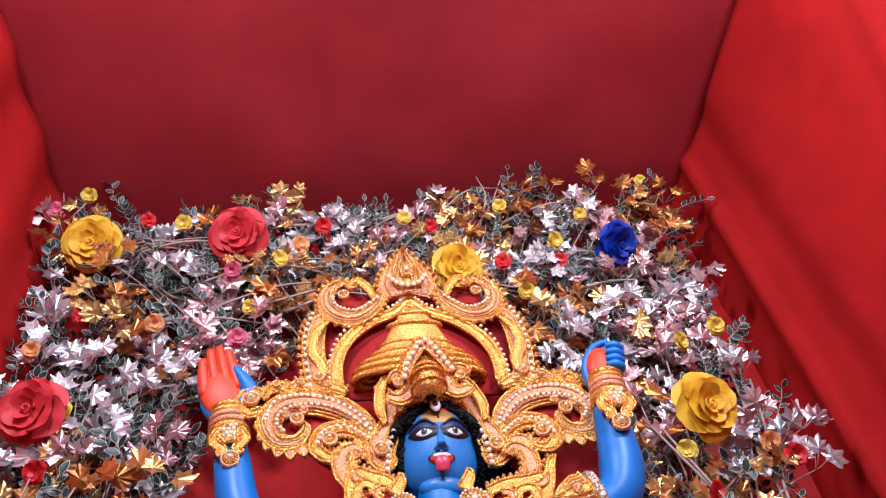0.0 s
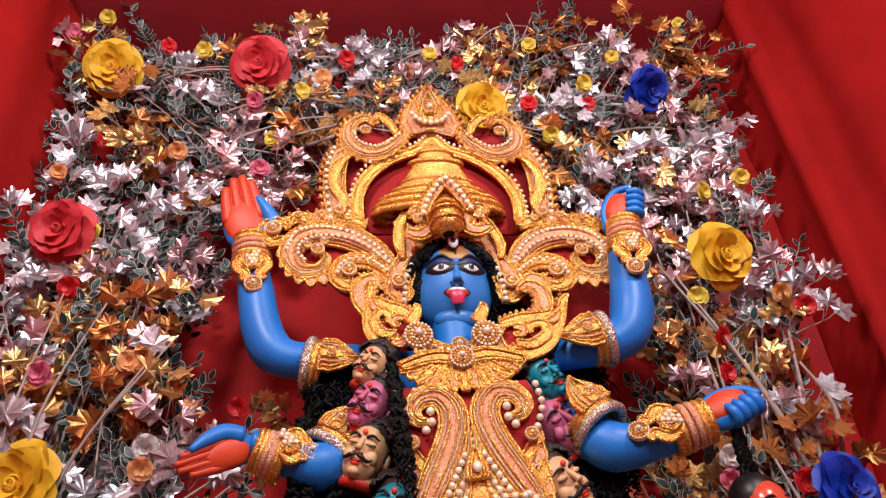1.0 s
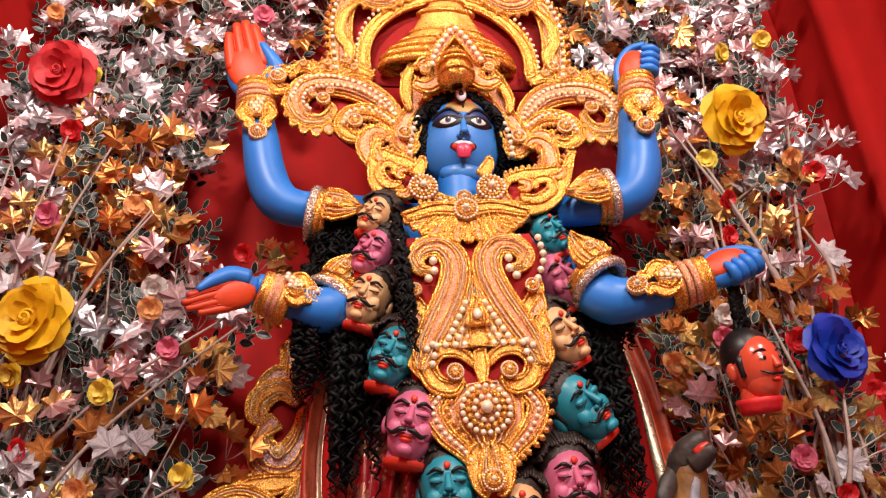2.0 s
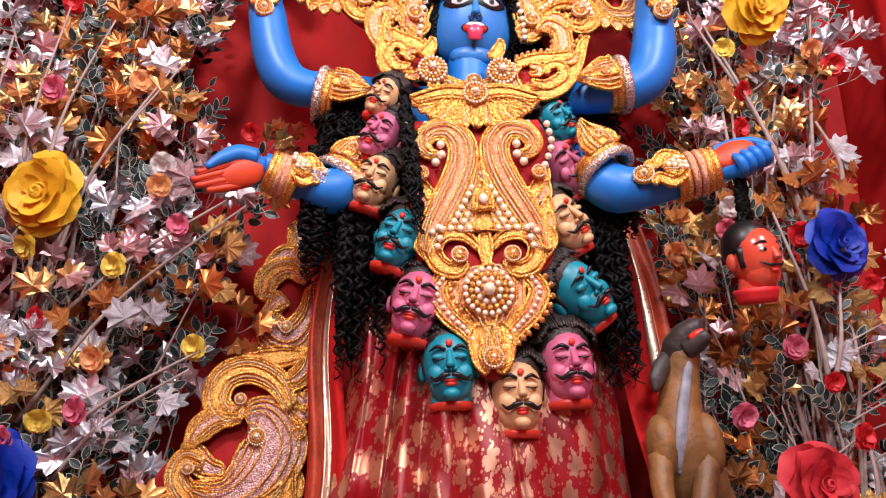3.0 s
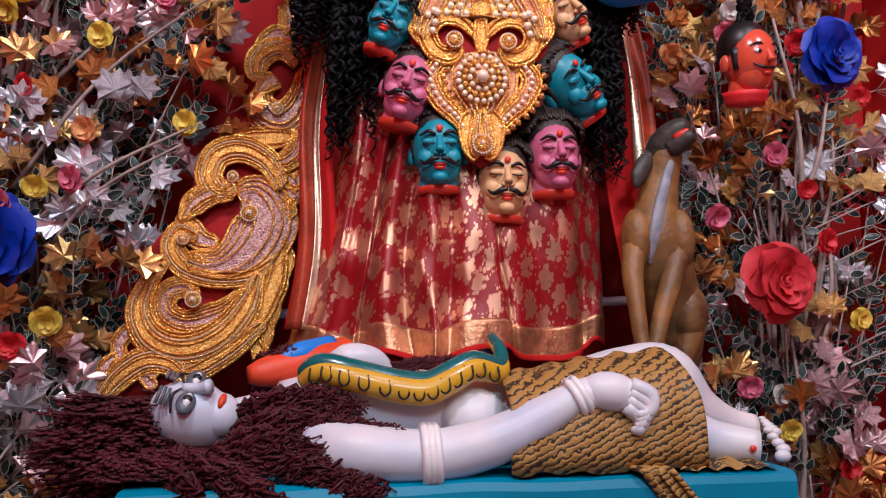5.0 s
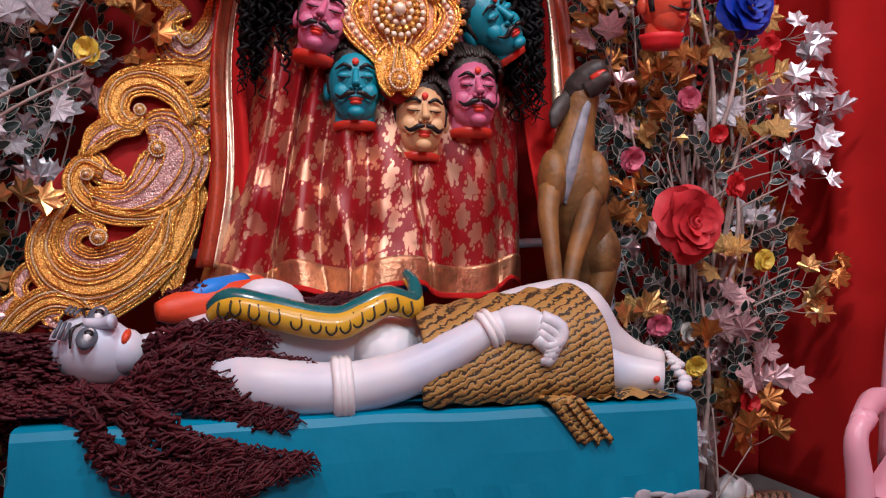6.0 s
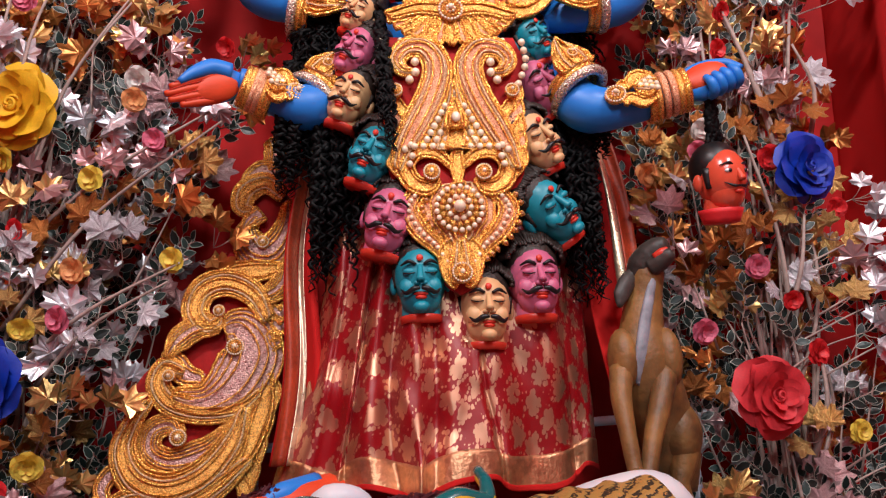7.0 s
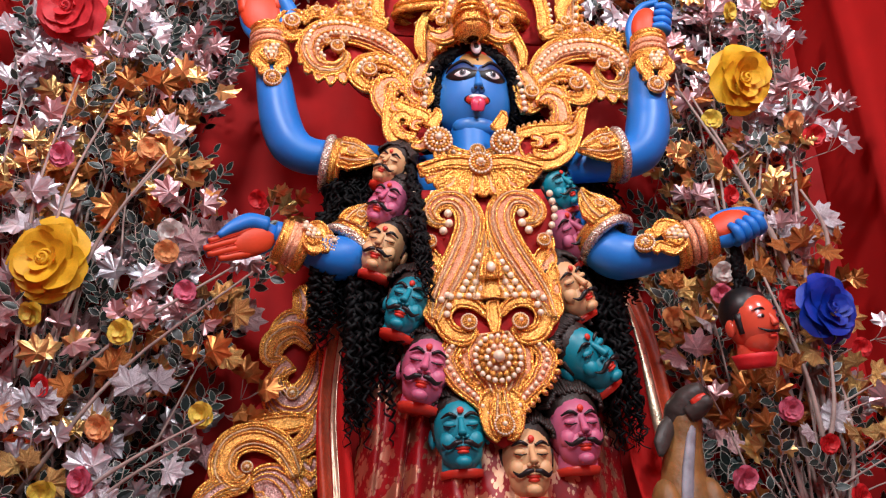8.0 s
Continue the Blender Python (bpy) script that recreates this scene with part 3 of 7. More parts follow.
        g.add([moved[j] for j in used], [tuple(at[j] for j in f) for f in fs], mat)
    # feet below the hem
    g.tube([(-0.50, 1.92, 0.56), (-0.60, 1.82, 0.545), (-0.70, 1.76, 0.527), (-0.735, 1.745, 0.522)], [0.045, 0.045, 0.034, 0.02], ORANGE, 12, 5)
    g.tube([(-0.56, 1.86, 0.58), (-0.63, 1.79, 0.566), (-0.67, 1.765, 0.552)], [0.026, 0.026, 0.014], BLUE, 12, 5)
    return solid("idol_statue", g, "blue painted clay idol with four arms and outstretched tongue", "statue")


make_idol()


# ---------------------------------------------------------------- gold tinsel ornaments
def comma(g, fr, spine, widths, depth=0.0, fill=PINKS, rim=GOLD, rim_r=0.0046, pearls=0.0, inner=True, fringe=0.0, side=1):
    """A curling paisley: a tapered body along a spine in the ornament's plane, roped with gold and set with pearls."""
    line = smooth_line([(u, v, 0) for u, v in spine], 7)
    w = np.interp(np.linspace(0, len(widths) - 1, len(line)), range(len(widths)), widths)
    lft, rgt = [], []
    for i, c in enumerate(line):
        t = line[min(i + 1, len(line) - 1)] - line[max(i - 1, 0)]
        t = t / (np.linalg.norm(t) + 1e-9)
        nrm = V(-t[1], t[0], 0)
        lft.append((c + nrm * w[i])[:2])
        rgt.append((c - nrm * w[i])[:2])
    n = len(line)
    verts = [fr(*q, depth) for q in lft] + [fr(*q, depth) for q in rgt] + [fr(*q[:2], depth + 0.35 * w[i]) for i, q in enumerate(line)]
    back = [fr(*q, depth - 0.010) for q in lft] + [fr(*q, depth - 0.010) for q in rgt]
    faces = []
    for i in range(n - 1):
        faces += [(i, i + 1, 2 * n + i + 1, 2 * n + i), (2 * n + i, 2 * n + i + 1, n + i + 1, n + i)]
    g.add(verts, faces, fill)
    loop = list(range(n)) + list(range(2 * n - 1, n - 1, -1))
    g.add(verts[:2 * n] + back, [(loop[k], loop[(k + 1) % len(loop)], loop[(k + 1) % len(loop)] + 2 * n, loop[k] + 2 * n) for k in range(len(loop))], rim)
    edge = lft + rgt[::-1]
    edge = edge[::2] + [edge[0]]
    g.tube([fr(*q, depth + 0.003) for q in edge], rim_r, rim, 6, 2)
    if inner and max(widths) > 0.018:
        for k in ((0.78, 0.54, 0.28) if max(widths) > 0.03 else (0.6,)):
            e = [c[:2] + (q - c[:2]) * k for q, c in zip(lft, line)] + [c[:2] + (q - c[:2]) * k for q, c in zip(rgt[::-1], line[::-1])]
            e = e[::2] + [e[0]]
            g.tube([fr(*q, depth + 0.004 + 0.35 * max(widths) * (1 - k)) for q in e], rim_r * 0.62, CREAM if k == 0.54 and fill is not LILAC else rim, 5, 2)
    if pearls:
        dist, last = 0.0, line[0]
        for i, c in enumerate(line):
            dist += np.linalg.norm(c - last)
            last = c
            if i == 0 or dist > pearls * 2.3:
                if w[i] > pearls * 0.9:
                    g.ball(fr(c[0], c[1], depth + 0.35 * w[i] + pearls * 0.4), pearls, PEARL, None, 8, 6)
                dist = 0.0
    for edge_pts in ([lft] if side > 0 else [rgt] if side < 0 else [lft, rgt]) if fringe else []:
        dist, last = fringe, edge_pts[0]
        for q, c in zip(edge_pts, line):
            dist += np.linalg.norm(q - last)
            last = q
            if dist > fringe * 1.55:
                out = (q - c[:2]) / (np.linalg.norm(q - c[:2]) + 1e-9)
                a, b = q + out * fringe * 0.15, q + out * fringe * 1.5
                g.tube([fr(*a, depth), fr(*((a + b) / 2), depth + 0.003), fr(*b, depth)], [fringe * 0.5, fringe * 0.78, fringe * 0.18], rim, 6, 2)
                g.ball(fr(*((a + b) / 2), depth + 0.004 + fringe * 0.5), fringe * 0.34, PINKS if rim is GOLD else rim, None, 6, 4)
                dist = 0.0
    return g


def string(g, fr, pts, r, mat, depth=0.01, gap=2.1):
    """Pearls strung along a line in the plane."""
    line = smooth_line([(u, v, 0) for u, v in pts], 10)
    dist = 1.0
    last = line[0]
    for c in line:
        dist += np.linalg.norm(c - last)
        last = c
        if dist >= r * gap:
            g.ball(fr(c[0], c[1], depth), r, mat, None, 8, 6)
            dist = 0.0


def rosette(g, fr, u, v, r, depth, rows=3):
    """A domed medallion of pearl rings on gold."""
    ring = [(u + r * math.cos(a), v + r * math.sin(a)) for a in np.linspace(0, 2 * math.pi, 25)]
    g.slab(ring[:-1], fr, depth, 0.008, GOLDP)
    for k in range(rows):
        q = r * (0.88 - 0.86 * k / rows)
        nb = max(5, int(2 * math.pi * q / (r * 0.26)))
        for j in range(nb):
            a = 2 * math.pi * j / nb
            g.ball(fr(u + q * math.cos(a), v + q * math.sin(a), depth + 0.004 + 0.35 * (r - q) * 0.6), r * 0.115, PEARL if k % 2 == 0 else GOLDP, None, 7, 5)
    g.ball(fr(u, v, depth + 0.010 + 0.2 * r), r * 0.24, PEARL, None, 10, 7)


def make_crown():
    o = V(-0.19, 1.95, 2.31)
    top = thing("crown", "tall gold tinsel crown with paisleys, pearls and red felt", "crown", at=o)
    fr0 = plane_frame((-0.182, 1.93, 2.288), (0.994, -0.03, -0.085), (0.04, 0.07, 1.0))

    def fr(u, v, d=0.0):
        return fr0(u, v, d) - o

    def both(pts):
        return [(-u, v) for u, v in pts] + [(u, v) for u, v in reversed(pts) if u > 0.002]

    def curve(pts, n=6):
        return [tuple(q[:2]) for q in smooth_line([(u, v, 0) for u, v in pts], n)]
    g = Geo()
    arch = [(0.325, 0.039), (0.349, 0.167), (0.351, 0.305), (0.309, 0.438), (0.230, 0.564), (0.127, 0.534), (0.061, 0.599)] + [(0.0, 0.70)]
    g.slab(curve(both(arch)), fr, -0.035, 0.012, FELT)
    part("backing", g, top, "red felt backing")
    # stepped dome inside the arch
    base, lean = fr(0.0, 0.115, 0.0), Euler((radians(4), radians(3), 0)).to_matrix() @ Matrix.Diagonal((1.0, 0.34, 1.0))
    lm = np.array(lean)
    g = Geo()
    prof = [(0.200, 0.0), (0.186, 0.03), (0.150, 0.065), (0.118, 0.105), (0.098, 0.15), (0.084, 0.175), (0.090, 0.19), (0.078, 0.205), (0.056, 0.225), (0.060, 0.24), (0.030, 0.265), (0.001, 0.285)]
    g.lathe(base, prof, GOLDP, 40, lean, False)
    part("dome", g, top, "gold beaded dome")
    for r, z, q in ((0.214, -0.028, 0.013), (0.208, 0.0, 0.012), (0.190, 0.03, 0.009), (0.156, 0.065, 0.007), (0.122, 0.105, 0.006), (0.090, 0.19, 0.009), (0.060, 0.24, 0.007)):
        ring = [base + lm @ V(r * math.cos(a), r * math.sin(a), z) for a in np.linspace(0, 2 * math.pi, 49)]
        part("dome_ring", Geo().tube(ring, q, GOLD, 6, 1), top)
    g = Geo()
    rope = both([(0.270, 0.039), (0.269, 0.168), (0.230, 0.272), (0.149, 0.359), (0.055, 0.408)] + [(0.0, 0.468)])
    comma(g, fr, rope, [0.019] * len(rope), 0.0, GOLDP, GOLD, 0.006)
    string(g, fr, both([(0.292, 0.044), (0.292, 0.168), (0.253, 0.292), (0.165, 0.382), (0.060, 0.435)] + [(0.0, 0.487)]), 0.0065, PEARL, 0.010)
    part("arch", g, top, "pearl-strung gold arch")
    for sgn in (-1, 1):
        def s(pts):
            return [(u * sgn * 1.04 + 0.006 + 0.018 * max(0.0, min(1.0, (0.05 - v) / 0.15)), v) for u, v in pts]
        # flame-edged frame beside the arch
        g = Geo()
        comma(g, fr, s([(0.321, 0.044), (0.335, 0.167), (0.337, 0.291), (0.316, 0.375), (0.268, 0.417)]), [0.030, 0.036, 0.036, 0.032, 0.014], 0.002, PINKS, fringe=0.016, side=-sgn)
        comma(g, fr, s([(0.318, 0.059), (0.307, 0.136), (0.338, 0.208), (0.331, 0.291), (0.288, 0.357)]), [0.006, 0.017, 0.017, 0.016, 0.006], 0.020, GOLDP, rim_r=0.0045)
        string(g, fr, s([(0.347, 0.059), (0.360, 0.167), (0.362, 0.305), (0.340, 0.398)]), 0.0085, PEARL, 0.016, 3.0)
        rosette(g, fr, *s([(0.318, 0.082)])[0], 0.018, 0.03, 2)
        part("side_scroll", g, top)
        g = Geo()
        comma(g, fr, s([(0.099, 0.499), (0.131, 0.431), (0.197, 0.376), (0.260, 0.393), (0.294, 0.459), (0.280, 0.534), (0.234, 0.567), (0.202, 0.529)]), [0.012, 0.028, 0.036, 0.036, 0.030, 0.022, 0.015, 0.006], 0.010, PINKS, fringe=0.013, side=-sgn)
        comma(g, fr, s([(0.129, 0.486), (0.147, 0.543), (0.184, 0.587), (0.205, 0.568)]), [0.008, 0.014, 0.014, 0.004], 0.004, GOLDP, rim_r=0.005)
        string(g, fr, s([(0.117, 0.462), (0.188, 0.400), (0.256, 0.423), (0.276, 0.484)]), 0.0065, PEARL, 0.028)
        rosette(g, fr, *s([(0.233, 0.485)])[0], 0.021, 0.028, 2)
        part("top_paisley", g, top, "curled pearl paisley beside the finial")
        # the spreading wing at the temple
        g = Geo()
        wing = [(0.171, -0.195), (0.221, -0.058), (0.292, 0.044), (0.402, 0.058), (0.501, 0.043), (0.495, -0.059), (0.447, -0.146), (0.378, -0.173), (0.326, -0.227), (0.225, -0.280)]
        g.slab(curve(s(wing + wing[:1]), 4)[:-1], fr, -0.012, 0.010, FELT)
        part("wing_backing", g, top, "red felt wing backing")
        g = Geo()
        comma(g, fr, s([(0.168, -0.206), (0.207, -0.100), (0.277, -0.029), (0.368, -0.001), (0.444, -0.020), (0.480, -0.087), (0.451, -0.150), (0.399, -0.150), (0.376, -0.105), (0.401, -0.072)]), [0.014, 0.034, 0.046, 0.048, 0.044, 0.036, 0.028, 0.020, 0.014, 0.006], 0.004, PINKS)
        string(g, fr, s([(0.174, -0.168), (0.214, -0.074), (0.285, -0.010), (0.375, 0.019), (0.454, -0.001), (0.489, -0.073)]), 0.0075, PEARL, 0.018)
        string(g, fr, s([(0.201, -0.127), (0.274, -0.053), (0.367, -0.030), (0.434, -0.049), (0.457, -0.096), (0.434, -0.132)]), 0.0065, PEARL, 0.030)
        for u, v, r in ((0.397, -0.086, 0.022), (0.374, -0.054, 0.013), (0.426, -0.068, 0.012)):
            rosette(g, fr, *s([(u, v)])[0], r, 0.030, 2)
        part("wing", g, top, "spreading pearl-set paisley wing")
        for k, (a, top_pt, b) in enumerate(([(0.237, 0.029), (0.292, 0.044), (0.343, 0.029)], [(0.317, 0.034), (0.374, 0.059), (0.423, 0.033)], [(0.397, 0.033), (0.447, 0.053), (0.488, 0.028)])):
            g = Geo()
            mid = (top_pt[0], top_pt[1] + 0.012)
            comma(g, fr, s([a, mid, b]), [0.014, 0.024, 0.008], 0.008, PINKS if k % 2 else GOLDP, fringe=0.010, side=sgn)
            rosette(g, fr, *s([mid])[0], 0.012, 0.024, 2)
            part("crest_leaf", g, top)
        g = Geo()
        comma(g, fr, s([(0.470, 0.028), (0.521, 0.048), (0.553, 0.008), (0.530, -0.040), (0.496, -0.021)]), [0.012, 0.020, 0.022, 0.019, 0.006], 0.008, GOLDP, fringe=0.009, side=-sgn)
        rosette(g, fr, *s([(0.524, 0.006)])[0], 0.026, 0.026, 3)
        part("tip_knob", g, top)
        for a, b in ([(0.484, -0.110), (0.510, -0.137)], [(0.469, -0.137), (0.489, -0.175)], [(0.445, -0.159), (0.455, -0.203)], [(0.417, -0.168), (0.417, -0.214)], [(0.388, -0.164), (0.377, -0.205)], [(0.493, -0.073), (0.520, -0.094)]):
            g = Geo()
            comma(g, fr, s([a, ((a[0] + b[0]) / 2, (a[1] + b[1]) / 2), b]), [0.014, 0.017, 0.003], 0.002, PINKS, rim_r=0.005)
            part("flame", g, top)
        g = Geo()
        comma(g, fr, s([(0.166, -0.249), (0.198, -0.164), (0.260, -0.118), (0.320, -0.132), (0.341, -0.186), (0.312, -0.221), (0.271, -0.208), (0.264, -0.172)]), [0.008, 0.020, 0.026, 0.028, 0.024, 0.018, 0.012, 0.005], 0.012, GOLDP, fringe=0.011, side=-sgn)
        string(g, fr, s([(0.195, -0.172), (0.257, -0.123), (0.320, -0.137), (0.340, -0.186)]), 0.007, PEARL, 0.032)
        rosette(g, fr, *s([(0.305, -0.168)])[0], 0.024, 0.030, 2)
        comma(g, fr, s([(0.184, -0.255), (0.223, -0.195), (0.257, -0.205), (0.264, -0.238), (0.238, -0.259)]), [0.008, 0.018, 0.018, 0.014, 0.006], 0.016, PINKS, fringe=0.009, side=-sgn)
        part("lower_paisley", g, top)
        # scroll beside the hair, curled at its foot
        g = Geo()
        comma(g, fr, s([(0.145, 0.045), (0.115, -0.022), (0.130, -0.104), (0.164, -0.172), (0.176, -0.238), (0.150, -0.268), (0.125, -0.238)]), [0.012, 0.026, 0.028, 0.026, 0.026, 0.020, 0.008], 0.020, PINKS)
        comma(g, fr, s([(0.115, 0.070), (0.140, 0.003), (0.153, -0.069), (0.145, -0.127)]), [0.006, 0.014, 0.014, 0.005], 0.034, GOLDP, rim_r=0.005)
        rosette(g, fr, *s([(0.162, -0.223)])[0], 0.023, 0.044, 2)
        part("cheek_scroll", g, top)
        g = Geo()
        curl = [(-0.117, -0.062), (-0.076, -0.076), (-0.039, -0.043), (-0.046, 0.015), (-0.081, 0.029), (-0.107, -0.000)] if sgn < 0 else [(0.148, -0.037), (0.104, -0.057), (0.071, -0.028), (0.088, 0.026), (0.126, 0.046), (0.148, 0.016)]
        comma(g, fr, curl, [0.014, 0.024, 0.025, 0.018, 0.014, 0.006], 0.085, PINKS, fringe=0.008, side=-sgn)
        rosette(g, fr, (curl[1][0] + curl[4][0]) / 2, (curl[1][1] + curl[4][1]) / 2, 0.016, 0.104, 2)
        part("brow_paisley", g, top)
    g = Geo()
    comma(g, fr, [(0, 0.475), (0, 0.545), (0, 0.62), (0, 0.69), (0, 0.755)], [0.080, 0.108, 0.088, 0.048, 0.006], 0.006, PINKS, fringe=0.016, side=0)
    comma(g, fr, [(0, 0.505), (0, 0.56), (0, 0.62), (0, 0.685)], [0.040, 0.056, 0.042, 0.006], 0.034, GOLDP)
    string(g, fr, [(-0.066, 0.55), (-0.04, 0.515), (0, 0.50), (0.04, 0.515), (0.066, 0.55)], 0.010, PEARL, 0.05)
    comma(g, fr, [(0, 0.54), (0, 0.57), (0, 0.625)], [0.016, 0.025, 0.004], 0.058, PINKS)
    g.ball(fr(0, 0.565, 0.074), 0.010, PEARL, None, 8, 6)
    part("finial", g, top, "pointed gold finial with a teardrop")
    g = Geo()
    band = [(-0.137, -0.283), (-0.127, -0.206), (-0.101, -0.135), (-0.052, -0.075), (0.031, -0.041), (0.104, -0.065), (0.150, -0.130), (0.171, -0.210), (0.175, -0.285)]
    comma(g, fr, band, [0.016] + [0.024] * (len(band) - 2) + [0.016], 0.020, PINKS, rim_r=0.005)
    string(g, fr, [(0.02 + (u - 0.02) * 0.97, v - 0.006) for u, v in band], 0.0085, PEARL, 0.034)
    part("brow_band", g, top, "pearl band round the hair")
    # ringed boss over the forehead, between stepped pearl edges
    g = Geo()
    foot = V(0.012, -0.150, -0.121)
    prof = [(0.018, 0.0), (0.036, 0.010), (0.050, 0.028), (0.052, 0.042), (0.042, 0.052), (0.046, 0.063), (0.052, 0.076), (0.042, 0.088), (0.034, 0.096), (0.038, 0.107), (0.028, 0.124), (0.012, 0.140), (0.001, 0.150)]
    g.lathe(foot, prof, GOLD, 24, None, False)
    for r, z in ((0.054, 0.036), (0.054, 0.074), (0.040, 0.104)):
        g.tube([foot + V(r * math.cos(a), r * math.sin(a), z) for a in np.linspace(0, 2 * math.pi, 25)], 0.005, GOLD, 6, 1)
    part("front_boss", g, top)
    g = Geo()
    gable = [(-0.059, -0.014), (-0.041, 0.050), (-0.016, 0.096), (0.015, 0.143), (0.045, 0.109), (0.067, 0.066), (0.090, 0.011)]
    comma(g, fr, gable, [0.010, 0.014, 0.016, 0.016, 0.016, 0.014, 0.010], 0.100, PINKS, rim_r=0.0045, fringe=0.011, side=1)
    string(g, fr, gable, 0.0095, PEARL, 0.118, 2.4)
    part("gable", g, top, "stepped pearl gable")
    g = Geo()
    j = V(*(-0.164, 1.835, 2.184)) - o
    g.ball(j, (0.019, 0.008, 0.030), BLACK, None, 12, 8)
    g.ball(j + V(0, -0.005, 0), (0.016, 0.007, 0.025), WHITE, None, 12, 8)
    g.ball(j + V(0, -0.011, 0), (0.008, 0.004, 0.010), BLACK, None, 10, 7)
    part("brow_jewel", g, top, "white and black almond jewel")
make_crown()


def make_breastplate():
    top = thing("breastplate", "long gold tinsel breastplate with pearls on red felt", "ornament", at=(-0.197, 1.80, 1.34))
    o = V(-0.197, 1.80, 1.34)
    fr0 = plane_frame((-0.197, 1.815, 1.34), (1, -0.06, -0.03), (0.012, 0.02, 1))

    def fr(u, v, d=0.0):
        return fr0(u, v, d) - o
    g = Geo()
    half = [(0.165, 0.36), (0.19, 0.28), (0.165, 0.18), (0.155, 0.08), (0.175, 0.0), (0.15, -0.06), (0.10, -0.085), (0.115, -0.15), (0.075, -0.22), (0.045, -0.27), (0.04, -0.31), (0.0, -0.335)]
    out = [tuple(q[:2]) for q in smooth_line([(u, v, 0) for u, v in half], 3)]
    g.slab(out + [(-u, v) for u, v in reversed(out[:-1])], fr, 0.0, 0.02, FELT)
    part("backing", g, top, "red felt backing")
    for sgn in (-1, 1):
        def s(pts):
            return [(u * sgn, v) for u, v in pts]
        g = Geo()
        comma(g, fr, s([(0.105, 0.25), (0.13, 0.255), (0.145, 0.285), (0.12, 0.318), (0.075, 0.322), (0.045, 0.285), (0.043, 0.235), (0.065, 0.17), (0.10, 0.10), (0.13, 0.04), (0.15, -0.02)]), [0.008, 0.015, 0.022, 0.027, 0.032, 0.036, 0.037, 0.038, 0.038, 0.032, 0.014], 0.014, PINKS)
        string(g, fr, s([(0.135, 0.345), (0.06, 0.345), (0.02, 0.30), (0.018, 0.24)]), 0.0075, PEARL, 0.012)
        string(g, fr, s([(0.185, 0.34), (0.192, 0.28), (0.17, 0.22)]), 0.010, PEARL, 0.012)
        string(g, fr, s([(0.098, 0.275), (0.10, 0.235), (0.13, 0.215)]), 0.0115, PEARL, 0.026, 2.3)
        part("scroll", g, top, "coiled paisley scroll")
        g = Geo()
        for k in range(5):
            z = 0.19 - 0.045 * k
            comma(g, fr, s([(0.115 + 0.004 * k, z - 0.055), (0.145, z - 0.03), (0.165, z), (0.170, z + 0.035)]), [0.008, 0.016, 0.016, 0.004], 0.004 + 0.002 * k, PINKS if k % 2 else GOLDP, rim_r=0.004)
        rosette(g, fr, sgn * 0.15, 0.195, 0.019, 0.026, 2)
        part("feather_fringe", g, top)
        g = Geo()
        comma(g, fr, s([(0.012, -0.01), (0.05, 0.025), (0.10, 0.03), (0.13, -0.005), (0.115, -0.05), (0.075, -0.065), (0.05, -0.04)]), [0.008, 0.014, 0.02, 0.022, 0.022, 0.02, 0.010], 0.014, GOLDP)
        rosette(g, fr, sgn * 0.065, -0.03, 0.022, 0.03, 2)
        string(g, fr, s([(0.13, 0.03), (0.105, 0.045), (0.12, -0.015)]), 0.009, PEARL, 0.03)
        part("lower_paisley", g, top)
        g = Geo()
        comma(g, fr, s([(0.10, -0.075), (0.125, -0.12), (0.10, -0.175), (0.06, -0.215), (0.035, -0.255)]), [0.018, 0.024, 0.022, 0.018, 0.008], 0.006, PINKS, pearls=0.006, fringe=0.012)
        comma(g, fr, s([(0.02, -0.20), (0.04, -0.235), (0.03, -0.29), (0.015, -0.32)]), [0.008, 0.014, 0.016, 0.006], 0.012, GOLDP)
        part("pendant_scroll", g, top)
    g = Geo()
    comma(g, fr, [(0, 0.032), (0, 0.09), (0, 0.15), (0, 0.225)], [0.092, 0.064, 0.034, 0.004], 0.006, GOLDP)
    for row in range(9):
        v = 0.042 + 0.0185 * row
        half = max(0.0, 0.083 - 0.0098 * row)
        nb = max(1, int(2 * half / 0.0185))
        for j in range(nb):
            u = 0 if nb == 1 else -half + 2 * half * j / (nb - 1)
            if abs(u) < 0.024 and 0.07 < v < 0.15:
                continue
            g.ball(fr(u, v + 0.1 * u * u, 0.020), 0.0092, PEARL, None, 8, 6)
    comma(g, fr, [(0, 0.085), (0, 0.115), (0, 0.165)], [0.026, 0.024, 0.004], 0.036, GOLDP, rim_r=0.006)
    g.ball(fr(0, 0.11, 0.05), (0.012, 0.008, 0.014), PEARL, None, 10, 7)
    part("pearl_triangle", g, top, "triangle of cream pearls")
    g = Geo()
    comma(g, fr, [(0, 0.03), (0, -0.02), (0, -0.06)], [0.012, 0.016, 0.006], 0.02, GOLDP)
    comma(g, fr, [(0, -0.055), (0, -0.10), (0, -0.15), (0, -0.21)], [0.06, 0.090, 0.086, 0.03], 0.004, PINKS)
    rosette(g, fr, 0.0, -0.125, 0.064, 0.026, 4)
    part("medallion", g, top, "round domed pearl medallion")
    g = Geo()
    comma(g, fr, [(0, -0.2), (0, -0.24), (0, -0.28), (0, -0.31)], [0.012, 0.022, 0.032, 0.02], 0.02, GOLDP)
    rosette(g, fr, 0.0, -0.288, 0.026, 0.034, 2)
    part("tip", g, top)
    g = Geo()
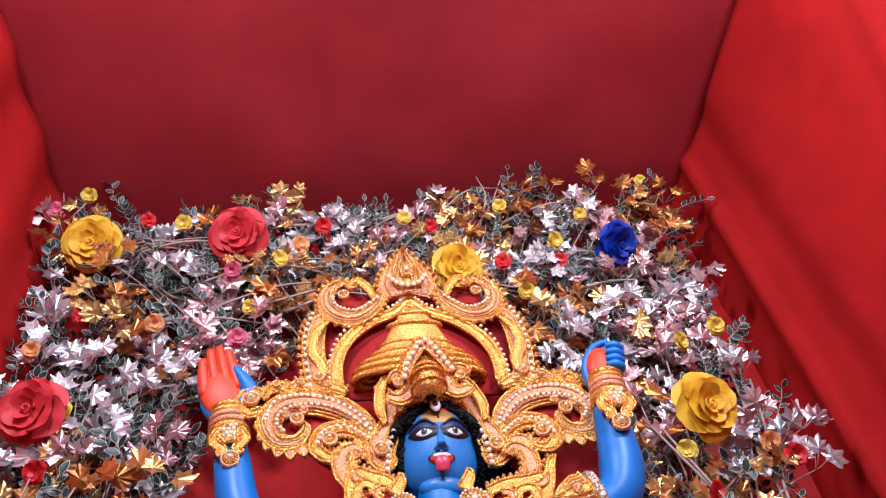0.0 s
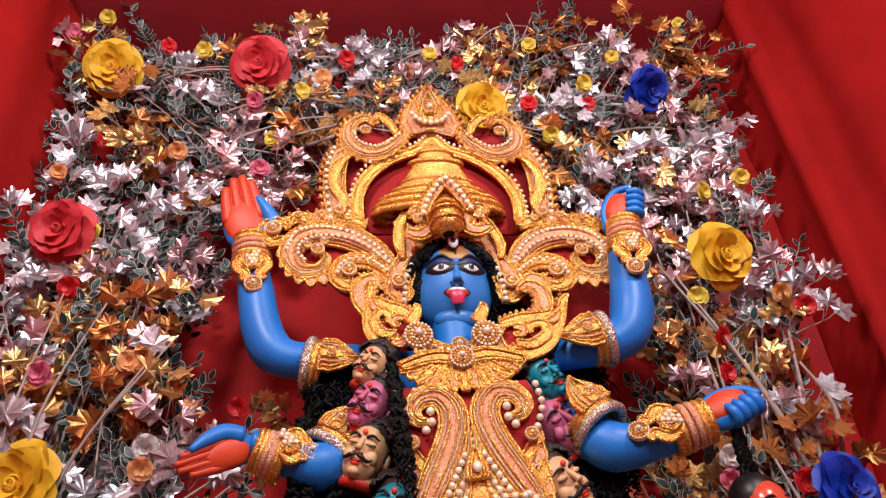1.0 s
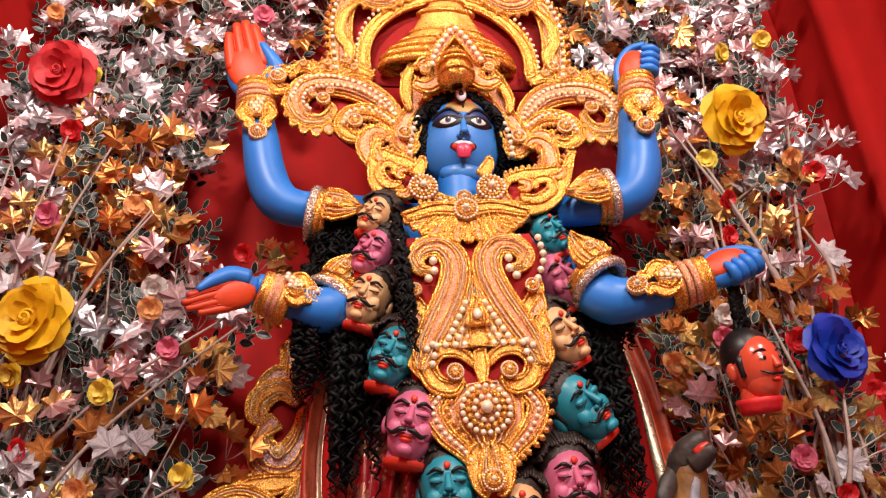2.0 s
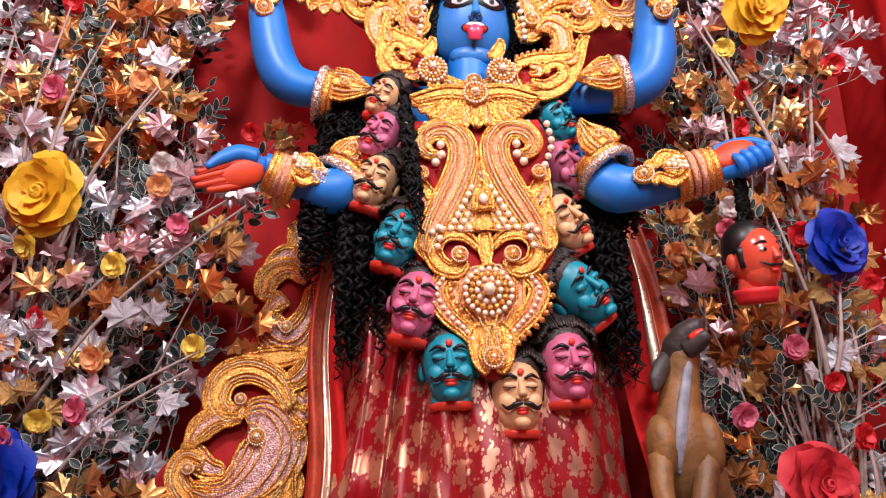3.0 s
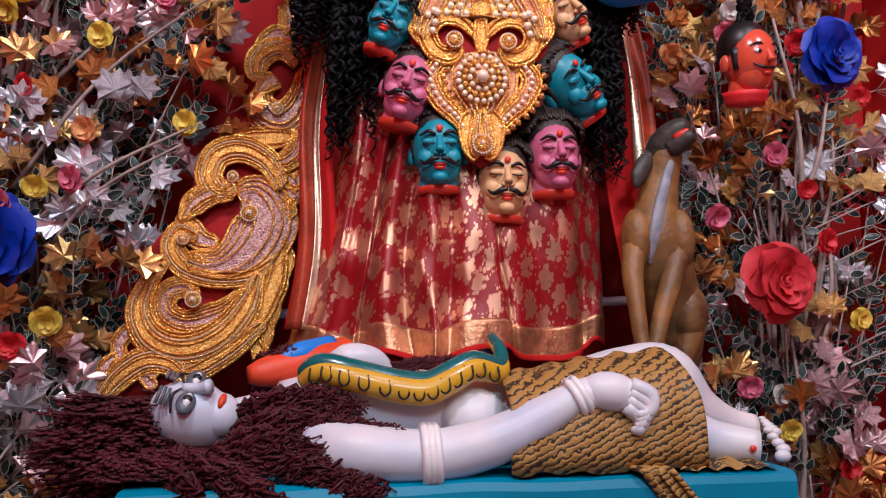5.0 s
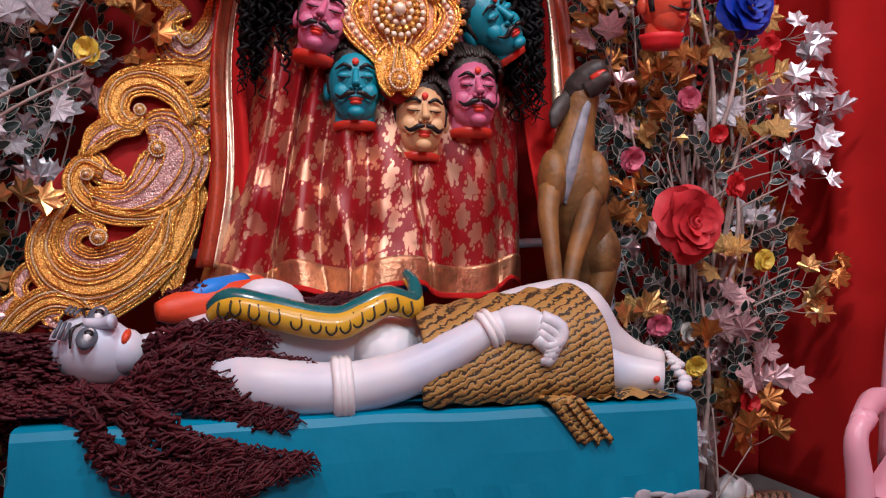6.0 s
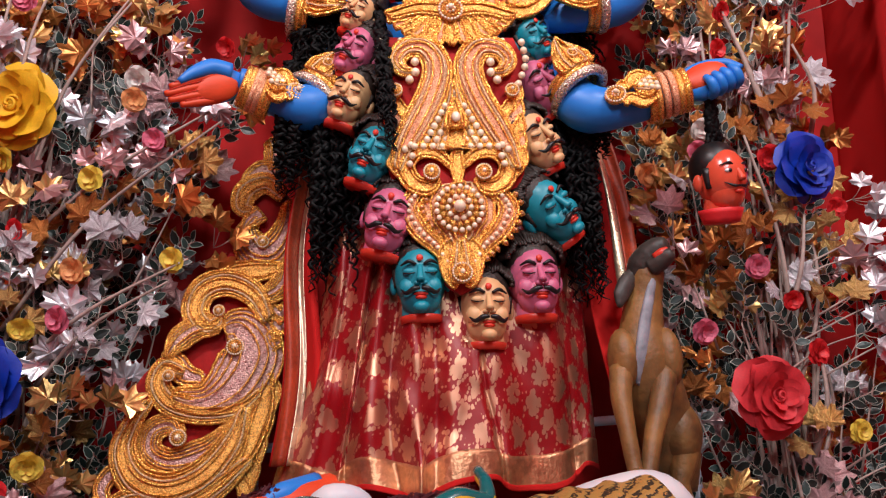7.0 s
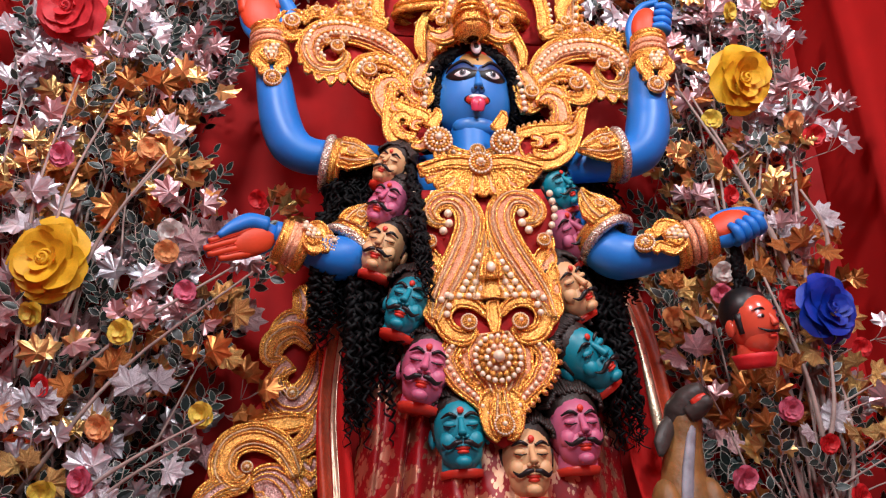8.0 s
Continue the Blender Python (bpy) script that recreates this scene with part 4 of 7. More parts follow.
    for k in range(13):
        a = math.radians(205 + 130 * k / 12)
        u0, v0, u1, v1 = 0.09 * math.cos(a), 0.455 + 0.05 * math.sin(a), 0.185 * math.cos(a), 0.455 + 0.125 * math.sin(a)
        comma(g, fr, [(u0, v0), ((u0 + u1) / 2, (v0 + v1) / 2), (u1, v1)], [0.010, 0.021, 0.008], 0.016, PINKS if k % 2 else GOLDP)
    comma(g, fr, [(-0.17, 0.41), (-0.08, 0.435), (0, 0.428), (0.08, 0.435), (0.17, 0.41)], [0.012, 0.018, 0.020, 0.018, 0.012], 0.022, GOLDP)
    rosette(g, fr, 0.0, 0.425, 0.034, 0.03, 3)
    part("collar", g, top, "fanned gold collar")
    g = Geo()
    comma(g, fr, [(-0.08, 0.52), (-0.04, 0.50), (0, 0.494), (0.04, 0.50), (0.08, 0.52)], [0.020] * 5, -0.06, GOLDP, pearls=0.007)
    rosette(g, fr, 0.006, 0.51, 0.024, -0.045, 3)
    rosette(g, fr, 0.004, 0.47, 0.018, -0.03, 2)
    part("choker", g, top)


make_breastplate()


def make_shoulder_wing(o, u, v):
    """A leaf-shaped filigree spreading outward from beside the neck."""
    top = thing("shoulder_ornament", "winged gold filigree shoulder ornament on red felt", "ornament", "shoulder ornaments", at=o)
    fr = plane_frame((0, 0, 0), u, v)
    g = Geo()
    ring = [(-0.02, -0.045), (0.05, -0.07), (0.12, -0.045), (0.175, 0.02), (0.215, 0.10), (0.15, 0.065), (0.08, 0.06), (0.0, 0.05)]
    g.slab([tuple(q[:2]) for q in smooth_line([(a, b, 0) for a, b in ring + ring[:1]], 5)][:-1], fr, 0.0, 0.01, FELT)
    part("backing", g, top, "red felt backing")
    g = Geo()
    comma(g, fr, [(-0.02, -0.035), (0.05, -0.062), (0.12, -0.035), (0.17, 0.03), (0.205, 0.10), (0.225, 0.125)], [0.012, 0.017, 0.018, 0.016, 0.010, 0.003], 0.006, GOLDP, fringe=0.011)
    comma(g, fr, [(0.0, 0.042), (0.06, 0.055), (0.12, 0.058), (0.17, 0.07)], [0.012, 0.016, 0.014, 0.006], 0.008, GOLDP, fringe=0.010)
    part("edge", g, top)
    g = Geo()
    comma(g, fr, [(0.03, -0.025), (0.075, -0.035), (0.125, -0.005), (0.12, 0.028), (0.085, 0.025), (0.08, 0.0)], [0.009, 0.013, 0.014, 0.012, 0.010, 0.005], 0.012, GOLDP, rim_r=0.004)
    comma(g, fr, [(0.035, 0.03), (0.06, 0.02), (0.055, 0.0), (0.03, 0.0)], [0.008, 0.010, 0.008, 0.004], 0.014, PINKS, rim_r=0.004)
    comma(g, fr, [(0.13, 0.035), (0.16, 0.04), (0.185, 0.07)], [0.006, 0.010, 0.003], 0.012, PINKS, rim_r=0.004)
    part("filigree", g, top)
    g = Geo()
    comma(g, fr, [(0.0, 0.03), (-0.025, 0.0), (-0.015, -0.045), (0.02, -0.06)], [0.012, 0.018, 0.016, 0.006], 0.016, PINKS)
    part("curl", g, top)
    return top


make_shoulder_wing((-0.325, 1.88, 1.905), (-0.72, 0.05, 0.35), (0.55, 0.15, 0.95))
make_shoulder_wing((-0.06, 1.85, 1.845), (0.98, -0.05, 0.02), (-0.05, 0.15, 1.05))


def make_cheek_curl(o, sgn):
    top = thing("neck_scroll", "gold and pink pearl scroll beside the hair", "ornament", "neck scrolls", at=o)
    fr = plane_frame((0, 0, 0), (sgn, 0, 0), (0, 0.1, 1))
    g = Geo()
    comma(g, fr, [(-0.06, -0.075), (0.0, -0.055), (0.035, 0.0), (0.035, 0.06), (0.0, 0.085), (-0.03, 0.06)], [0.010, 0.022, 0.026, 0.024, 0.018, 0.008], 0.0, PINKS, fringe=0.010)
    part("scroll", g, top)


make_cheek_curl((-0.415, 1.90, 2.03), -1)
make_cheek_curl((0.045, 1.86, 1.95), 1)


def make_earring(o):
    top = thing("earring", "round gold ear pendant set with pearls", "earring", "ear pendants", at=o)
    fr = plane_frame((0, 0, 0), (1, 0, 0), (0, 0, 1))
    g = Geo()
    rosette(g, fr, 0, 0, 0.042, 0.0, 4)
    part("disc", g, top)
    g = Geo()
    comma(g, fr, [(-0.02, 0.04), (0.0, 0.075), (0.005, 0.10)], [0.018, 0.014, 0.005], 0.0, GOLDP)
    part("hook", g, top)
    g = Geo()
    for k in (-1, 0, 1):
        g.ball((k * 0.012, -0.004, -0.052 - 0.006 * (k == 0)), (0.007, 0.006, 0.011), GOLDP, None, 8, 6)
    part("drops", g, top)


make_earring((-0.300, 1.83, 1.862))
make_earring((-0.112, 1.82, 1.848))


def ring_round(g, c, axis, r, thick, mat, n=8, seg=28):
    a = V(*axis) / np.linalg.norm(V(*axis))
    s = np.cross(a, V(0, 1, 0.01))
    s = s / np.linalg.norm(s)
    t = np.cross(a, s)
    g.tube([V(*c) + r * (s * math.cos(k) + t * math.sin(k)) for k in np.linspace(0, 2 * math.pi, seg + 1)], thick, mat, n, 1)


def make_cuff(p0, p1, r0, r1, face):
    """A wide bracelet from the wrist p0 down the forearm to p1, its plaque towards face."""
    p0, p1 = V(*p0), V(*p1)
    top = thing("arm_cuff", "gold and red beaded forearm cuff with a pearl plaque", "bracelet", "forearm cuffs", at=p0)
    ax = p1 - p0
    ln = np.linalg.norm(ax)
    ax = ax / ln
    g = Geo()
    for k, (m, d) in enumerate(((GOLD, 0.0), (GOLDP, 0.08), (PINKS, 0.16), (PINKS, 0.26), (GOLDP, 0.36), (GOLD, 0.44))):
        rr = r0 + (r1 - r0) * d + 0.006
        g = Geo()
        ring_round(g, ax * ln * d, ax, rr, 0.0105 if m is GOLD else 0.0095, m)
        part("bangle", g, top)
    f = V(*face) / np.linalg.norm(V(*face))
    u = np.cross(ax, f)
    fr = plane_frame(f * (r0 + r1) * 0.5, u, -ax)
    g = Geo()
    comma(g, fr, [(0, -ln * 0.42), (0, -ln * 0.55), (0, -ln * 0.68)], [0.02, 0.034, 0.01], 0.012, PINKS)
    for row in range(4):
        for j in range(row + 1 if row < 3 else 2):
            g.ball(fr((j - row / 2) * 0.014, -ln * 0.62 + row * 0.013, 0.022), 0.0075, PEARL, None, 8, 6)
    for sgn in (-1, 1):
        comma(g, fr, [(sgn * 0.03, -ln * 0.45), (sgn * 0.045, -ln * 0.62), (sgn * 0.02, -ln * 0.76), (sgn * 0.036, -ln * 0.84)], [0.008, 0.013, 0.012, 0.006], 0.006, GOLDP)
    rosette(g, fr, 0, -ln * 0.92, 0.028, 0.008, 3)
    part("plaque", g, top, "paisley plaque with pearls")


make_cuff((-0.788, 1.97, 2.335), (-0.772, 1.97, 2.11), 0.042, 0.060, (0.1, -1, -0.1))
make_cuff((0.393, 1.85, 2.238), (0.366, 1.85, 2.02), 0.040, 0.058, (-0.1, -1, -0.1))
make_cuff((-0.735, 1.87, 1.582), (-0.60, 1.91, 1.535), 0.042, 0.062, (0.2, -1, 0.35))
make_cuff((0.402, 1.76, 1.518), (0.20, 1.81, 1.484), 0.044, 0.060, (0, -1, 0.25))


def make_armband(c, axis, r, face):
    top = thing("armband", "gold leaf armband with a silver beaded rim", "armband", "upper armbands", at=c)
    ax = V(*axis) / np.linalg.norm(V(*axis))
    g = Geo()
    ring_round(g, (0, 0, 0), ax, r + 0.008, 0.014, SILV)
    part("rim", g, top, "silver beaded rim")
    g = Geo()
    ring_round(g, ax * 0.022, ax, r + 0.004, 0.011, GOLD)
    ring_round(g, ax * 0.038, ax, r + 0.002, 0.009, GOLDP)
    part("band", g, top)
    f = V(*face) / np.linalg.norm(V(*face))
    u = np.cross(ax, f)
    fr = plane_frame(f * r * 0.96, u, ax)
    g = Geo()
    comma(g, fr, [(0, 0.03), (0, 0.065), (0, 0.10), (0, 0.14)], [0.050, 0.054, 0.036, 0.004], 0.006, GOLDP)
    rosette(g, fr, 0, 0.065, 0.014, 0.026, 2)
    part("leaf", g, top, "pointed gold leaf plate")


make_armband((-0.610, 1.975, 1.868), (1, 0.0, -0.25), 0.066, (0.1, -1, 0.1))
make_armband((0.235, 1.865, 1.832), (-1, 0.1, -0.15), 0.064, (0, -1, 0.1))
make_armband((0.150, 1.845, 1.55), (-0.45, 0.3, 0.8), 0.070, (0, -1, 0.3))
make_armband((-0.56, 1.945, 1.575), (0.5, 0.2, 0.6), 0.072, (0, -1, 0.3))


# ---------------------------------------------------------------- big paisley panel beside the idol
def make_side_panel():
    o = V(-0.92, 2.10, 0.335)
    top = thing("paisley_panel", "tall gold sequin paisley panel on red felt", "ornament", at=o)
    fr0 = plane_frame((0, 2.09, 0), (1, 0, 0), (0, 0.03, 1))

    def fr(u, v, d=0.0):
        return fr0(u, v, d) - o
    g = Geo()
    ring = [(-0.69, 1.55), (-0.655, 1.40), (-0.645, 1.15), (-0.69, 0.98), (-0.70, 0.82), (-0.75, 0.66), (-0.85, 0.55), (-1.0, 0.47), (-1.17, 0.40), (-1.17, 0.50), (-1.11, 0.60), (-1.07, 0.72), (-1.05, 0.84), (-0.96, 0.95), (-0.93, 1.06), (-0.87, 1.13), (-0.78, 1.25), (-0.74, 1.42)]
    g.slab([tuple(q[:2]) for q in smooth_line([(u, v, 0) for u, v in ring + ring[:1]], 4)][:-1], fr, -0.012, 0.012, FELT)
    g.tube([o * 0 + V(0.15, 0.02, 0.0), V(0.16, 0.02, 0.5)], 0.012, WOODD, 6, 2)
    part("backing", g, top, "red felt backing")
    specs = [
        ([(-0.70, 1.54), (-0.685, 1.50), (-0.69, 1.46), (-0.70, 1.44)], [0.014, 0.026, 0.022, 0.008], LILAC),
        ([(-0.68, 1.43), (-0.72, 1.44), (-0.755, 1.41), (-0.765, 1.375)], [0.02, 0.024, 0.02, 0.006], LILAC),
        ([(-0.66, 1.36), (-0.71, 1.40), (-0.765, 1.375), (-0.775, 1.33), (-0.75, 1.32)], [0.016, 0.024, 0.028, 0.022, 0.008], GOLDP),
        ([(-0.72, 1.31), (-0.75, 1.29), (-0.775, 1.26)], [0.02, 0.018, 0.005], LILAC),
        ([(-0.645, 1.35), (-0.655, 1.26), (-0.695, 1.20), (-0.745, 1.21), (-0.76, 1.26), (-0.735, 1.30)], [0.010, 0.03, 0.044, 0.042, 0.026, 0.008], LILAC),
        ([(-0.65, 1.15), (-0.72, 1.145), (-0.79, 1.14), (-0.83, 1.13)], [0.008, 0.024, 0.024, 0.006], GOLDP),
        ([(-0.655, 1.17), (-0.66, 1.11), (-0.70, 1.075), (-0.745, 1.08)], [0.010, 0.026, 0.022, 0.006], LILAC),
        ([(-0.70, 1.00), (-0.74, 1.075), (-0.81, 1.11), (-0.875, 1.09), (-0.895, 1.03), (-0.86, 0.99), (-0.825, 1.01)], [0.014, 0.026, 0.03, 0.03, 0.028, 0.024, 0.012], GOLDP),
        ([(-0.69, 1.04), (-0.665, 1.02), (-0.655, 1.05)], [0.008, 0.016, 0.006], LILAC),
        ([(-0.69, 1.00), (-0.665, 0.98), (-0.655, 1.0)], [0.008, 0.016, 0.006], LILAC),
        ([(-0.70, 0.97), (-0.68, 0.935), (-0.675, 0.96)], [0.008, 0.016, 0.006], LILAC),
        ([(-0.83, 0.985), (-0.89, 0.985), (-0.935, 0.955), (-0.965, 0.91)], [0.012, 0.026, 0.026, 0.006], LILAC),
        ([(-0.98, 0.92), (-0.945, 0.90), (-0.92, 0.865), (-0.87, 0.85)], [0.006, 0.02, 0.024, 0.012], LILAC),
        ([(-0.95, 0.80), (-0.86, 0.785), (-0.785, 0.83), (-0.745, 0.91), (-0.775, 0.975), (-0.815, 0.975)], [0.024, 0.044, 0.066, 0.072, 0.055, 0.030], LILAC),
        ([(-0.92, 0.87), (-0.965, 0.885), (-0.985, 0.84), (-0.95, 0.79), (-0.87, 0.765), (-0.78, 0.77), (-0.72, 0.81)], [0.012, 0.022, 0.024, 0.026, 0.026, 0.022, 0.008], GOLDP),
        ([(-1.0, 0.80), (-1.045, 0.74), (-1.065, 0.67), (-1.03, 0.60), (-0.95, 0.57), (-0.86, 0.60), (-0.79, 0.68), (-0.76, 0.77)], [0.008, 0.018, 0.026, 0.032, 0.036, 0.036, 0.03, 0.010], GOLDP),
        ([(-0.79, 0.74), (-0.83, 0.68), (-0.88, 0.65), (-0.95, 0.64), (-1.0, 0.67), (-0.995, 0.72), (-0.95, 0.735), (-0.925, 0.70)], [0.008, 0.026, 0.034, 0.026, 0.024, 0.024, 0.022, 0.012], LILAC),
        ([(-0.70, 0.86), (-0.715, 0.76), (-0.75, 0.67), (-0.80, 0.58)], [0.010, 0.022, 0.022, 0.008], GOLDP),
        ([(-0.745, 0.64), (-0.82, 0.58), (-0.90, 0.53), (-0.97, 0.505)], [0.012, 0.026, 0.028, 0.010], GOLDP),
        ([(-1.17, 0.42), (-1.11, 0.50), (-1.04, 0.545), (-0.97, 0.53), (-0.94, 0.475)], [0.012, 0.026, 0.028, 0.024, 0.010], GOLDP),
        ([(-1.10, 0.54), (-1.115, 0.585), (-1.085, 0.62), (-1.06, 0.585)], [0.010, 0.016, 0.018, 0.008], LILAC),
        ([(-1.12, 0.49), (-1.145, 0.525), (-1.12, 0.56)], [0.010, 0.018, 0.006], LILAC),
        ([(-1.15, 0.44), (-1.18, 0.47), (-1.16, 0.50)], [0.010, 0.016, 0.006], LILAC),
        ([(-1.02, 0.47), (-1.04, 0.505), (-1.01, 0.51)], [0.010, 0.014, 0.006], LILAC),
    ]
    for k, (sp, wd, fill) in enumerate(specs):
        g = Geo()
        comma(g, fr, sp, [w * 1.22 for w in wd], 0.002 + 0.004 * (k % 4), fill, fringe=0.0)
        part("paisley", g, top)
    for k in range(5):
        g = Geo()
        a, z = -0.705 - 0.018 * k, 0.86 - 0.065 * k
        comma(g, fr, [(a, z), (a + 0.022, z - 0.05), (a + 0.018, z - 0.105)], [0.012, 0.018, 0.003], 0.0, GOLDP)
        part("feather", g, top)
    for u, v, r in ((-0.925, 0.70, 0.022), (-0.785, 0.93, 0.024), (-0.715, 1.22, 0.018), (-0.83, 1.03, 0.016), (-0.955, 0.86, 0.016)):
        g = Geo()
        rosette(g, fr, u, v, r, 0.03, 3)
        part("rosette", g, top)


make_side_panel()


# ---------------------------------------------------------------- draped silk
def cloth_grid(name, fn, nu, nv, mat, thick=0.006):
    me = bpy.data.meshes.new(name)
    w = nu + 1
    face = [fn(i / nu, j / nv) for j in range(nv + 1) for i in range(nu + 1)]
    n = len(face)
    verts = face + [q + V(0, thick, 0) for q in face]
    faces = [(j * w + i, j * w + i + 1, (j + 1) * w + i + 1, (j + 1) * w + i) for j in range(nv) for i in range(nu)]
    faces += [tuple(n + k for k in reversed(f)) for f in faces]
    rim = [i for i in range(w)] + [j * w + nu for j in range(1, nv + 1)] + [nv * w + i for i in range(nu - 1, -1, -1)] + [j * w for j in range(nv - 1, 0, -1)]
    faces += [(rim[k], rim[k] + n, rim[(k + 1) % len(rim)] + n, rim[(k + 1) % len(rim)]) for k in range(len(rim))]
    me.from_pydata([tuple(map(float, q)) for q in verts], [], faces)
    uv = me.uv_layers.new(name="UVMap")
    st = [(i / nu, j / nv) for j in range(nv + 1) for i in range(nu + 1)] * 2
    for lp in me.loops:
        uv.data[lp.index].uv = st[lp.vertex_index]
    for m in (mat if isinstance(mat, (list, tuple)) else [mat]):
        me.materials.append(m)
    me.polygons.foreach_set("use_smooth", [True] * len(me.polygons))
    me.update()
    return me


def skirt(s, t):
    """s across from one hip to the other, t from the hem up."""
    z = 0.552 + 1.15 * t
    spread = 1 - t
    xl = -0.70 * spread + -0.42 * t + 0.03 * math.sin(math.pi * t)
    xr = 0.17 * spread + 0.06 * t + 0.03 * math.sin(math.pi * t)
    x = xl + (xr - xl) * s
    bulge = 0.20 * math.sin(math.pi * s) ** 0.7 * (0.55 + 0.45 * spread)
    pl = 11 * s + 1.2 * math.sin(3 * s) - 1.1 * t * (s - 0.5) * 4 + 1.3 * noise.noise((s * 3.2, t * 1.3, 2)) + 0.5 * noise.noise((s * 9, t * 3, 5))
    amp = (0.040 * spread ** 0.6 + 0.008) * (0.55 + 0.9 * abs(noise.noise((s * 4, t * 2, 11))))
    fold = amp * (abs(math.sin(pl * 1.9)) ** 0.7 - 0.5) + 0.010 * math.sin(pl * 4.7 + 3 * t)
    fold += 0.032 * noise.noise((s * 6 + 2 * t, t * 5, 7)) * (0.4 + spread) + 0.012 * noise.noise((s * 16 + 5 * t, t * 11, 3))
    lift = 0.022 * math.sin(pl * 1.9) * (1 - t) ** 6 + 0.03 * (s - 0.55) * (1 - t) ** 4
    front = 0.05 * math.exp(-((s - 0.5) / 0.2) ** 2) * (1 - t) ** 3
    return V(x + 0.012 * math.sin(pl * 2.6 + 1) * spread, 2.02 - bulge - fold - front, z + lift)


sari = thing("sari", "red and gold brocade silk sari skirt in loose pleats", "sari", at=(0, 0, 0))
part("skirt", cloth_grid("skirt", skirt, 200, 110, SARI), sari, "red brocade with gold paisleys")
part("hem_border", cloth_grid("hem_border", lambda s, t: skirt(s, t * 0.065) + V(0, -0.005, 0), 200, 8, ZARI), sari, "wide gold woven border")
part("hem_edge", cloth_grid("hem_edge", lambda s, t: skirt(s, t * 0.012) + V(0, -0.009, -0.003), 200, 3, CLOTH), sari, "thin red edging")


def side_drape(xt, zt, xb, zb, width, yt, yb, seed, stripe):
    """A length of sari that falls beside the body: a red ground with woven edge stripes."""
    top = thing("sari_drape", "red sari length with gold and orange woven edge", "sari", "falling sari ends", at=(0, 0, 0))

    def fn(lo, hi, off):
        def f(s, t):
            a = lo + (hi - lo) * s
            z = zb + (zt - zb) * t
            x = xb + (xt - xb) * t + width * (1.25 - 0.5 * t) * (a - 0.5) + 0.012 * math.sin(9 * z + seed)
            y = yb + (yt - yb) * t + 0.018 * math.sin(a * 9 + seed + z * 3) - off
            return V(x, y, z)
        return f
    part("cloth", cloth_grid("cloth", fn(0, 1, 0), 24, 50, CLOTH), top)
    part("gold_stripe", cloth_grid("gold_stripe", fn(*stripe, 0.007), 4, 50, ZARIW), top, "pale gold stripe")
    lo = stripe[1] + 0.03 if stripe[0] > 0.5 else stripe[0] - 0.36
    part("orange_stripe", cloth_grid("orange_stripe", fn(lo, lo + 0.33, 0.005), 6, 50, SARIR), top, "orange woven border")


side_drape(-0.565, 1.62, -0.625, 0.62, 0.085, 2.06, 1.96, 0.4, (0.42, 0.60))
side_drape(0.205, 1.60, 0.285, 0.75, 0.15, 2.04, 1.97, 2.0, (0.52, 0.68))


# ---------------------------------------------------------------- black wig
def lock(g, rng, p0, p1, r, curl, mat, bow=0.03, waves=9, n=40):
    p0, p1 = V(*p0), V(*p1)
    ph = rng.uniform(0, 6)
    line = []
    for k in range(n + 1):
        t = k / n
        c = p0 + (p1 - p0) * t + V(rng.uniform(-1, 1), rng.uniform(-1, 1), 0) * 0.0035
        w = waves * 6.28 * t
        c = c + V(math.sin(w + ph + 1.3 * math.sin(0.37 * w + ph)) * curl, math.cos(0.83 * w + 2 * ph) * curl - bow * math.sin(math.pi * t), 0)
        line.append(c)
    g.tube(line, [r * (1 - 0.75 * (k / n) ** 3) for k in range(n + 1)], mat, 4 if n > 40 else 5, 1)
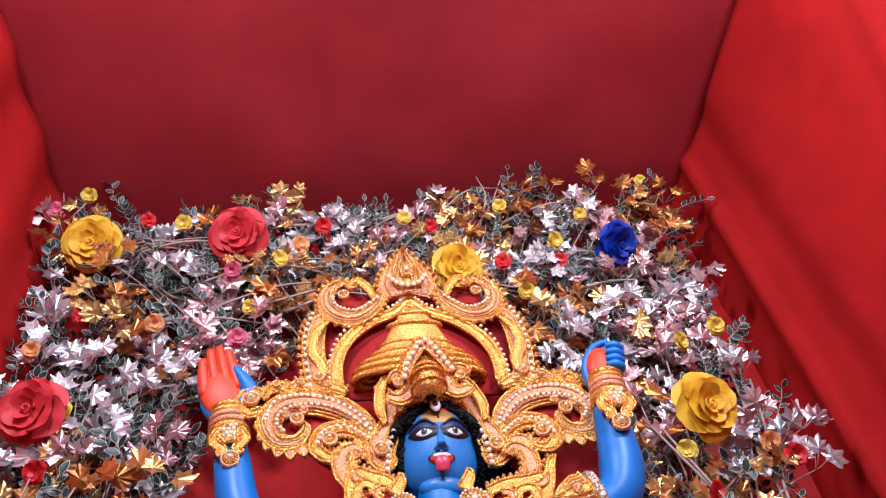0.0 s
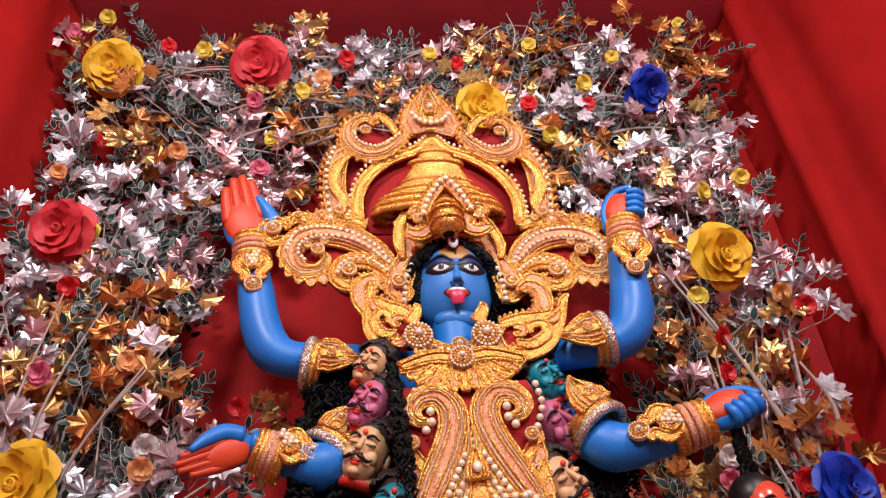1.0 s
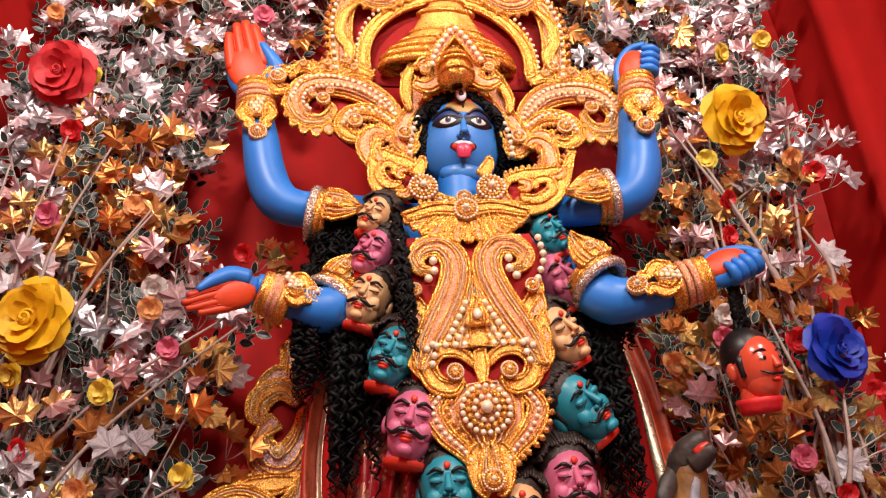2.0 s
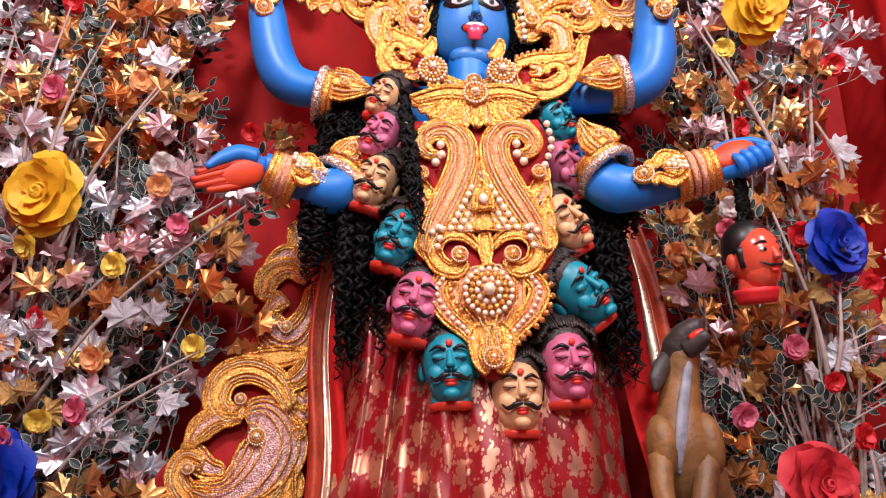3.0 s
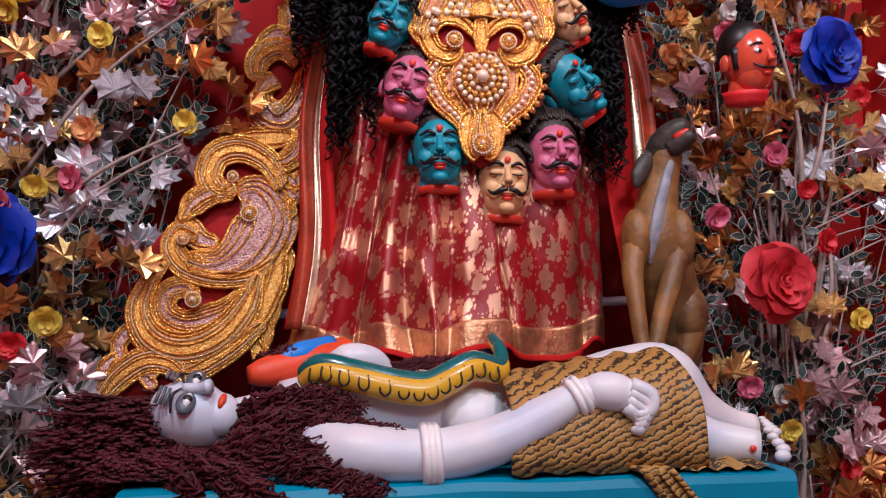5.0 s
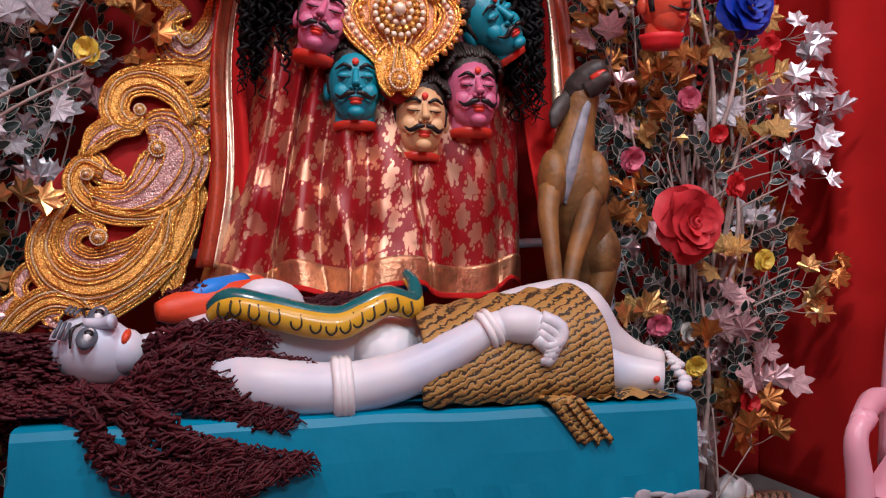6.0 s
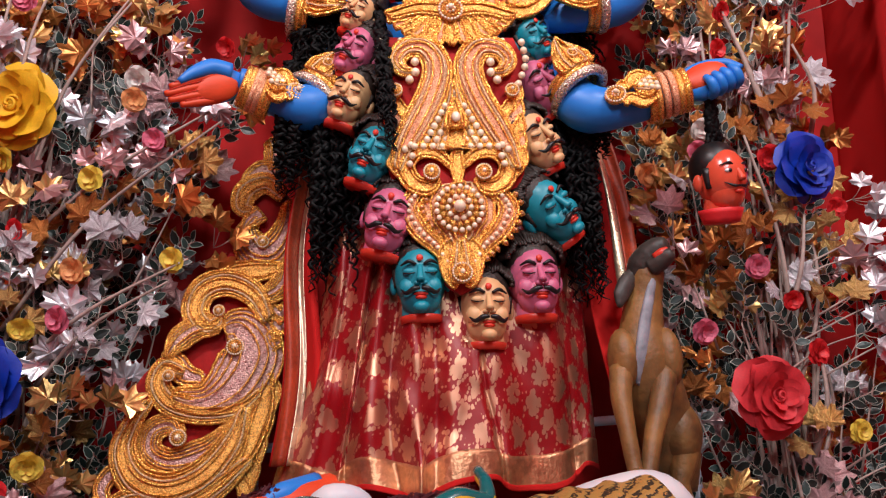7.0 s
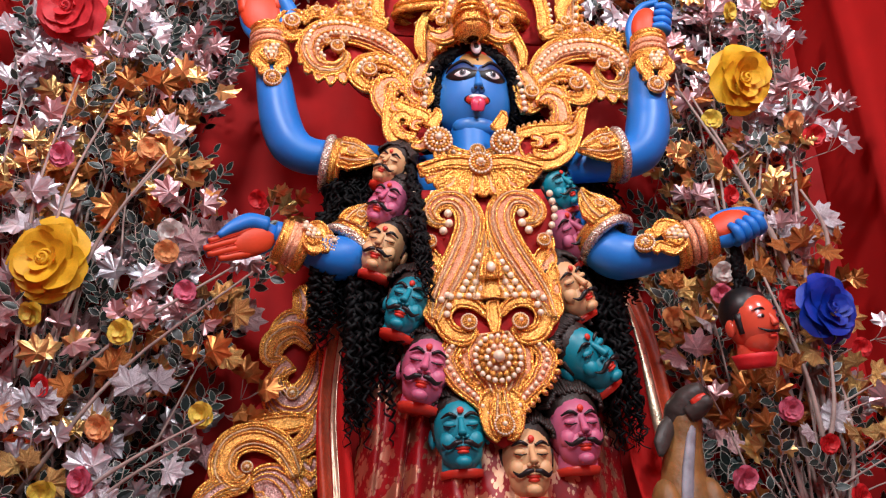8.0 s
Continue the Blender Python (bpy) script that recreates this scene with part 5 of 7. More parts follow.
def make_wig():
    rng = random.Random(11)
    top = thing("wig", "long curly black wig hanging over the shoulders", "wig", at=(0, 0, 0))
    g = Geo()
    hx, hy, hz = -0.165, 1.985, 2.10
    g.ball((hx, hy + 0.005, hz + 0.01), (0.138, 0.100, 0.150), HAIR, None, 24, 14)
    for sgn in (-1, 1):
        for k in range(90):
            a = rng.random()
            p = (hx + sgn * (0.095 + 0.025 * rng.random()), hy - 0.085 + 0.07 * rng.random(), hz + 0.10 - 0.10 * a)
            q = (hx + sgn * (0.10 + 0.14 * rng.random() ** 1.5), hy - 0.045 + 0.06 * rng.random(), hz - 0.06 - 0.12 * rng.random())
            lock(g, rng, p, q, 0.0065, 0.007, HAIR, 0.01, 8, 32)
        g.ball((hx + sgn * 0.125, hy + 0.02, hz - 0.08), (0.075, 0.05, 0.11), HAIR, None, 16, 10)
    rim = smooth_line([(-0.302, 1.950, 2.016), (-0.303, 1.930, 2.081), (-0.294, 1.910, 2.134), (-0.260, 1.890, 2.175), (-0.211, 1.880, 2.197), (-0.156, 1.875, 2.204), (-0.099, 1.880, 2.186), (-0.054, 1.890, 2.143), (-0.035, 1.910, 2.069), (-0.028, 1.940, 1.999)], 6)
    g.tube(rim[::3], 0.021, HAIR, 10, 3)
    for k, c in enumerate(rim):
        for _ in range(3):
            d = V(rng.uniform(-0.012, 0.012), rng.uniform(-0.018, 0.0), rng.uniform(-0.012, 0.012))
            lock(g, rng, c + d, c + d + V(rng.uniform(-0.012, 0.012), -0.004, -0.028 if abs(c[0] - hx) > 0.07 else 0.006), 0.004, 0.005, HAIR, 0.004, 3, 14)
    part("crown_hair", g, top)
    # side masses: start and end spans in x, then in z
    falls = {-1: ((-0.38, -0.60, 1.86, 1.97), ((-0.40, -0.625, 1.50, 1.74, 230), (-0.44, -0.57, 1.02, 1.35, 120), (-0.61, -0.665, 1.30, 1.50, 40), (-0.42, -0.63, 1.74, 1.84, 50))),
             1: ((0.00, 0.21, 1.83, 1.92), ((0.06, 0.25, 1.46, 1.72, 230), (0.12, 0.215, 0.98, 1.35, 130), (0.20, 0.26, 1.38, 1.55, 30), (0.05, 0.27, 1.70, 1.80, 50)))}
    for sgn, ((x0, x1, z0, z1), ends) in falls.items():
        m = (x0 + x1) / 2
        g = Geo()
        g.tube([(x0, 2.05, 1.93), (m, 2.06, 1.84), (m + sgn * 0.02, 2.08, 1.65), (m + sgn * 0.03, 2.09, 1.42), (m + sgn * 0.02, 2.08, 1.12)], [0.06, 0.115, 0.115, 0.075, 0.04], HAIR, 14, 6, (1, 0.4))
        for a, b, lo, hi, n in ends:
            for k in range(n):
                q = rng.random()
                p = (x0 + (x1 - x0) * (0.15 * rng.random() + 0.85 * q), 2.0 + 0.06 * rng.random(), z0 + (z1 - z0) * (1 - q) * rng.random())
                e = (a + (b - a) * min(1, max(0, q + rng.uniform(-0.2, 0.2))), 1.94 + 0.12 * rng.random(), rng.uniform(lo, hi))
                ln = p[2] - e[2]
                lock(g, rng, p, e, rng.uniform(0.0035, 0.0062), rng.uniform(0.006, 0.013), HAIR, 0.05, ln * rng.uniform(16, 30), 72)
        part("side_hair", g, top)
        for k in range(22):
            a, b, lo, hi, n = ends[1 + k % 2]
            g = Geo()
            e = (rng.uniform(a, b), 1.90 + 0.06 * rng.random(), lo + 0.10 * rng.random())
            lock(g, rng, (e[0] - sgn * 0.03, 1.97, 1.70), e, 0.008, 0.010, HAIR, 0.05, 20, 72)
            part("long_lock", g, top)
    for k in range(16):
        g = Geo()
        lock(g, rng, (-0.385 + 0.007 * rng.random(), 1.90, 1.86), (-0.392 + 0.045 * rng.random(), 1.775, 1.36 + 0.12 * rng.random()), 0.007, 0.008, HAIR, 0.03, 12, 60)
        part("front_lock", g, top)
make_wig()


# ---------------------------------------------------------------- garland of sculpted heads
def head_mesh(name, skin, hair=BROWNH):
    """A moustached clay head, about 0.2 m high, that looks towards -y; origin in its middle."""
    g, top_hair = Geo(), Geo()
    g.ball((0, 0.01, 0.012), (0.064, 0.072, 0.085), skin, None, 20, 14)
    g.ball((0, -0.016, -0.040), (0.050, 0.050, 0.052), skin, None, 16, 10)
    g.tube([(0, 0.012, -0.05), (0, 0.014, -0.094)], [0.046, 0.050], skin, 16, 3)
    g.tube([(0, 0.014, -0.085), (0, 0.014, -0.102)], [0.054, 0.050], LIPS, 16, 2)
    top_hair.ball((0, 0.028, 0.052), (0.071, 0.072, 0.070), hair, None, 18, 11)
    rng = random.Random(3)
    for k in range(30):
        a = radians(-84 + 168 * k / 29)
        lock_line = []
        for q in range(5):
            b = radians(-58 + 34 * q + rng.uniform(-4, 4))
            r = 0.075 + 0.004 * math.sin(q * 2.1 + k) + (0.006 if q in (1, 2) else 0)
            lock_line.append((r * math.sin(a) * (0.75 + 0.25 * math.cos(b)), 0.028 + 0.070 * math.sin(b), 0.052 + r * math.cos(a) * max(0.12, math.cos(b))))
        top_hair.tube(lock_line, [0.004, 0.008, 0.009, 0.008, 0.004], hair, 6, 3)
    for sx in (-1, 1):
        g.ball((sx * 0.066, 0.016, -0.004), (0.010, 0.017, 0.024), skin, None, 9, 7)
        top_hair.tube([(sx * 0.060, 0.0, 0.03), (sx * 0.061, -0.002, -0.012)], [0.010, 0.004], hair, 7, 2)
        g.ball((sx * 0.026, -0.052, 0.014), (0.016, 0.010, 0.009), skin, None, 10, 7)
        g.tube([(sx * 0.012, -0.060, 0.010), (sx * 0.026, -0.0635, 0.0065), (sx * 0.041, -0.053, 0.011)], [0.0013, 0.002, 0.0012], BLACK, 5, 4)
        g.tube([(sx * 0.009, -0.062, 0.029), (sx * 0.026, -0.0625, 0.037), (sx * 0.046, -0.049, 0.030)], [0.0035, 0.005, 0.002], BLACK, 6, 4)
        g.tube([(sx * 0.002, -0.076, -0.031), (sx * 0.016, -0.075, -0.033), (sx * 0.034, -0.066, -0.041), (sx * 0.047, -0.056, -0.030)], [0.004, 0.0070, 0.0055, 0.0016], BLACK, 7, 4)
        g.ball((sx * 0.030, -0.036, -0.022), (0.023, 0.021, 0.026), skin, None, 10, 7)
        g.ball((sx * 0.010, -0.068, -0.018), (0.007, 0.008, 0.006), skin, None, 8, 6)
    g.tube([(0, -0.056, 0.026), (0, -0.070, 0.004), (0, -0.080, -0.014)], [0.007, 0.008, 0.010], skin, 9, 4)
    g.ball((0, -0.062, -0.043), (0.018, 0.010, 0.0052), LIPS, None, 10, 6)
    g.ball((0, -0.061, -0.051), (0.015, 0.010, 0.0055), LIPS, None, 10, 6)
    g.ball((0, -0.056, -0.072), (0.020, 0.016, 0.014), skin, None, 10, 7)
    g.ball((0, -0.0625, 0.045), (0.0085, 0.004, 0.0085), LIPS, None, 9, 6)
    return g.mesh(name), top_hair.mesh("hair")


HEADS = {"teal": head_mesh("garland_head", TEAL), "mauve": head_mesh("garland_head", PINK), "tan": head_mesh("garland_head", TAN)}
# skin, x, y, z, size, turn about z, lean
GARLAND = [
    ("tan", -0.435, 1.875, 1.798, 0.66, -18, -27),
    ("mauve", -0.445, 1.885, 1.686, 0.80, -18, -26),
    ("tan", -0.464, 1.886, 1.552, 0.84, -12, -20),
    ("teal", -0.406, 1.850, 1.379, 0.90, -12, -22),
    ("mauve", -0.371, 1.854, 1.206, 0.98, -8, -14),
    ("teal", -0.299, 1.852, 1.047, 0.97, -4, 0),
    ("tan", -0.141, 1.851, 0.973, 0.95, 0, -2),
    ("mauve", -0.011, 1.852, 1.039, 0.97, 2, 0),
    ("teal", 0.042, 1.859, 1.226, 0.98, 20, 34),
    ("tan", 0.018, 1.851, 1.412, 0.90, 20, 26),
    ("mauve", 0.046, 1.892, 1.586, 0.90, 20, 30),
    ("teal", 0.040, 1.879, 1.724, 0.74, 20, 20),
]
garland = thing("head_garland", "garland of painted clay heads with black moustaches", "garland", at=(0, 0, 0))
for skin, x, y, z, size, turn, lean in GARLAND:
    ob = part("clay_head", HEADS[skin][0], garland, skin + " painted clay head")
    part("hair", HEADS[skin][1], ob, "combed dark brown moulded hair")
    ob.matrix_basis = pose(x, y, z, -2, -1.1 * lean, turn) @ Matrix.Scale(size * 1.05, 4)
cord = Geo()
cord.tube([(-0.42, 1.93, 1.83), (-0.46, 1.90, 1.6), (-0.42, 1.89, 1.33), (-0.31, 1.88, 1.12), (-0.13, 1.87, 1.04), (0.02, 1.88, 1.12), (0.07, 1.89, 1.35), (0.05, 1.91, 1.6), (0.0, 1.94, 1.82)], 0.006, HAIR, 6, 6)
part("cord", cord, garland, "black cord")

hang = Geo()
hang.ball((0, 0.0, 0.0), (0.058, 0.066, 0.075), REDSK, None, 20, 14)
hang.ball((0, -0.014, -0.040), (0.045, 0.045, 0.046), REDSK, None, 16, 10)
hang.tube([(0, 0.01, -0.05), (0, 0.012, -0.088)], [0.040, 0.042], REDSK, 16, 3)
hang.tube([(0, 0.012, -0.078), (0, 0.012, -0.112)], [0.055, 0.044], ROSER, 16, 3)
hang.ball((0.0, 0.020, 0.028), (0.064, 0.064, 0.068), BLACK, None, 16, 10)
for sx in (-1, 1):
    hang.ball((sx * 0.060, 0.014, -0.012), (0.010, 0.016, 0.022), REDSK, None, 9, 7)
    hang.tube([(sx * 0.053, -0.01, 0.02), (sx * 0.053, -0.016, -0.03)], [0.012, 0.007], BLACK, 7, 3)
    hang.tube([(sx * 0.008, -0.058, 0.020), (sx * 0.024, -0.058, 0.028), (sx * 0.042, -0.046, 0.022)], [0.002, 0.003, 0.001], BLACK, 6, 4)
    hang.ball((sx * 0.023, -0.056, 0.008), (0.012, 0.006, 0.005), WHITE, None, 10, 6)
    hang.ball((sx * 0.023, -0.061, 0.008), (0.005, 0.003, 0.005), BLACK, None, 8, 6)
    hang.tube([(0, -0.066, -0.030), (sx * 0.016, -0.064, -0.030), (sx * 0.036, -0.052, -0.020)], [0.003, 0.004, 0.001], BLACK, 6, 4)
hang.tube([(0, -0.055, 0.018), (0, -0.066, 0.0), (0, -0.074, -0.016)], [0.006, 0.007, 0.009], REDSK, 9, 4)
hang.ball((0, -0.058, -0.042), (0.013, 0.008, 0.006), LIPS, None, 10, 6)
hang_rng = random.Random(8)
for k in range(12):
    lock(hang, hang_rng, (hang_rng.uniform(-0.02, 0.0), 0.0, 0.225), (hang_rng.uniform(-0.03, 0.03), 0.02, 0.06), 0.010, 0.003, HAIR, 0.0, 4)
hg = new("clay_mask", hang.mesh("clay_mask"))
hg.matrix_basis = pose(0.492, 1.800, 1.290, 8, -4, 14) @ Matrix.Scale(1.05, 4)
tagged(hg, "glossy red painted clay head hung by black hair", "sculpted head")


# ---------------------------------------------------------------- reclining statue on the plinth
def make_recliner():
    g = Geo()
    rng = random.Random(21)
    # trunk and hips
    g.tube([(-0.66, 1.72, 0.43), (-0.52, 1.70, 0.435), (-0.36, 1.70, 0.43), (-0.2, 1.70, 0.42), (-0.05, 1.70, 0.43)], [0.085, 0.115, 0.105, 0.095, 0.10], PALE, 18, 6, (2, 0.95))
    g.ball((-0.26, 1.62, 0.43), (0.075, 0.07, 0.065), PALE, None, 16, 10)
    g.tube([(-0.70, 1.66, 0.43), (-0.76, 1.64, 0.43), (-0.80, 1.62, 0.44)], [0.06, 0.05, 0.05], PALE, 14, 4)
    # head turned to the viewer
    f = Vector((0.30, -0.62, 0.72)).normalized()
    up = Vector((-1.0, -0.10, 0.35))
    up = (up - f * up.dot(f)).normalized()
    m = Matrix(((-f).cross(up), -f, up)).transposed()

    def h(x, y, z):
        return V(*(m @ Vector((x, y, z)))) + V(-0.828, 1.615, 0.452)
    g.ball(h(0, 0, 0.0), (0.066, 0.072, 0.085), PALE, m, 18, 12)
    g.ball(h(0, -0.02, -0.05), (0.048, 0.046, 0.045), PALE, m, 14, 9)
    g.tube([h(0, -0.066, 0.03), h(0, -0.078, 0.0), h(0, -0.092, -0.018)], [0.010, 0.011, 0.015], PALE, 10, 4)
    g.ball(h(0, -0.062, -0.048), (0.020, 0.012, 0.008), ORANGE, m, 10, 7)
    for sx in (-1, 1):
        g.ball(h(sx * 0.03, -0.062, 0.014), (0.031, 0.012, 0.019), GREYP, m, 14, 8)
        g.ball(h(sx * 0.03, -0.067, 0.013), (0.019, 0.012, 0.009), WHITE, m, 12, 8)
        g.ball(h(sx * 0.03, -0.074, 0.013), (0.009, 0.006, 0.009), BLACK, m, 9, 6)
        g.tube([h(sx * 0.008, -0.072, 0.032), h(sx * 0.03, -0.069, 0.043), h(sx * 0.056, -0.05, 0.034)], [0.002, 0.004, 0.002], BLACK, 6, 4)
        for q in range(3):
            g.tube([h(sx * (0.012 + 0.0 * q), -0.068, 0.052 + 0.008 * q), h(sx * 0.045, -0.054, 0.050 + 0.009 * q)], 0.0036, GREYP, 5, 2)
    # maroon hair: mass, curls and long plaits
    g.ball((-0.95, 1.68, 0.40), (0.118, 0.11, 0.088), MAROON, None, 20, 12)
    g.ball((-0.86, 1.60, 0.36), (0.13, 0.08, 0.04), MAROON, None, 18, 10)
    for k in range(150):
        x = rng.uniform(-1.0, -0.72)
        lock(g, rng, (x, 1.53 + rng.uniform(-0.03, 0.03), 0.37 + rng.uniform(-0.02, 0.03)), (x + rng.uniform(0.02, 0.14), 1.50, 0.345 + rng.uniform(0, 0.02)), 0.0034, 0.006, MAROON, 0.01, 6)
    for k in range(620):
        a, b = rng.uniform(2.2, 7.2), rng.uniform(-1.0, 1.1)
        c = V(-0.95 + 0.12 * math.cos(a) * math.cos(b), 1.68 - abs(0.12 * math.sin(a) * math.cos(b)), 0.40 + 0.10 * math.sin(b))
        lock(g, rng, c, c + V(rng.uniform(-0.10, 0.10), -0.012, rng.uniform(-0.07, 0.02)), 0.0034, 0.008, MAROON, 0.012, 5, 22)

    def plait(pts, r):
        """Crimped strands that run together and thin out."""
        line = smooth_line(pts, 12)
        n = len(line)
        for q in range(30):
            ph, ox, oz = rng.uniform(0, 6.28), rng.uniform(-1, 1), rng.uniform(-1, 1)
            end = n - rng.randint(0, n // 4)
            fr, am = rng.uniform(0.55, 1.9), rng.uniform(0.5, 1.5)
            strand = [c + V(0.45 * am * r * math.sin(i * fr * 1.7 + ph), -0.35 * r * (1 + math.cos(i * fr + ph)), 0.25 * am * r * math.sin(2.3 * i + ph))
                      + V(ox * r * 0.3, 0, oz * r * (1.25 - 0.75 * i / n) + 0.35 * r * math.sin(i * fr + ph)) for i, c in enumerate(line[:end])]
            g.tube(strand, [r * 0.155 * (1 - 0.6 * (i / end) ** 2) for i in range(end)], MAROON, 5, 1)
    plait([(-0.84, 1.53, 0.37), (-0.74, 1.47, 0.33), (-0.70, 1.44, 0.265), (-0.60, 1.43, 0.235), (-0.48, 1.43, 0.25), (-0.42, 1.43, 0.26)], 0.027)
    plait([(-0.80, 1.53, 0.36), (-0.70, 1.46, 0.335), (-0.62, 1.44, 0.29), (-0.50, 1.43, 0.265), (-0.41, 1.43, 0.255)], 0.024)
    plait([(-0.86, 1.54, 0.36), (-0.80, 1.46, 0.33), (-0.75, 1.435, 0.27), (-0.68, 1.43, 0.225), (-0.58, 1.43, 0.215), (-0.5, 1.43, 0.225)], 0.025)
    plait([(-0.77, 1.55, 0.375), (-0.68, 1.52, 0.38), (-0.58, 1.48, 0.36), (-0.50, 1.46, 0.335), (-0.44, 1.455, 0.325)], 0.024)
    plait([(-0.74, 1.58, 0.41), (-0.65, 1.55, 0.44), (-0.54, 1.53, 0.43), (-0.44, 1.51, 0.415), (-0.385, 1.49, 0.40)], 0.022)
    plait([(-0.73, 1.60, 0.44), (-0.65, 1.57, 0.475), (-0.56, 1.56, 0.48), (-0.48, 1.55, 0.46)], 0.024)
    plait([(-0.75, 1.55, 0.39), (-0.68, 1.52, 0.41), (-0.60, 1.50, 0.40), (-0.53, 1.485, 0.37)], 0.024)
    plait([(-0.72, 1.80, 0.52), (-0.66, 1.78, 0.55), (-0.62, 1.80, 0.56)], 0.03)
    plait([(-0.45, 1.66, 0.53), (-0.37, 1.66, 0.545), (-0.28, 1.68, 0.55), (-0.21, 1.70, 0.565)], 0.011)
    # near arm with armlet and wristlet, fist on the thigh
    g.tube([(-0.58, 1.56, 0.395), (-0.50, 1.51, 0.385), (-0.38, 1.50, 0.378), (-0.30, 1.50, 0.385), (-0.20, 1.50, 0.415), (-0.08, 1.50, 0.475), (-0.04, 1.50, 0.488)],
           [0.055, 0.055, 0.050, 0.050, 0.046, 0.034, 0.034], PALE, 16, 6)
    for k in range(3):
        ring_round(g, (-0.372 + 0.011 * k, 1.50, 0.378), (1, 0, 0.05), 0.054, 0.009, WHITE, 7, 18)
    for k in range(2):
        ring_round(g, (-0.075 + 0.012 * k, 1.50, 0.478 + 0.006 * k), (1, 0, 0.5), 0.037, 0.008, WHITE, 7, 16)
    g.ball((-0.005, 1.495, 0.490), (0.062, 0.042, 0.040), PALE, pose(0, 0, 0, 0, 8, 0).to_3x3(), 14, 9)
    for k in range(4):
        y = 1.465 + 0.002 * k
        g.tube([(0.03 - 0.004 * k, 1.47, 0.505 - 0.013 * k), (0.068 - 0.006 * k, y, 0.485 - 0.016 * k), (0.062 - 0.008 * k, y - 0.004, 0.455 - 0.012 * k), (0.035, y, 0.448 - 0.008 * k)], [0.016, 0.016, 0.014, 0.010], PALE, 8, 3)
    # legs: the far knee raised, both feet out
    g.tube([(-0.02, 1.70, 0.45), (0.10, 1.68, 0.50), (0.18, 1.66, 0.515), (0.25, 1.68, 0.44), (0.33, 1.70, 0.395), (0.40, 1.70, 0.385)], [0.09, 0.075, 0.06, 0.052, 0.042, 0.03], PALE, 16, 6)
    g.tube([(-0.02, 1.58, 0.41), (0.08, 1.58, 0.41), (0.18, 1.59, 0.39), (0.25, 1.58, 0.375), (0.33, 1.55, 0.367)], [0.085, 0.075, 0.058, 0.044, 0.034], PALE, 16, 6)
    for k in range(5):
        s = 1 - 0.12 * k
        g.ball((0.355 + 0.006 * (2 - abs(k - 1)), 1.515 + 0.008 * k, 0.352 + 0.012 * k), (0.018 * s, 0.012, 0.013 * s), PALE, None, 9, 6)
        g.ball((0.43, 1.665 + 0.013 * k, 0.378 + 0.006 * k), (0.018 * s, 0.010, 0.011 * s), PALE, None, 9, 6)
    g.ball((0.30, 1.519, 0.368), (0.008, 0.005, 0.007), LIPS, None, 8, 6)
    # snake lying over the chest
    sn = [(-0.605, 1.60, 0.515), (-0.57, 1.575, 0.535), (-0.50, 1.56, 0.520), (-0.42, 1.56, 0.500), (-0.36, 1.56, 0.495), (-0.31, 1.57, 0.515), (-0.26, 1.59, 0.535), (-0.205, 1.61, 0.525), (-0.195, 1.64, 0.56), (-0.205, 1.68, 0.585)]
    g.tube(sn, [0.020, 0.024, 0.028, 0.029, 0.029, 0.028, 0.026, 0.022, 0.014, 0.010], SNAKEY, 14, 6)
    g.tube([(x, y + 0.008, z + 0.014) for x, y, z in sn], [0.021, 0.024, 0.025, 0.025, 0.025, 0.025, 0.024, 0.021, 0.014, 0.011], SNAKEG, 12, 6)
    line = smooth_line(sn, 6)
    for i in range(4, 42, 3):
        c = line[i]
        g.tube([c + V(-0.008, -0.023, 0.013), c + V(-0.010, -0.029, -0.008), c + V(0.0, -0.027, -0.017), c + V(0.010, -0.029, -0.008), c + V(0.008, -0.023, 0.013)], 0.0022, BLACK, 5, 3)
    g.tube([(-0.56, 1.66, 0.52), (-0.52, 1.64, 0.555), (-0.47, 1.65, 0.55), (-0.44, 1.67, 0.52)], [0.03, 0.035, 0.032, 0.025], PALE, 12, 4)
    return solid("reclining_statue", g, "white painted reclining clay statue with maroon plaits and a snake", "statue")


make_recliner()


def hide(s, t):
    """Tiger cloth over hip and thigh; s along the body, t from behind over the top and down the front."""
    x = -0.195 + 0.35 * s + 0.01 * noise.noise((s * 8, t * 5, 3))
    crest = 0.505 + 0.055 * s
    a = t * math.pi
    rz, ry = crest - 0.34, 0.20
    y = 1.665 + ry * math.cos(a)
    z = 0.335 + (rz + 0.02) * max(0.0, math.sin(a)) ** 0.55
    if t > 0.85:
        z = max(0.342, z)
    return V(x + 0.05 * (t - 0.5) * (1 if s > 0.5 else -0.6), y - 0.02 * math.sin(s * 19) * 0.25, z + 0.004 * math.sin(s * 30 + t * 9))


tiger = thing("tiger_cloth", "ochre loincloth painted with dark tiger strokes", "loincloth", at=(0, 0, 0))
part("wrap", cloth_grid("wrap", hide, 50, 50, TIGER), tiger)


def tail(s, t):
    w = 0.05 * (1 - 0.1 * t)
    x = 0.03 + 0.10 * t + w * (s - 0.5) * (1.3 + 0.4 * t) + 0.006 * math.sin(s * 18)
    z = 0.350 - 0.012 * t if t < 0.35 else 0.346 - 0.13 * (t - 0.35)
    y = 1.52 - 0.235 * t if t < 0.35 else 1.438 - 0.004 * math.sin(s * 15)
    return V(x, y, z + 0.006 * math.sin(s * 20))


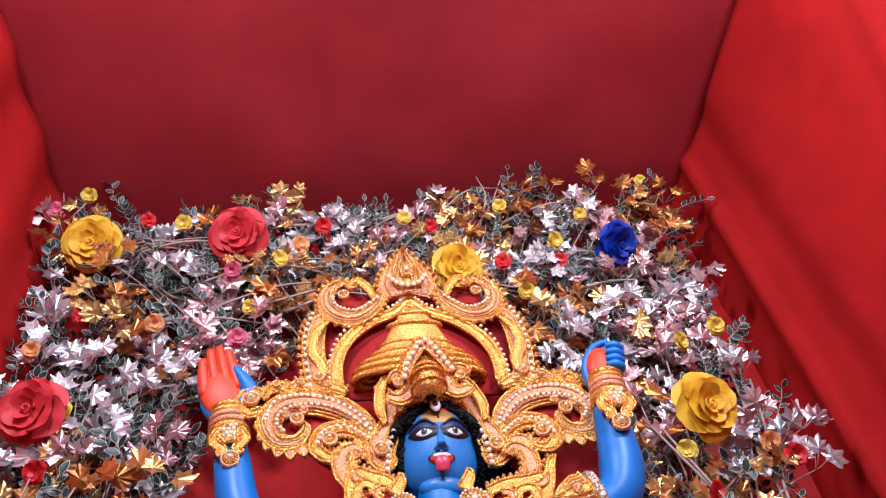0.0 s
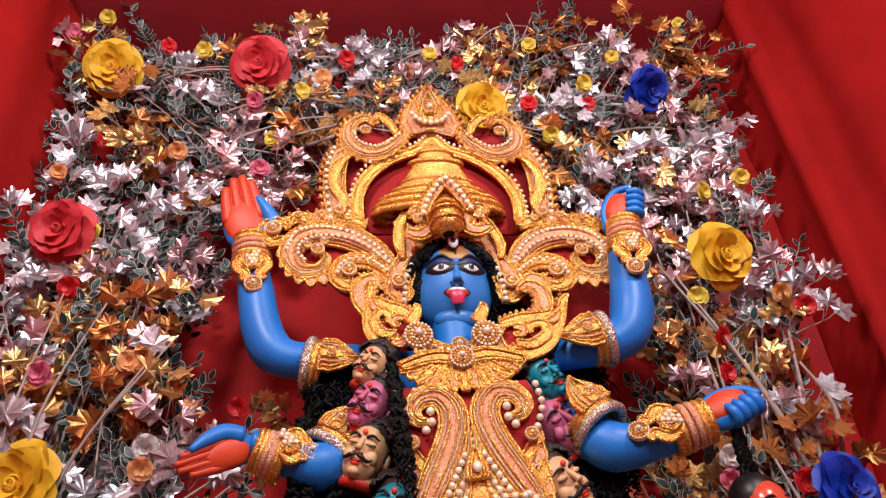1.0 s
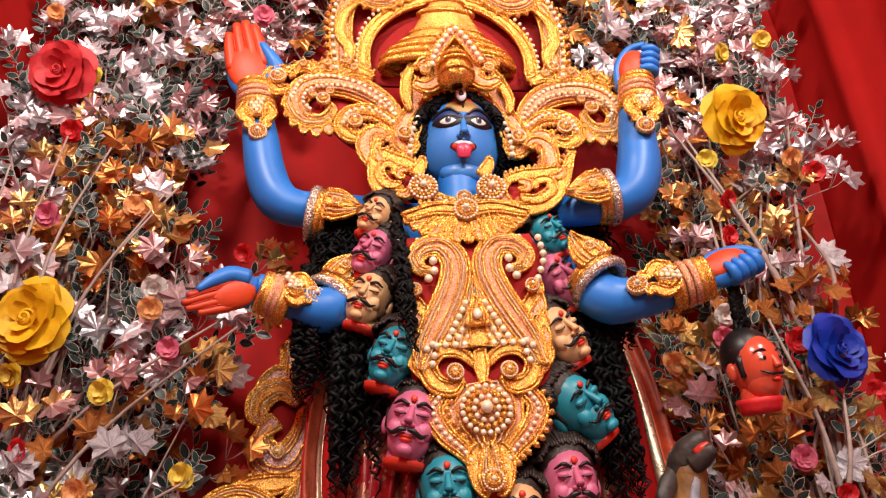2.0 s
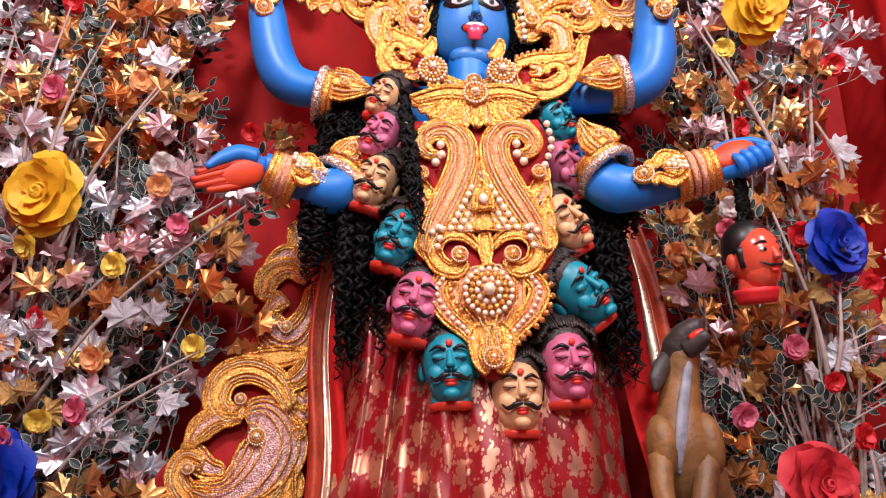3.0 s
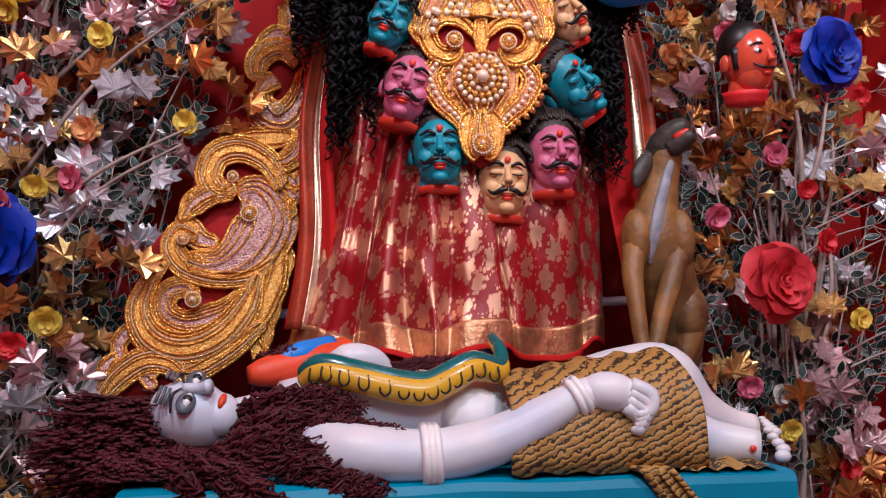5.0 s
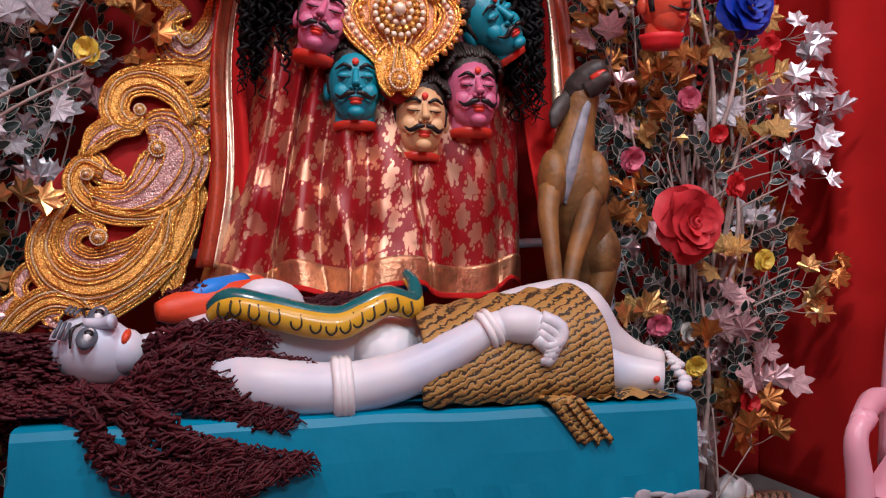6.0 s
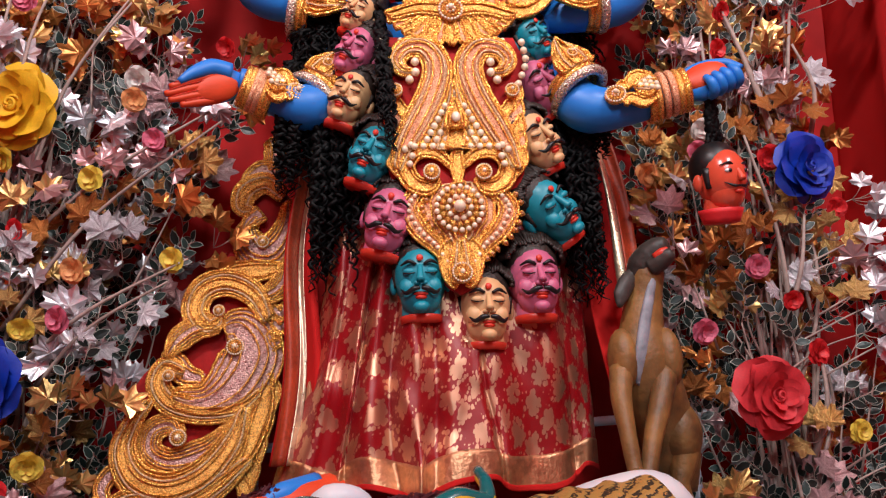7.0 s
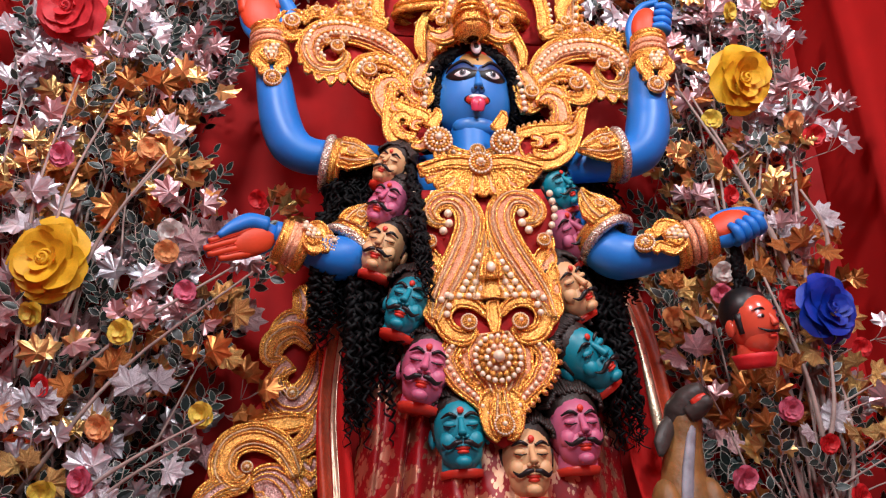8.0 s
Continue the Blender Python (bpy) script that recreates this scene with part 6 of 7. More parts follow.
part("tail", cloth_grid("tail", tail, 20, 24, TIGER), tiger)
part("flap", cloth_grid("flap", lambda s, t: V(0.12 + 0.20 * s, 1.46 + 0.10 * t, 0.342 + 0.02 * t * (1 - s) + 0.004 * math.sin(s * 30)), 24, 10, TIGER), tiger)


# ---------------------------------------------------------------- howling jackal statue
def make_jackal():
    g = Geo()
    # trunk up into the stretched neck
    g.tube([(0.356, 2.000, 0.502), (0.354, 2.000, 0.587), (0.332, 1.980, 0.680), (0.299, 1.950, 0.769), (0.280, 1.930, 0.850), (0.285, 1.930, 0.925), (0.299, 1.930, 1.001), (0.312, 1.920, 1.068), (0.322, 1.910, 1.104)], [0.053, 0.074, 0.080, 0.082, 0.078, 0.057, 0.047, 0.044, 0.033], FUR, 18, 6)
    g.ball((0.215, 1.900, 0.840), (0.038, 0.05, 0.080), FUR, None, 14, 9)
    g.ball((0.331, 1.900, 0.839), (0.038, 0.05, 0.080), FUR, None, 14, 9)
    g.tube([(0.205, 1.890, 0.814), (0.187, 1.860, 0.745), (0.184, 1.830, 0.658), (0.186, 1.810, 0.574), (0.184, 1.795, 0.557)], [0.032, 0.027, 0.021, 0.019, 0.022], FUR, 12, 5)
    g.ball((0.165, 1.780, 0.549), (0.009, 0.016, 0.010), FURD, None, 8, 6)
    g.ball((0.178, 1.780, 0.549), (0.009, 0.016, 0.010), FURD, None, 8, 6)
    g.ball((0.191, 1.780, 0.549), (0.009, 0.016, 0.010), FURD, None, 8, 6)
    g.tube([(0.320, 1.890, 0.808), (0.287, 1.860, 0.731), (0.246, 1.830, 0.644), (0.219, 1.810, 0.566), (0.210, 1.795, 0.551)], [0.032, 0.029, 0.023, 0.020, 0.022], FUR, 12, 5)
    g.ball((0.191, 1.780, 0.543), (0.009, 0.016, 0.010), FURD, None, 8, 6)
    g.ball((0.204, 1.780, 0.543), (0.009, 0.016, 0.010), FURD, None, 8, 6)
    g.ball((0.217, 1.780, 0.543), (0.009, 0.016, 0.010), FURD, None, 8, 6)
    # hind leg and foot
    g.ball((0.362, 1.960, 0.651), (0.060, 0.07, 0.085), FUR, None, 16, 10)
    g.tube([(0.373, 1.950, 0.640), (0.358, 1.940, 0.579), (0.340, 1.930, 0.527), (0.347, 1.920, 0.480)], [0.046, 0.036, 0.025, 0.022], FUR, 12, 5)
    g.tube([(0.341, 1.920, 0.475), (0.350, 1.890, 0.466), (0.353, 1.870, 0.461)], [0.021, 0.019, 0.012], FURD, 10, 3)
    # grey blaze down the throat
    g.tube([(0.317, 1.885, 1.075), (0.300, 1.885, 1.007), (0.277, 1.878, 0.938), (0.254, 1.862, 0.862), (0.244, 1.870, 0.812), (0.244, 1.885, 0.774)], [0.012, 0.013, 0.016, 0.017, 0.013, 0.006], FURG, 10, 5, (1, 0.5))
    # thrown-back head: skull, upper muzzle, open lower jaw, hanging ear
    g.tube([(0.284, 1.930, 1.057), (0.300, 1.920, 1.086), (0.321, 1.900, 1.112), (0.338, 1.880, 1.128), (0.351, 1.865, 1.133)], [0.030, 0.041, 0.039, 0.030, 0.018], FURD, 14, 5)
    g.tube([(0.313, 1.890, 1.076), (0.333, 1.870, 1.089), (0.350, 1.850, 1.102), (0.357, 1.845, 1.107)], [0.027, 0.026, 0.019, 0.010], FURD, 12, 4)
    g.tube([(0.317, 1.868, 1.097), (0.333, 1.855, 1.108), (0.347, 1.850, 1.116)], [0.013, 0.013, 0.007], LIPS, 8, 3)
    g.tube([(0.277, 1.920, 1.070), (0.247, 1.905, 1.038), (0.226, 1.895, 1.005), (0.216, 1.890, 0.974)], [0.018, 0.024, 0.022, 0.007], FURD, 10, 4, (1, 0.5))
    g.tube([(0.40, 2.06, 0.42), (0.43, 2.10, 0.37), (0.42, 2.12, 0.345)], [0.03, 0.03, 0.015], FURD, 8, 4)
    return solid("jackal_statue", g, "brown painted clay jackal that sits and howls upward", "statue")
make_jackal()

pipe = Geo()
pipe.tube([(-0.80, 2.2, 0.66), (0.55, 2.2, 0.70)], 0.014, PALE, 10, 2)
pipe.tube([(-0.75, 2.2, FLOOR_Z), (-0.75, 2.2, 0.665)], 0.014, PALE, 10, 2)
pipe.tube([(0.50, 2.2, FLOOR_Z), (0.50, 2.2, 0.70)], 0.014, PALE, 10, 2)
solid("support_rail", pipe, "pale grey pipe rail behind the idol", "rail")


# ---------------------------------------------------------------- plastic chair
def make_chair(o, size):
    top = thing("plastic_chair", "pale pink moulded plastic armchair", "chair", at=o)
    top.scale = (size, size, size)
    top.rotation_euler = (0, 0, radians(-48))
    g = Geo()
    g.add([V(x, y, 0.36 + 0.015 * (abs(x - 0.21) / 0.2) ** 2 + d) for d in (0, -0.012) for y in (0.0, 0.2, 0.4) for x in (0.0, 0.1, 0.21, 0.32, 0.42)],
          [(j * 5 + i, j * 5 + i + 1, j * 5 + i + 6, j * 5 + i + 5) for j in range(2) for i in range(4)] + [(15 + j * 5 + i, 20 + j * 5 + i, 21 + j * 5 + i, 16 + j * 5 + i) for j in range(2) for i in range(4)], PLASTIC)
    part("seat", g, top)
    for x in (0.0, 0.42):
        part("front_leg", Geo().tube([(x - 0.015, -0.02, 0.0), (x, 0.0, 0.34), (x - 0.004, 0.0, 0.47), (x + 0.01, 0.05, 0.505)], [0.022, 0.024, 0.020, 0.018], PLASTIC, 10, 5), top)
        part("armrest", Geo().tube([(x, 0.02, 0.498), (x, 0.20, 0.512), (x + 0.01, 0.37, 0.50)], [0.018, 0.024, 0.02], PLASTIC, 10, 5), top)
        part("back_leg", Geo().tube([(x, 0.46, 0.0), (x, 0.41, 0.33), (x, 0.40, 0.36)], 0.022, PLASTIC, 10, 4), top)
        part("back_post", Geo().tube([(x, 0.40, 0.35), (x + 0.01, 0.43, 0.55), (x + 0.03, 0.46, 0.70), (x + (0.08 if x == 0 else -0.06), 0.47, 0.735)], [0.022, 0.020, 0.020, 0.018], PLASTIC, 10, 5), top)
    for k in range(5):
        part("back_slat", Geo().tube([(0.08 + 0.06 * k, 0.41, 0.37), (0.08 + 0.06 * k, 0.44, 0.55), (0.09 + 0.06 * k, 0.47, 0.73)], 0.012, PLASTIC, 8, 3), top)
    part("top_rail", Geo().tube([(0.07, 0.47, 0.735), (0.21, 0.48, 0.75), (0.36, 0.47, 0.735)], 0.018, PLASTIC, 10, 4), top)


make_chair((0.45, 1.12, FLOOR_Z), 0.92)

bundle = thing("offering_bundle", "white paper bundle on folded gold cloth on the floor", "bundle", at=(0.90, 2.24, FLOOR_Z))
gb = Geo()
for k in range(9):
    a = 0.7 * k
    gb.ball((0.045 * math.cos(a), 0.035 * math.sin(a), 0.03 + 0.012 * math.sin(3 * a)), (0.045, 0.035, 0.03), WHITE, Euler((a, 0.4 * a, 0)).to_matrix(), 9, 6)
part("paper", gb, bundle, "crumpled white paper")
gb = Geo()
for k in range(7):
    gb.tube([(-0.02 + 0.03 * k, -0.08, 0.008), (0.03 + 0.025 * k, -0.05, 0.018), (0.06 + 0.02 * k, 0.02, 0.008)], 0.008, ZARIW, 6, 4)
part("gold_cloth", gb, bundle, "folded gold cloth")


# ---------------------------------------------------------------- artificial flowers
def maple(rng):
    """A broad lobed foil leaf, creased along its veins; unit size, stalk at the origin."""
    half = [(8, 0.86), (17, 0.66), (28, 0.70), (40, 0.92), (50, 0.76), (62, 0.56), (76, 0.62), (92, 0.70), (108, 0.50), (140, 0.30)]
    ring = [(-a, r) for a, r in reversed(half)] + [(0, 1.0)] + half
    verts = [V(0, 0, 0), V(0, 0.30, 0.05)]
    fold = rng.uniform(-0.25, 0.30)
    for a, r in ring:
        x, y = 0.80 * r * math.sin(math.radians(a)), 0.30 + 0.75 * r * math.cos(math.radians(a))
        crease = 0.05 if abs(a) in (0, 40, 92) else -0.03
        verts.append(V(x, y, crease * rng.uniform(0.3, 1.4) + fold * abs(x) - 0.22 * (x * x + (y - 0.3) ** 2) * rng.uniform(0.2, 1.3)))
    n = len(ring)
    return verts, [(1, 2 + i, 3 + i) for i in range(n - 1)] + [(0, 1, 1 + n), (0, 2, 1)]


def ovate(k, lift):
    """A pointed leaf, folded a little along the rib."""
    pts = [(0, 0), (0.20, 0.2), (0.27, 0.45), (0.19, 0.75), (0, 1.0), (-0.19, 0.75), (-0.27, 0.45), (-0.20, 0.2)]
    verts = [V(x * k, 0.5 + (y - 0.5) * (0.4 + 0.6 * k), 0.10 * abs(x) * k + lift - 0.10 * (y - 0.4) ** 2) for x, y in pts]
    mid = [V(0, 0.35, lift), V(0, 0.7, lift - 0.01)]
    return verts + mid, [(0, 1, 8), (1, 2, 8), (2, 3, 9, 8), (3, 4, 9), (4, 5, 9), (5, 6, 8, 9), (6, 7, 8), (7, 0, 8)]


LEAF_RNG = random.Random(5)
MAPLES = [maple(LEAF_RNG) for _ in range(7)]
RIM, CORE = ovate(1.0, 0.0), ovate(0.86, 0.022)


def leaf_pose(rng, p, size, out, spread=0.9):
    """A leaf at p whose blade points along out and faces roughly to the front."""
    d = Vector(out).normalized()
    face = Vector((rng.uniform(-spread, spread), -1, rng.uniform(-0.5, 0.9) * spread))
    face = (face - d * face.dot(d)).normalized()
    s = d.cross(face)
    m = Matrix((s, d, face)).transposed()
    return np.array(m) * size, V(*p)


# spaces that the bushes fill: outer and inner edge by height
LEFT_IN = [(-0.1, -1.25), (0.3, -1.22), (0.6, -1.17), (0.85, -1.06), (1.05, -1.0), (1.2, -0.93), (1.4, -0.93), (1.6, -0.84), (1.75, -0.98), (1.95, -1.02), (2.2, -1.0), (2.45, -0.98), (2.6, -0.92), (2.75, -0.80), (2.9, -0.6)]
RIGHT_IN = [(-0.1, 0.66), (0.2, 0.56), (0.5, 0.45), (0.9, 0.42), (1.2, 0.42), (1.5, 0.42), (1.8, 0.50), (2.1, 0.50), (2.4, 0.52), (2.6, 0.45), (2.75, 0.30), (2.9, 0.16)]
RIGHT_OUT = [(-0.1, 0.80), (0.1, 0.88), (0.3, 0.95), (0.55, 1.08), (0.7, 1.06), (0.9, 0.98), (1.1, 1.06), (1.25, 1.0), (1.45, 0.97), (1.6, 1.0), (2.0, 1.10), (2.3, 1.04), (2.6, 1.10), (3.0, 1.12), (3.4, 1.2), (3.7, 1.22)]


def on(table, z):
    return float(np.interp(z, [a for a, b in table], [b for a, b in table]))


def depth_at(x, z):
    y = 2.28 - 0.0 * z
    if z < 2.9:
        y -= 0.10 * min(1, (2.9 - z) / 0.8)
    return y


def kind_at(rng, x, z):
    """Which leaf a cluster bears; sprays of a kind hang together."""
    a = noise.noise((x * 2.6, z * 2.6, 3.7)) + 0.55 * noise.noise((x * 7, z * 7, 1.1)) + rng.uniform(-0.12, 0.12)
    b = noise.noise((x * 3.1, z * 3.1, 9.2)) + rng.uniform(-0.25, 0.25)
    if rng.random() < 0.46:
        return "dark"
    if a > 0.10:
        return "silver" if b > -0.12 else "rose"
    if a > -0.16:
        return "gold" if b > 0.05 else "rose" if b > -0.12 else "bronze"
    return "bronze" if b > 0.0 else "gold"


FOIL = {"silver": FSILV, "rose": FROSE, "gold": FGOLD, "bronze": FBRON}


LEAF_MESHES = {}


def leaf_mesh(kind, k):
    if (kind, k) not in LEAF_MESHES:
        LEAF_MESHES[kind, k] = Geo().add(MAPLES[k][0], MAPLES[k][1], FOIL[kind]).mesh("leaf", False)
    return LEAF_MESHES[kind, k]


class Bush:
    """Collects the leaves and twigs of one artificial bush."""

    def __init__(self, near):
        self.near = near
        self.leaves = {k: Geo() for k in ("silver", "rose", "gold", "bronze", "dark")}
        self.twigs = Geo()
        self.single, self.stems = [], []

    def cluster(self, rng, x, y, z, kind, way):
        p = V(x, y, z)
        w = V(*way)
        w = w / np.linalg.norm(w)
        side = np.cross(w, V(0, 1, 0))
        side = side / (np.linalg.norm(side) + 1e-6)
        if kind == "dark":
            n, ln = rng.randint(6, 10), rng.uniform(0.10, 0.19)
            tip = p + w * ln + V(0, rng.uniform(-0.05, 0.02), 0)
            mid = (p + tip) / 2 + side * rng.uniform(-0.02, 0.02)
            self.twigs.tube([p, mid, tip], [0.0018, 0.0015, 0.001], BARK, 4, 3)
            for k in range(n):
                t = (k + 1) / n
                c = p * (1 - t) ** 2 + mid * 2 * t * (1 - t) + tip * t * t
                s = 1 if k % 2 else -1
                d = w * 0.7 + side * s * (0.9 if k < n - 1 else 0.1) + V(0, rng.uniform(-0.6, 0.1), rng.uniform(-0.2, 0.2))
                m, o = leaf_pose(rng, c, rng.uniform(0.036, 0.052), d, 0.7)
                g = self.leaves["dark"]
                g.add([o + m @ q for q in RIM[0]], RIM[1], LEAFW)
                g.add([o + m @ q for q in CORE[0]], CORE[1], LEAFD)
        else:
            n = rng.randint(3, 5)
            for k in range(n):
                a = rng.uniform(-1.3, 1.3)
                d = w * math.cos(a) + side * math.sin(a) + V(0, rng.uniform(-0.5, 0.1), -0.15)
                c = p + d * rng.uniform(0.02, 0.06) + V(0, -rng.uniform(0, 0.05), 0)
                self.twigs.tube([p, (p + c) / 2 + V(0, 0, -0.004), c], 0.0012, BARK, 4, 2)
                vs, fs = MAPLES[rng.randrange(7)]
                m, o = leaf_pose(rng, c, rng.uniform(0.054, 0.088), d)
                if len(self.single) < 300 and z < self.near:
                    self.single.append((kind, [id(q[0]) for q in MAPLES].index(id(vs)), m, o))
                else:
                    self.leaves[kind].add([o + m @ q for q in vs], fs, FOIL[kind])

    def stem(self, rng, pts, r):
        pts = [V(*q) + V(rng.uniform(-0.015, 0.015), rng.uniform(-0.02, 0.02), rng.uniform(-0.01, 0.01)) * (0 < i < len(pts) - 1) for i, q in enumerate(pts)]
        self.stems.append(Geo().tube(pts, [r * (1 - 0.6 * i / (len(pts) - 1)) for i in range(len(pts))], BARK, 6, 5))

    def finish(self, top):
        tw = part("twig_tangle", self.twigs, top, "thin pale wired twigs")
        tw["kind"] = "stuff"
        for g in self.stems:
            part("branch", g, top)
        for kind, k, m, o in self.single:
            ob = part("leaf", leaf_mesh(kind, k), top)
            mm = Matrix([[float(a) for a in row] for row in m]).to_4x4()
            mm.translation = Vector([float(a) for a in o])
            ob.matrix_basis = mm
        for kind, g in self.leaves.items():
            if g.v:
                ob = part("leaves", g, top, {"dark": "dark leaves with white rims"}.get(kind, kind + " foil maple leaves"), shade=False)
                ob["kind"] = "stuff"


def fill(bush, rng, n, xlo, xhi, zlo, zhi, root, fan):
    """Clusters spread through a space, each fed by a twig from below."""
    for k in range(n):
        z = rng.uniform(zlo, zhi)
        a, b = xlo(z), xhi(z)
        x = rng.uniform(a, b)
        y = depth_at(x, z) + rng.uniform(-0.13, 0.13)
        way = (x - root[0], 0.0, (z - root[1]) * fan + rng.uniform(0.1, 0.5))
        way = V(*way) / np.linalg.norm(way) + V(rng.uniform(-0.8, 0.8), 0, rng.uniform(-0.7, 0.7))
        bush.cluster(rng, x, y, z, kind_at(rng, x, z), way)
        if k % 2:
            bush.cluster(rng, x + rng.uniform(-0.05, 0.05), min(2.42, y + 0.10), z + rng.uniform(-0.05, 0.05), "dark", way)
        if k % 4 == 0:
            q = V(x, y, z)
            d = V(x - root[0], 0.0, z - root[1])
            d = d / (np.linalg.norm(d) + 1e-6)
            s = q - d * rng.uniform(0.15, 0.4) + V(rng.uniform(-0.04, 0.04), 0.05, rng.uniform(-0.04, 0.04))
            bush.twigs.tube([s, (s + q) / 2 + V(rng.uniform(-0.02, 0.02), 0, 0), q], [0.004, 0.003, 0.002], BARK, 5, 3)


rng = random.Random(33)
left_top = thing("flower_bush", "tall artificial bush of foil leaves and dark rimmed leaves", "artificial plant", "arch of flowers", at=(0, 0, 0))
bl = Bush(1.7)
fill(bl, rng, 520, lambda z: -1.60, lambda z: on(LEFT_IN, z), FLOOR_Z + 0.05, 2.95, (-1.45, 0.2), 1.0)
for k in range(22):
    x = rng.uniform(-1.5, -1.3)
    e = rng.uniform(1.3, 2.8)
    bl.stem(rng, [(x, 2.3, FLOOR_Z), (x + rng.uniform(-0.08, 0.1), 2.24, e * 0.35), (x + rng.uniform(-0.1, 0.2), 2.2, e * 0.7), (min(on(LEFT_IN, e), x + rng.uniform(-0.2, 0.45)), 2.2, e)], rng.uniform(0.006, 0.012))
for (x0, z0, x1, z1) in ((-1.40, 1.30, -1.0, 2.02), (-1.38, 1.30, -1.05, 1.98), (-1.42, 1.35, -1.2, 2.2), (-1.45, 1.3, -1.35, 2.2), (-1.4, 1.2, -0.82, 1.60), (-1.35, 0.9, -0.9, 1.16), (-1.3, 0.85, -0.95, 1.1), (-1.4, 1.0, -0.82, 1.55), (-1.5, 1.35, -1.5, 2.1)):
    bl.stem(rng, [(x0, 2.12, z0), ((x0 + x1) / 2 - 0.03, 2.04, (z0 + z1) / 2 + 0.01), (x1, 2.02, z1)], 0.007)
for x, y, z, kind in ((-0.80, 2.2, 1.80, "gold"), (-0.77, 2.2, 1.82, "gold"), (-0.88, 2.12, 1.66, "rose"), (-0.93, 2.1, 1.64, "silver"), (-0.84, 2.1, 1.56, "dark"), (-0.90, 2.1, 1.50, "dark"), (-0.82, 2.1, 1.60, "bronze"), (-0.86, 2.15, 1.22, "bronze"), (-0.90, 2.15, 1.18, "bronze"), (-0.98, 2.1, 1.30, "bronze"), (-0.93, 2.1, 1.36, "bronze")):
    bl.cluster(rng, x, y, z, kind, (0.8, 0, 0.4))
bl.finish(left_top)

top_bush = thing("flower_bush", "hanging band of artificial foil leaves below the canopy", "artificial plant", "arch of flowers", at=(0, 0, -0.08))
bt = Bush(3.4)
fill(bt, rng, 540, lambda z: -1.60, lambda z: on(RIGHT_OUT, z), 3.06, 3.68, (-0.2, 2.2), 1.0)
fill(bt, rng, 12, lambda z: -0.92, lambda z: -0.70, 2.80, 3.0, (-0.6, 3.4), 1.0)
fill(bt, rng, 60, lambda z: 0.28, lambda z: 1.0, 2.70, 2.95, (0.6, 3.2), 1.0)
fill(bt, rng, 26, lambda z: -1.6, lambda z: 1.15, 3.66, 3.80, (-0.2, 2.2), 1.0)
for k in range(34):
    x = rng.uniform(-1.55, 0.8)
    z = rng.uniform(3.05, 3.62)
    ln = min(rng.uniform(0.3, 0.8), 1.05 - x)
    a = rng.choice((-0.25, 0.05, 0.1, 0.2, 0.9))
    bt.stem(rng, [(x, 2.24, z), (x + ln * 0.5 * math.cos(a), 2.17, z + ln * 0.5 * math.sin(a) * 0.6 + 0.02), (x + ln * math.cos(a), 2.2, min(3.8, z + ln * math.sin(a) * 0.6))], rng.uniform(0.005, 0.009))
for (x0, z0, x1, z1) in ((-1.6, 3.6, -1.58, 3.84), (0.24, 3.5, 0.42, 3.80), (0.26, 3.5, 0.30, 3.82), (-1.6, 3.65, -1.45, 3.80)):
    bt.stem(rng, [(x0, 2.2, z0), ((x0 + x1) / 2 + 0.02, 2.16, (z0 + z1) / 2), (x1, 2.14, z1)], 0.006)
bt.finish(top_bush)

right_top = thing("flower_bush", "tall artificial bush of foil maple leaves and roses", "artificial plant", "arch of flowers", at=(0, 0, 0))
br = Bush(1.7)
fill(br, rng, 430, lambda z: on(RIGHT_IN, z), lambda z: on(RIGHT_OUT, z), 0.05, 2.95, (0.78, 0.0), 1.0)
for k in range(20):
    x = rng.uniform(0.70, 0.84)
    e = rng.uniform(0.9, 2.7)
    br.stem(rng, [(x, 2.2, FLOOR_Z), (x + rng.uniform(-0.04, 0.05), 2.15, e * 0.35), (x + rng.uniform(-0.12, 0.14), 2.1, e * 0.7), (x + rng.uniform(-0.25, 0.25), 2.12, e)], rng.uniform(0.006, 0.011))
for (x0, z0, x1, z1) in ((0.88, 1.3, 0.55, 2.2), (0.86, 1.35, 0.6, 2.15), (0.80, 0.9, 0.70, 1.5), (0.76, 0.9, 0.85, 1.25), (0.80, 0.55, 0.83, 0.85), (0.74, 0.05, 0.70, 0.6), (0.95, 1.5, 0.90, 1.8)):
    br.stem(rng, [(x0, 2.1, z0), ((x0 + x1) / 2 + 0.02, 2.04, (z0 + z1) / 2), (x1, 2.03, z1)], 0.010)
for x, z, kind in ((1.00, 1.12, "silver"), (1.06, 1.20, "silver"), (1.08, 1.05, "silver"), (1.02, 0.98, "silver"), (1.08, 0.88, "silver"), (0.98, 0.90, "silver"), (1.02, 1.30, "silver"), (1.10, 0.62, "bronze"), (1.04, 0.55, "gold"), (1.0, 0.48, "gold"), (0.98, 2.05, "silver"), (1.08, 2.1, "rose"), (1.05, 1.95, "silver")):
    br.cluster(rng, x, 2.05, z, kind, (1, 0, 0.2))
    br.stem(rng, [(x - 0.22, 2.1, z - 0.10), (x - 0.1, 2.07, z - 0.03), (x, 2.05, z)], 0.004)
br.finish(right_top)


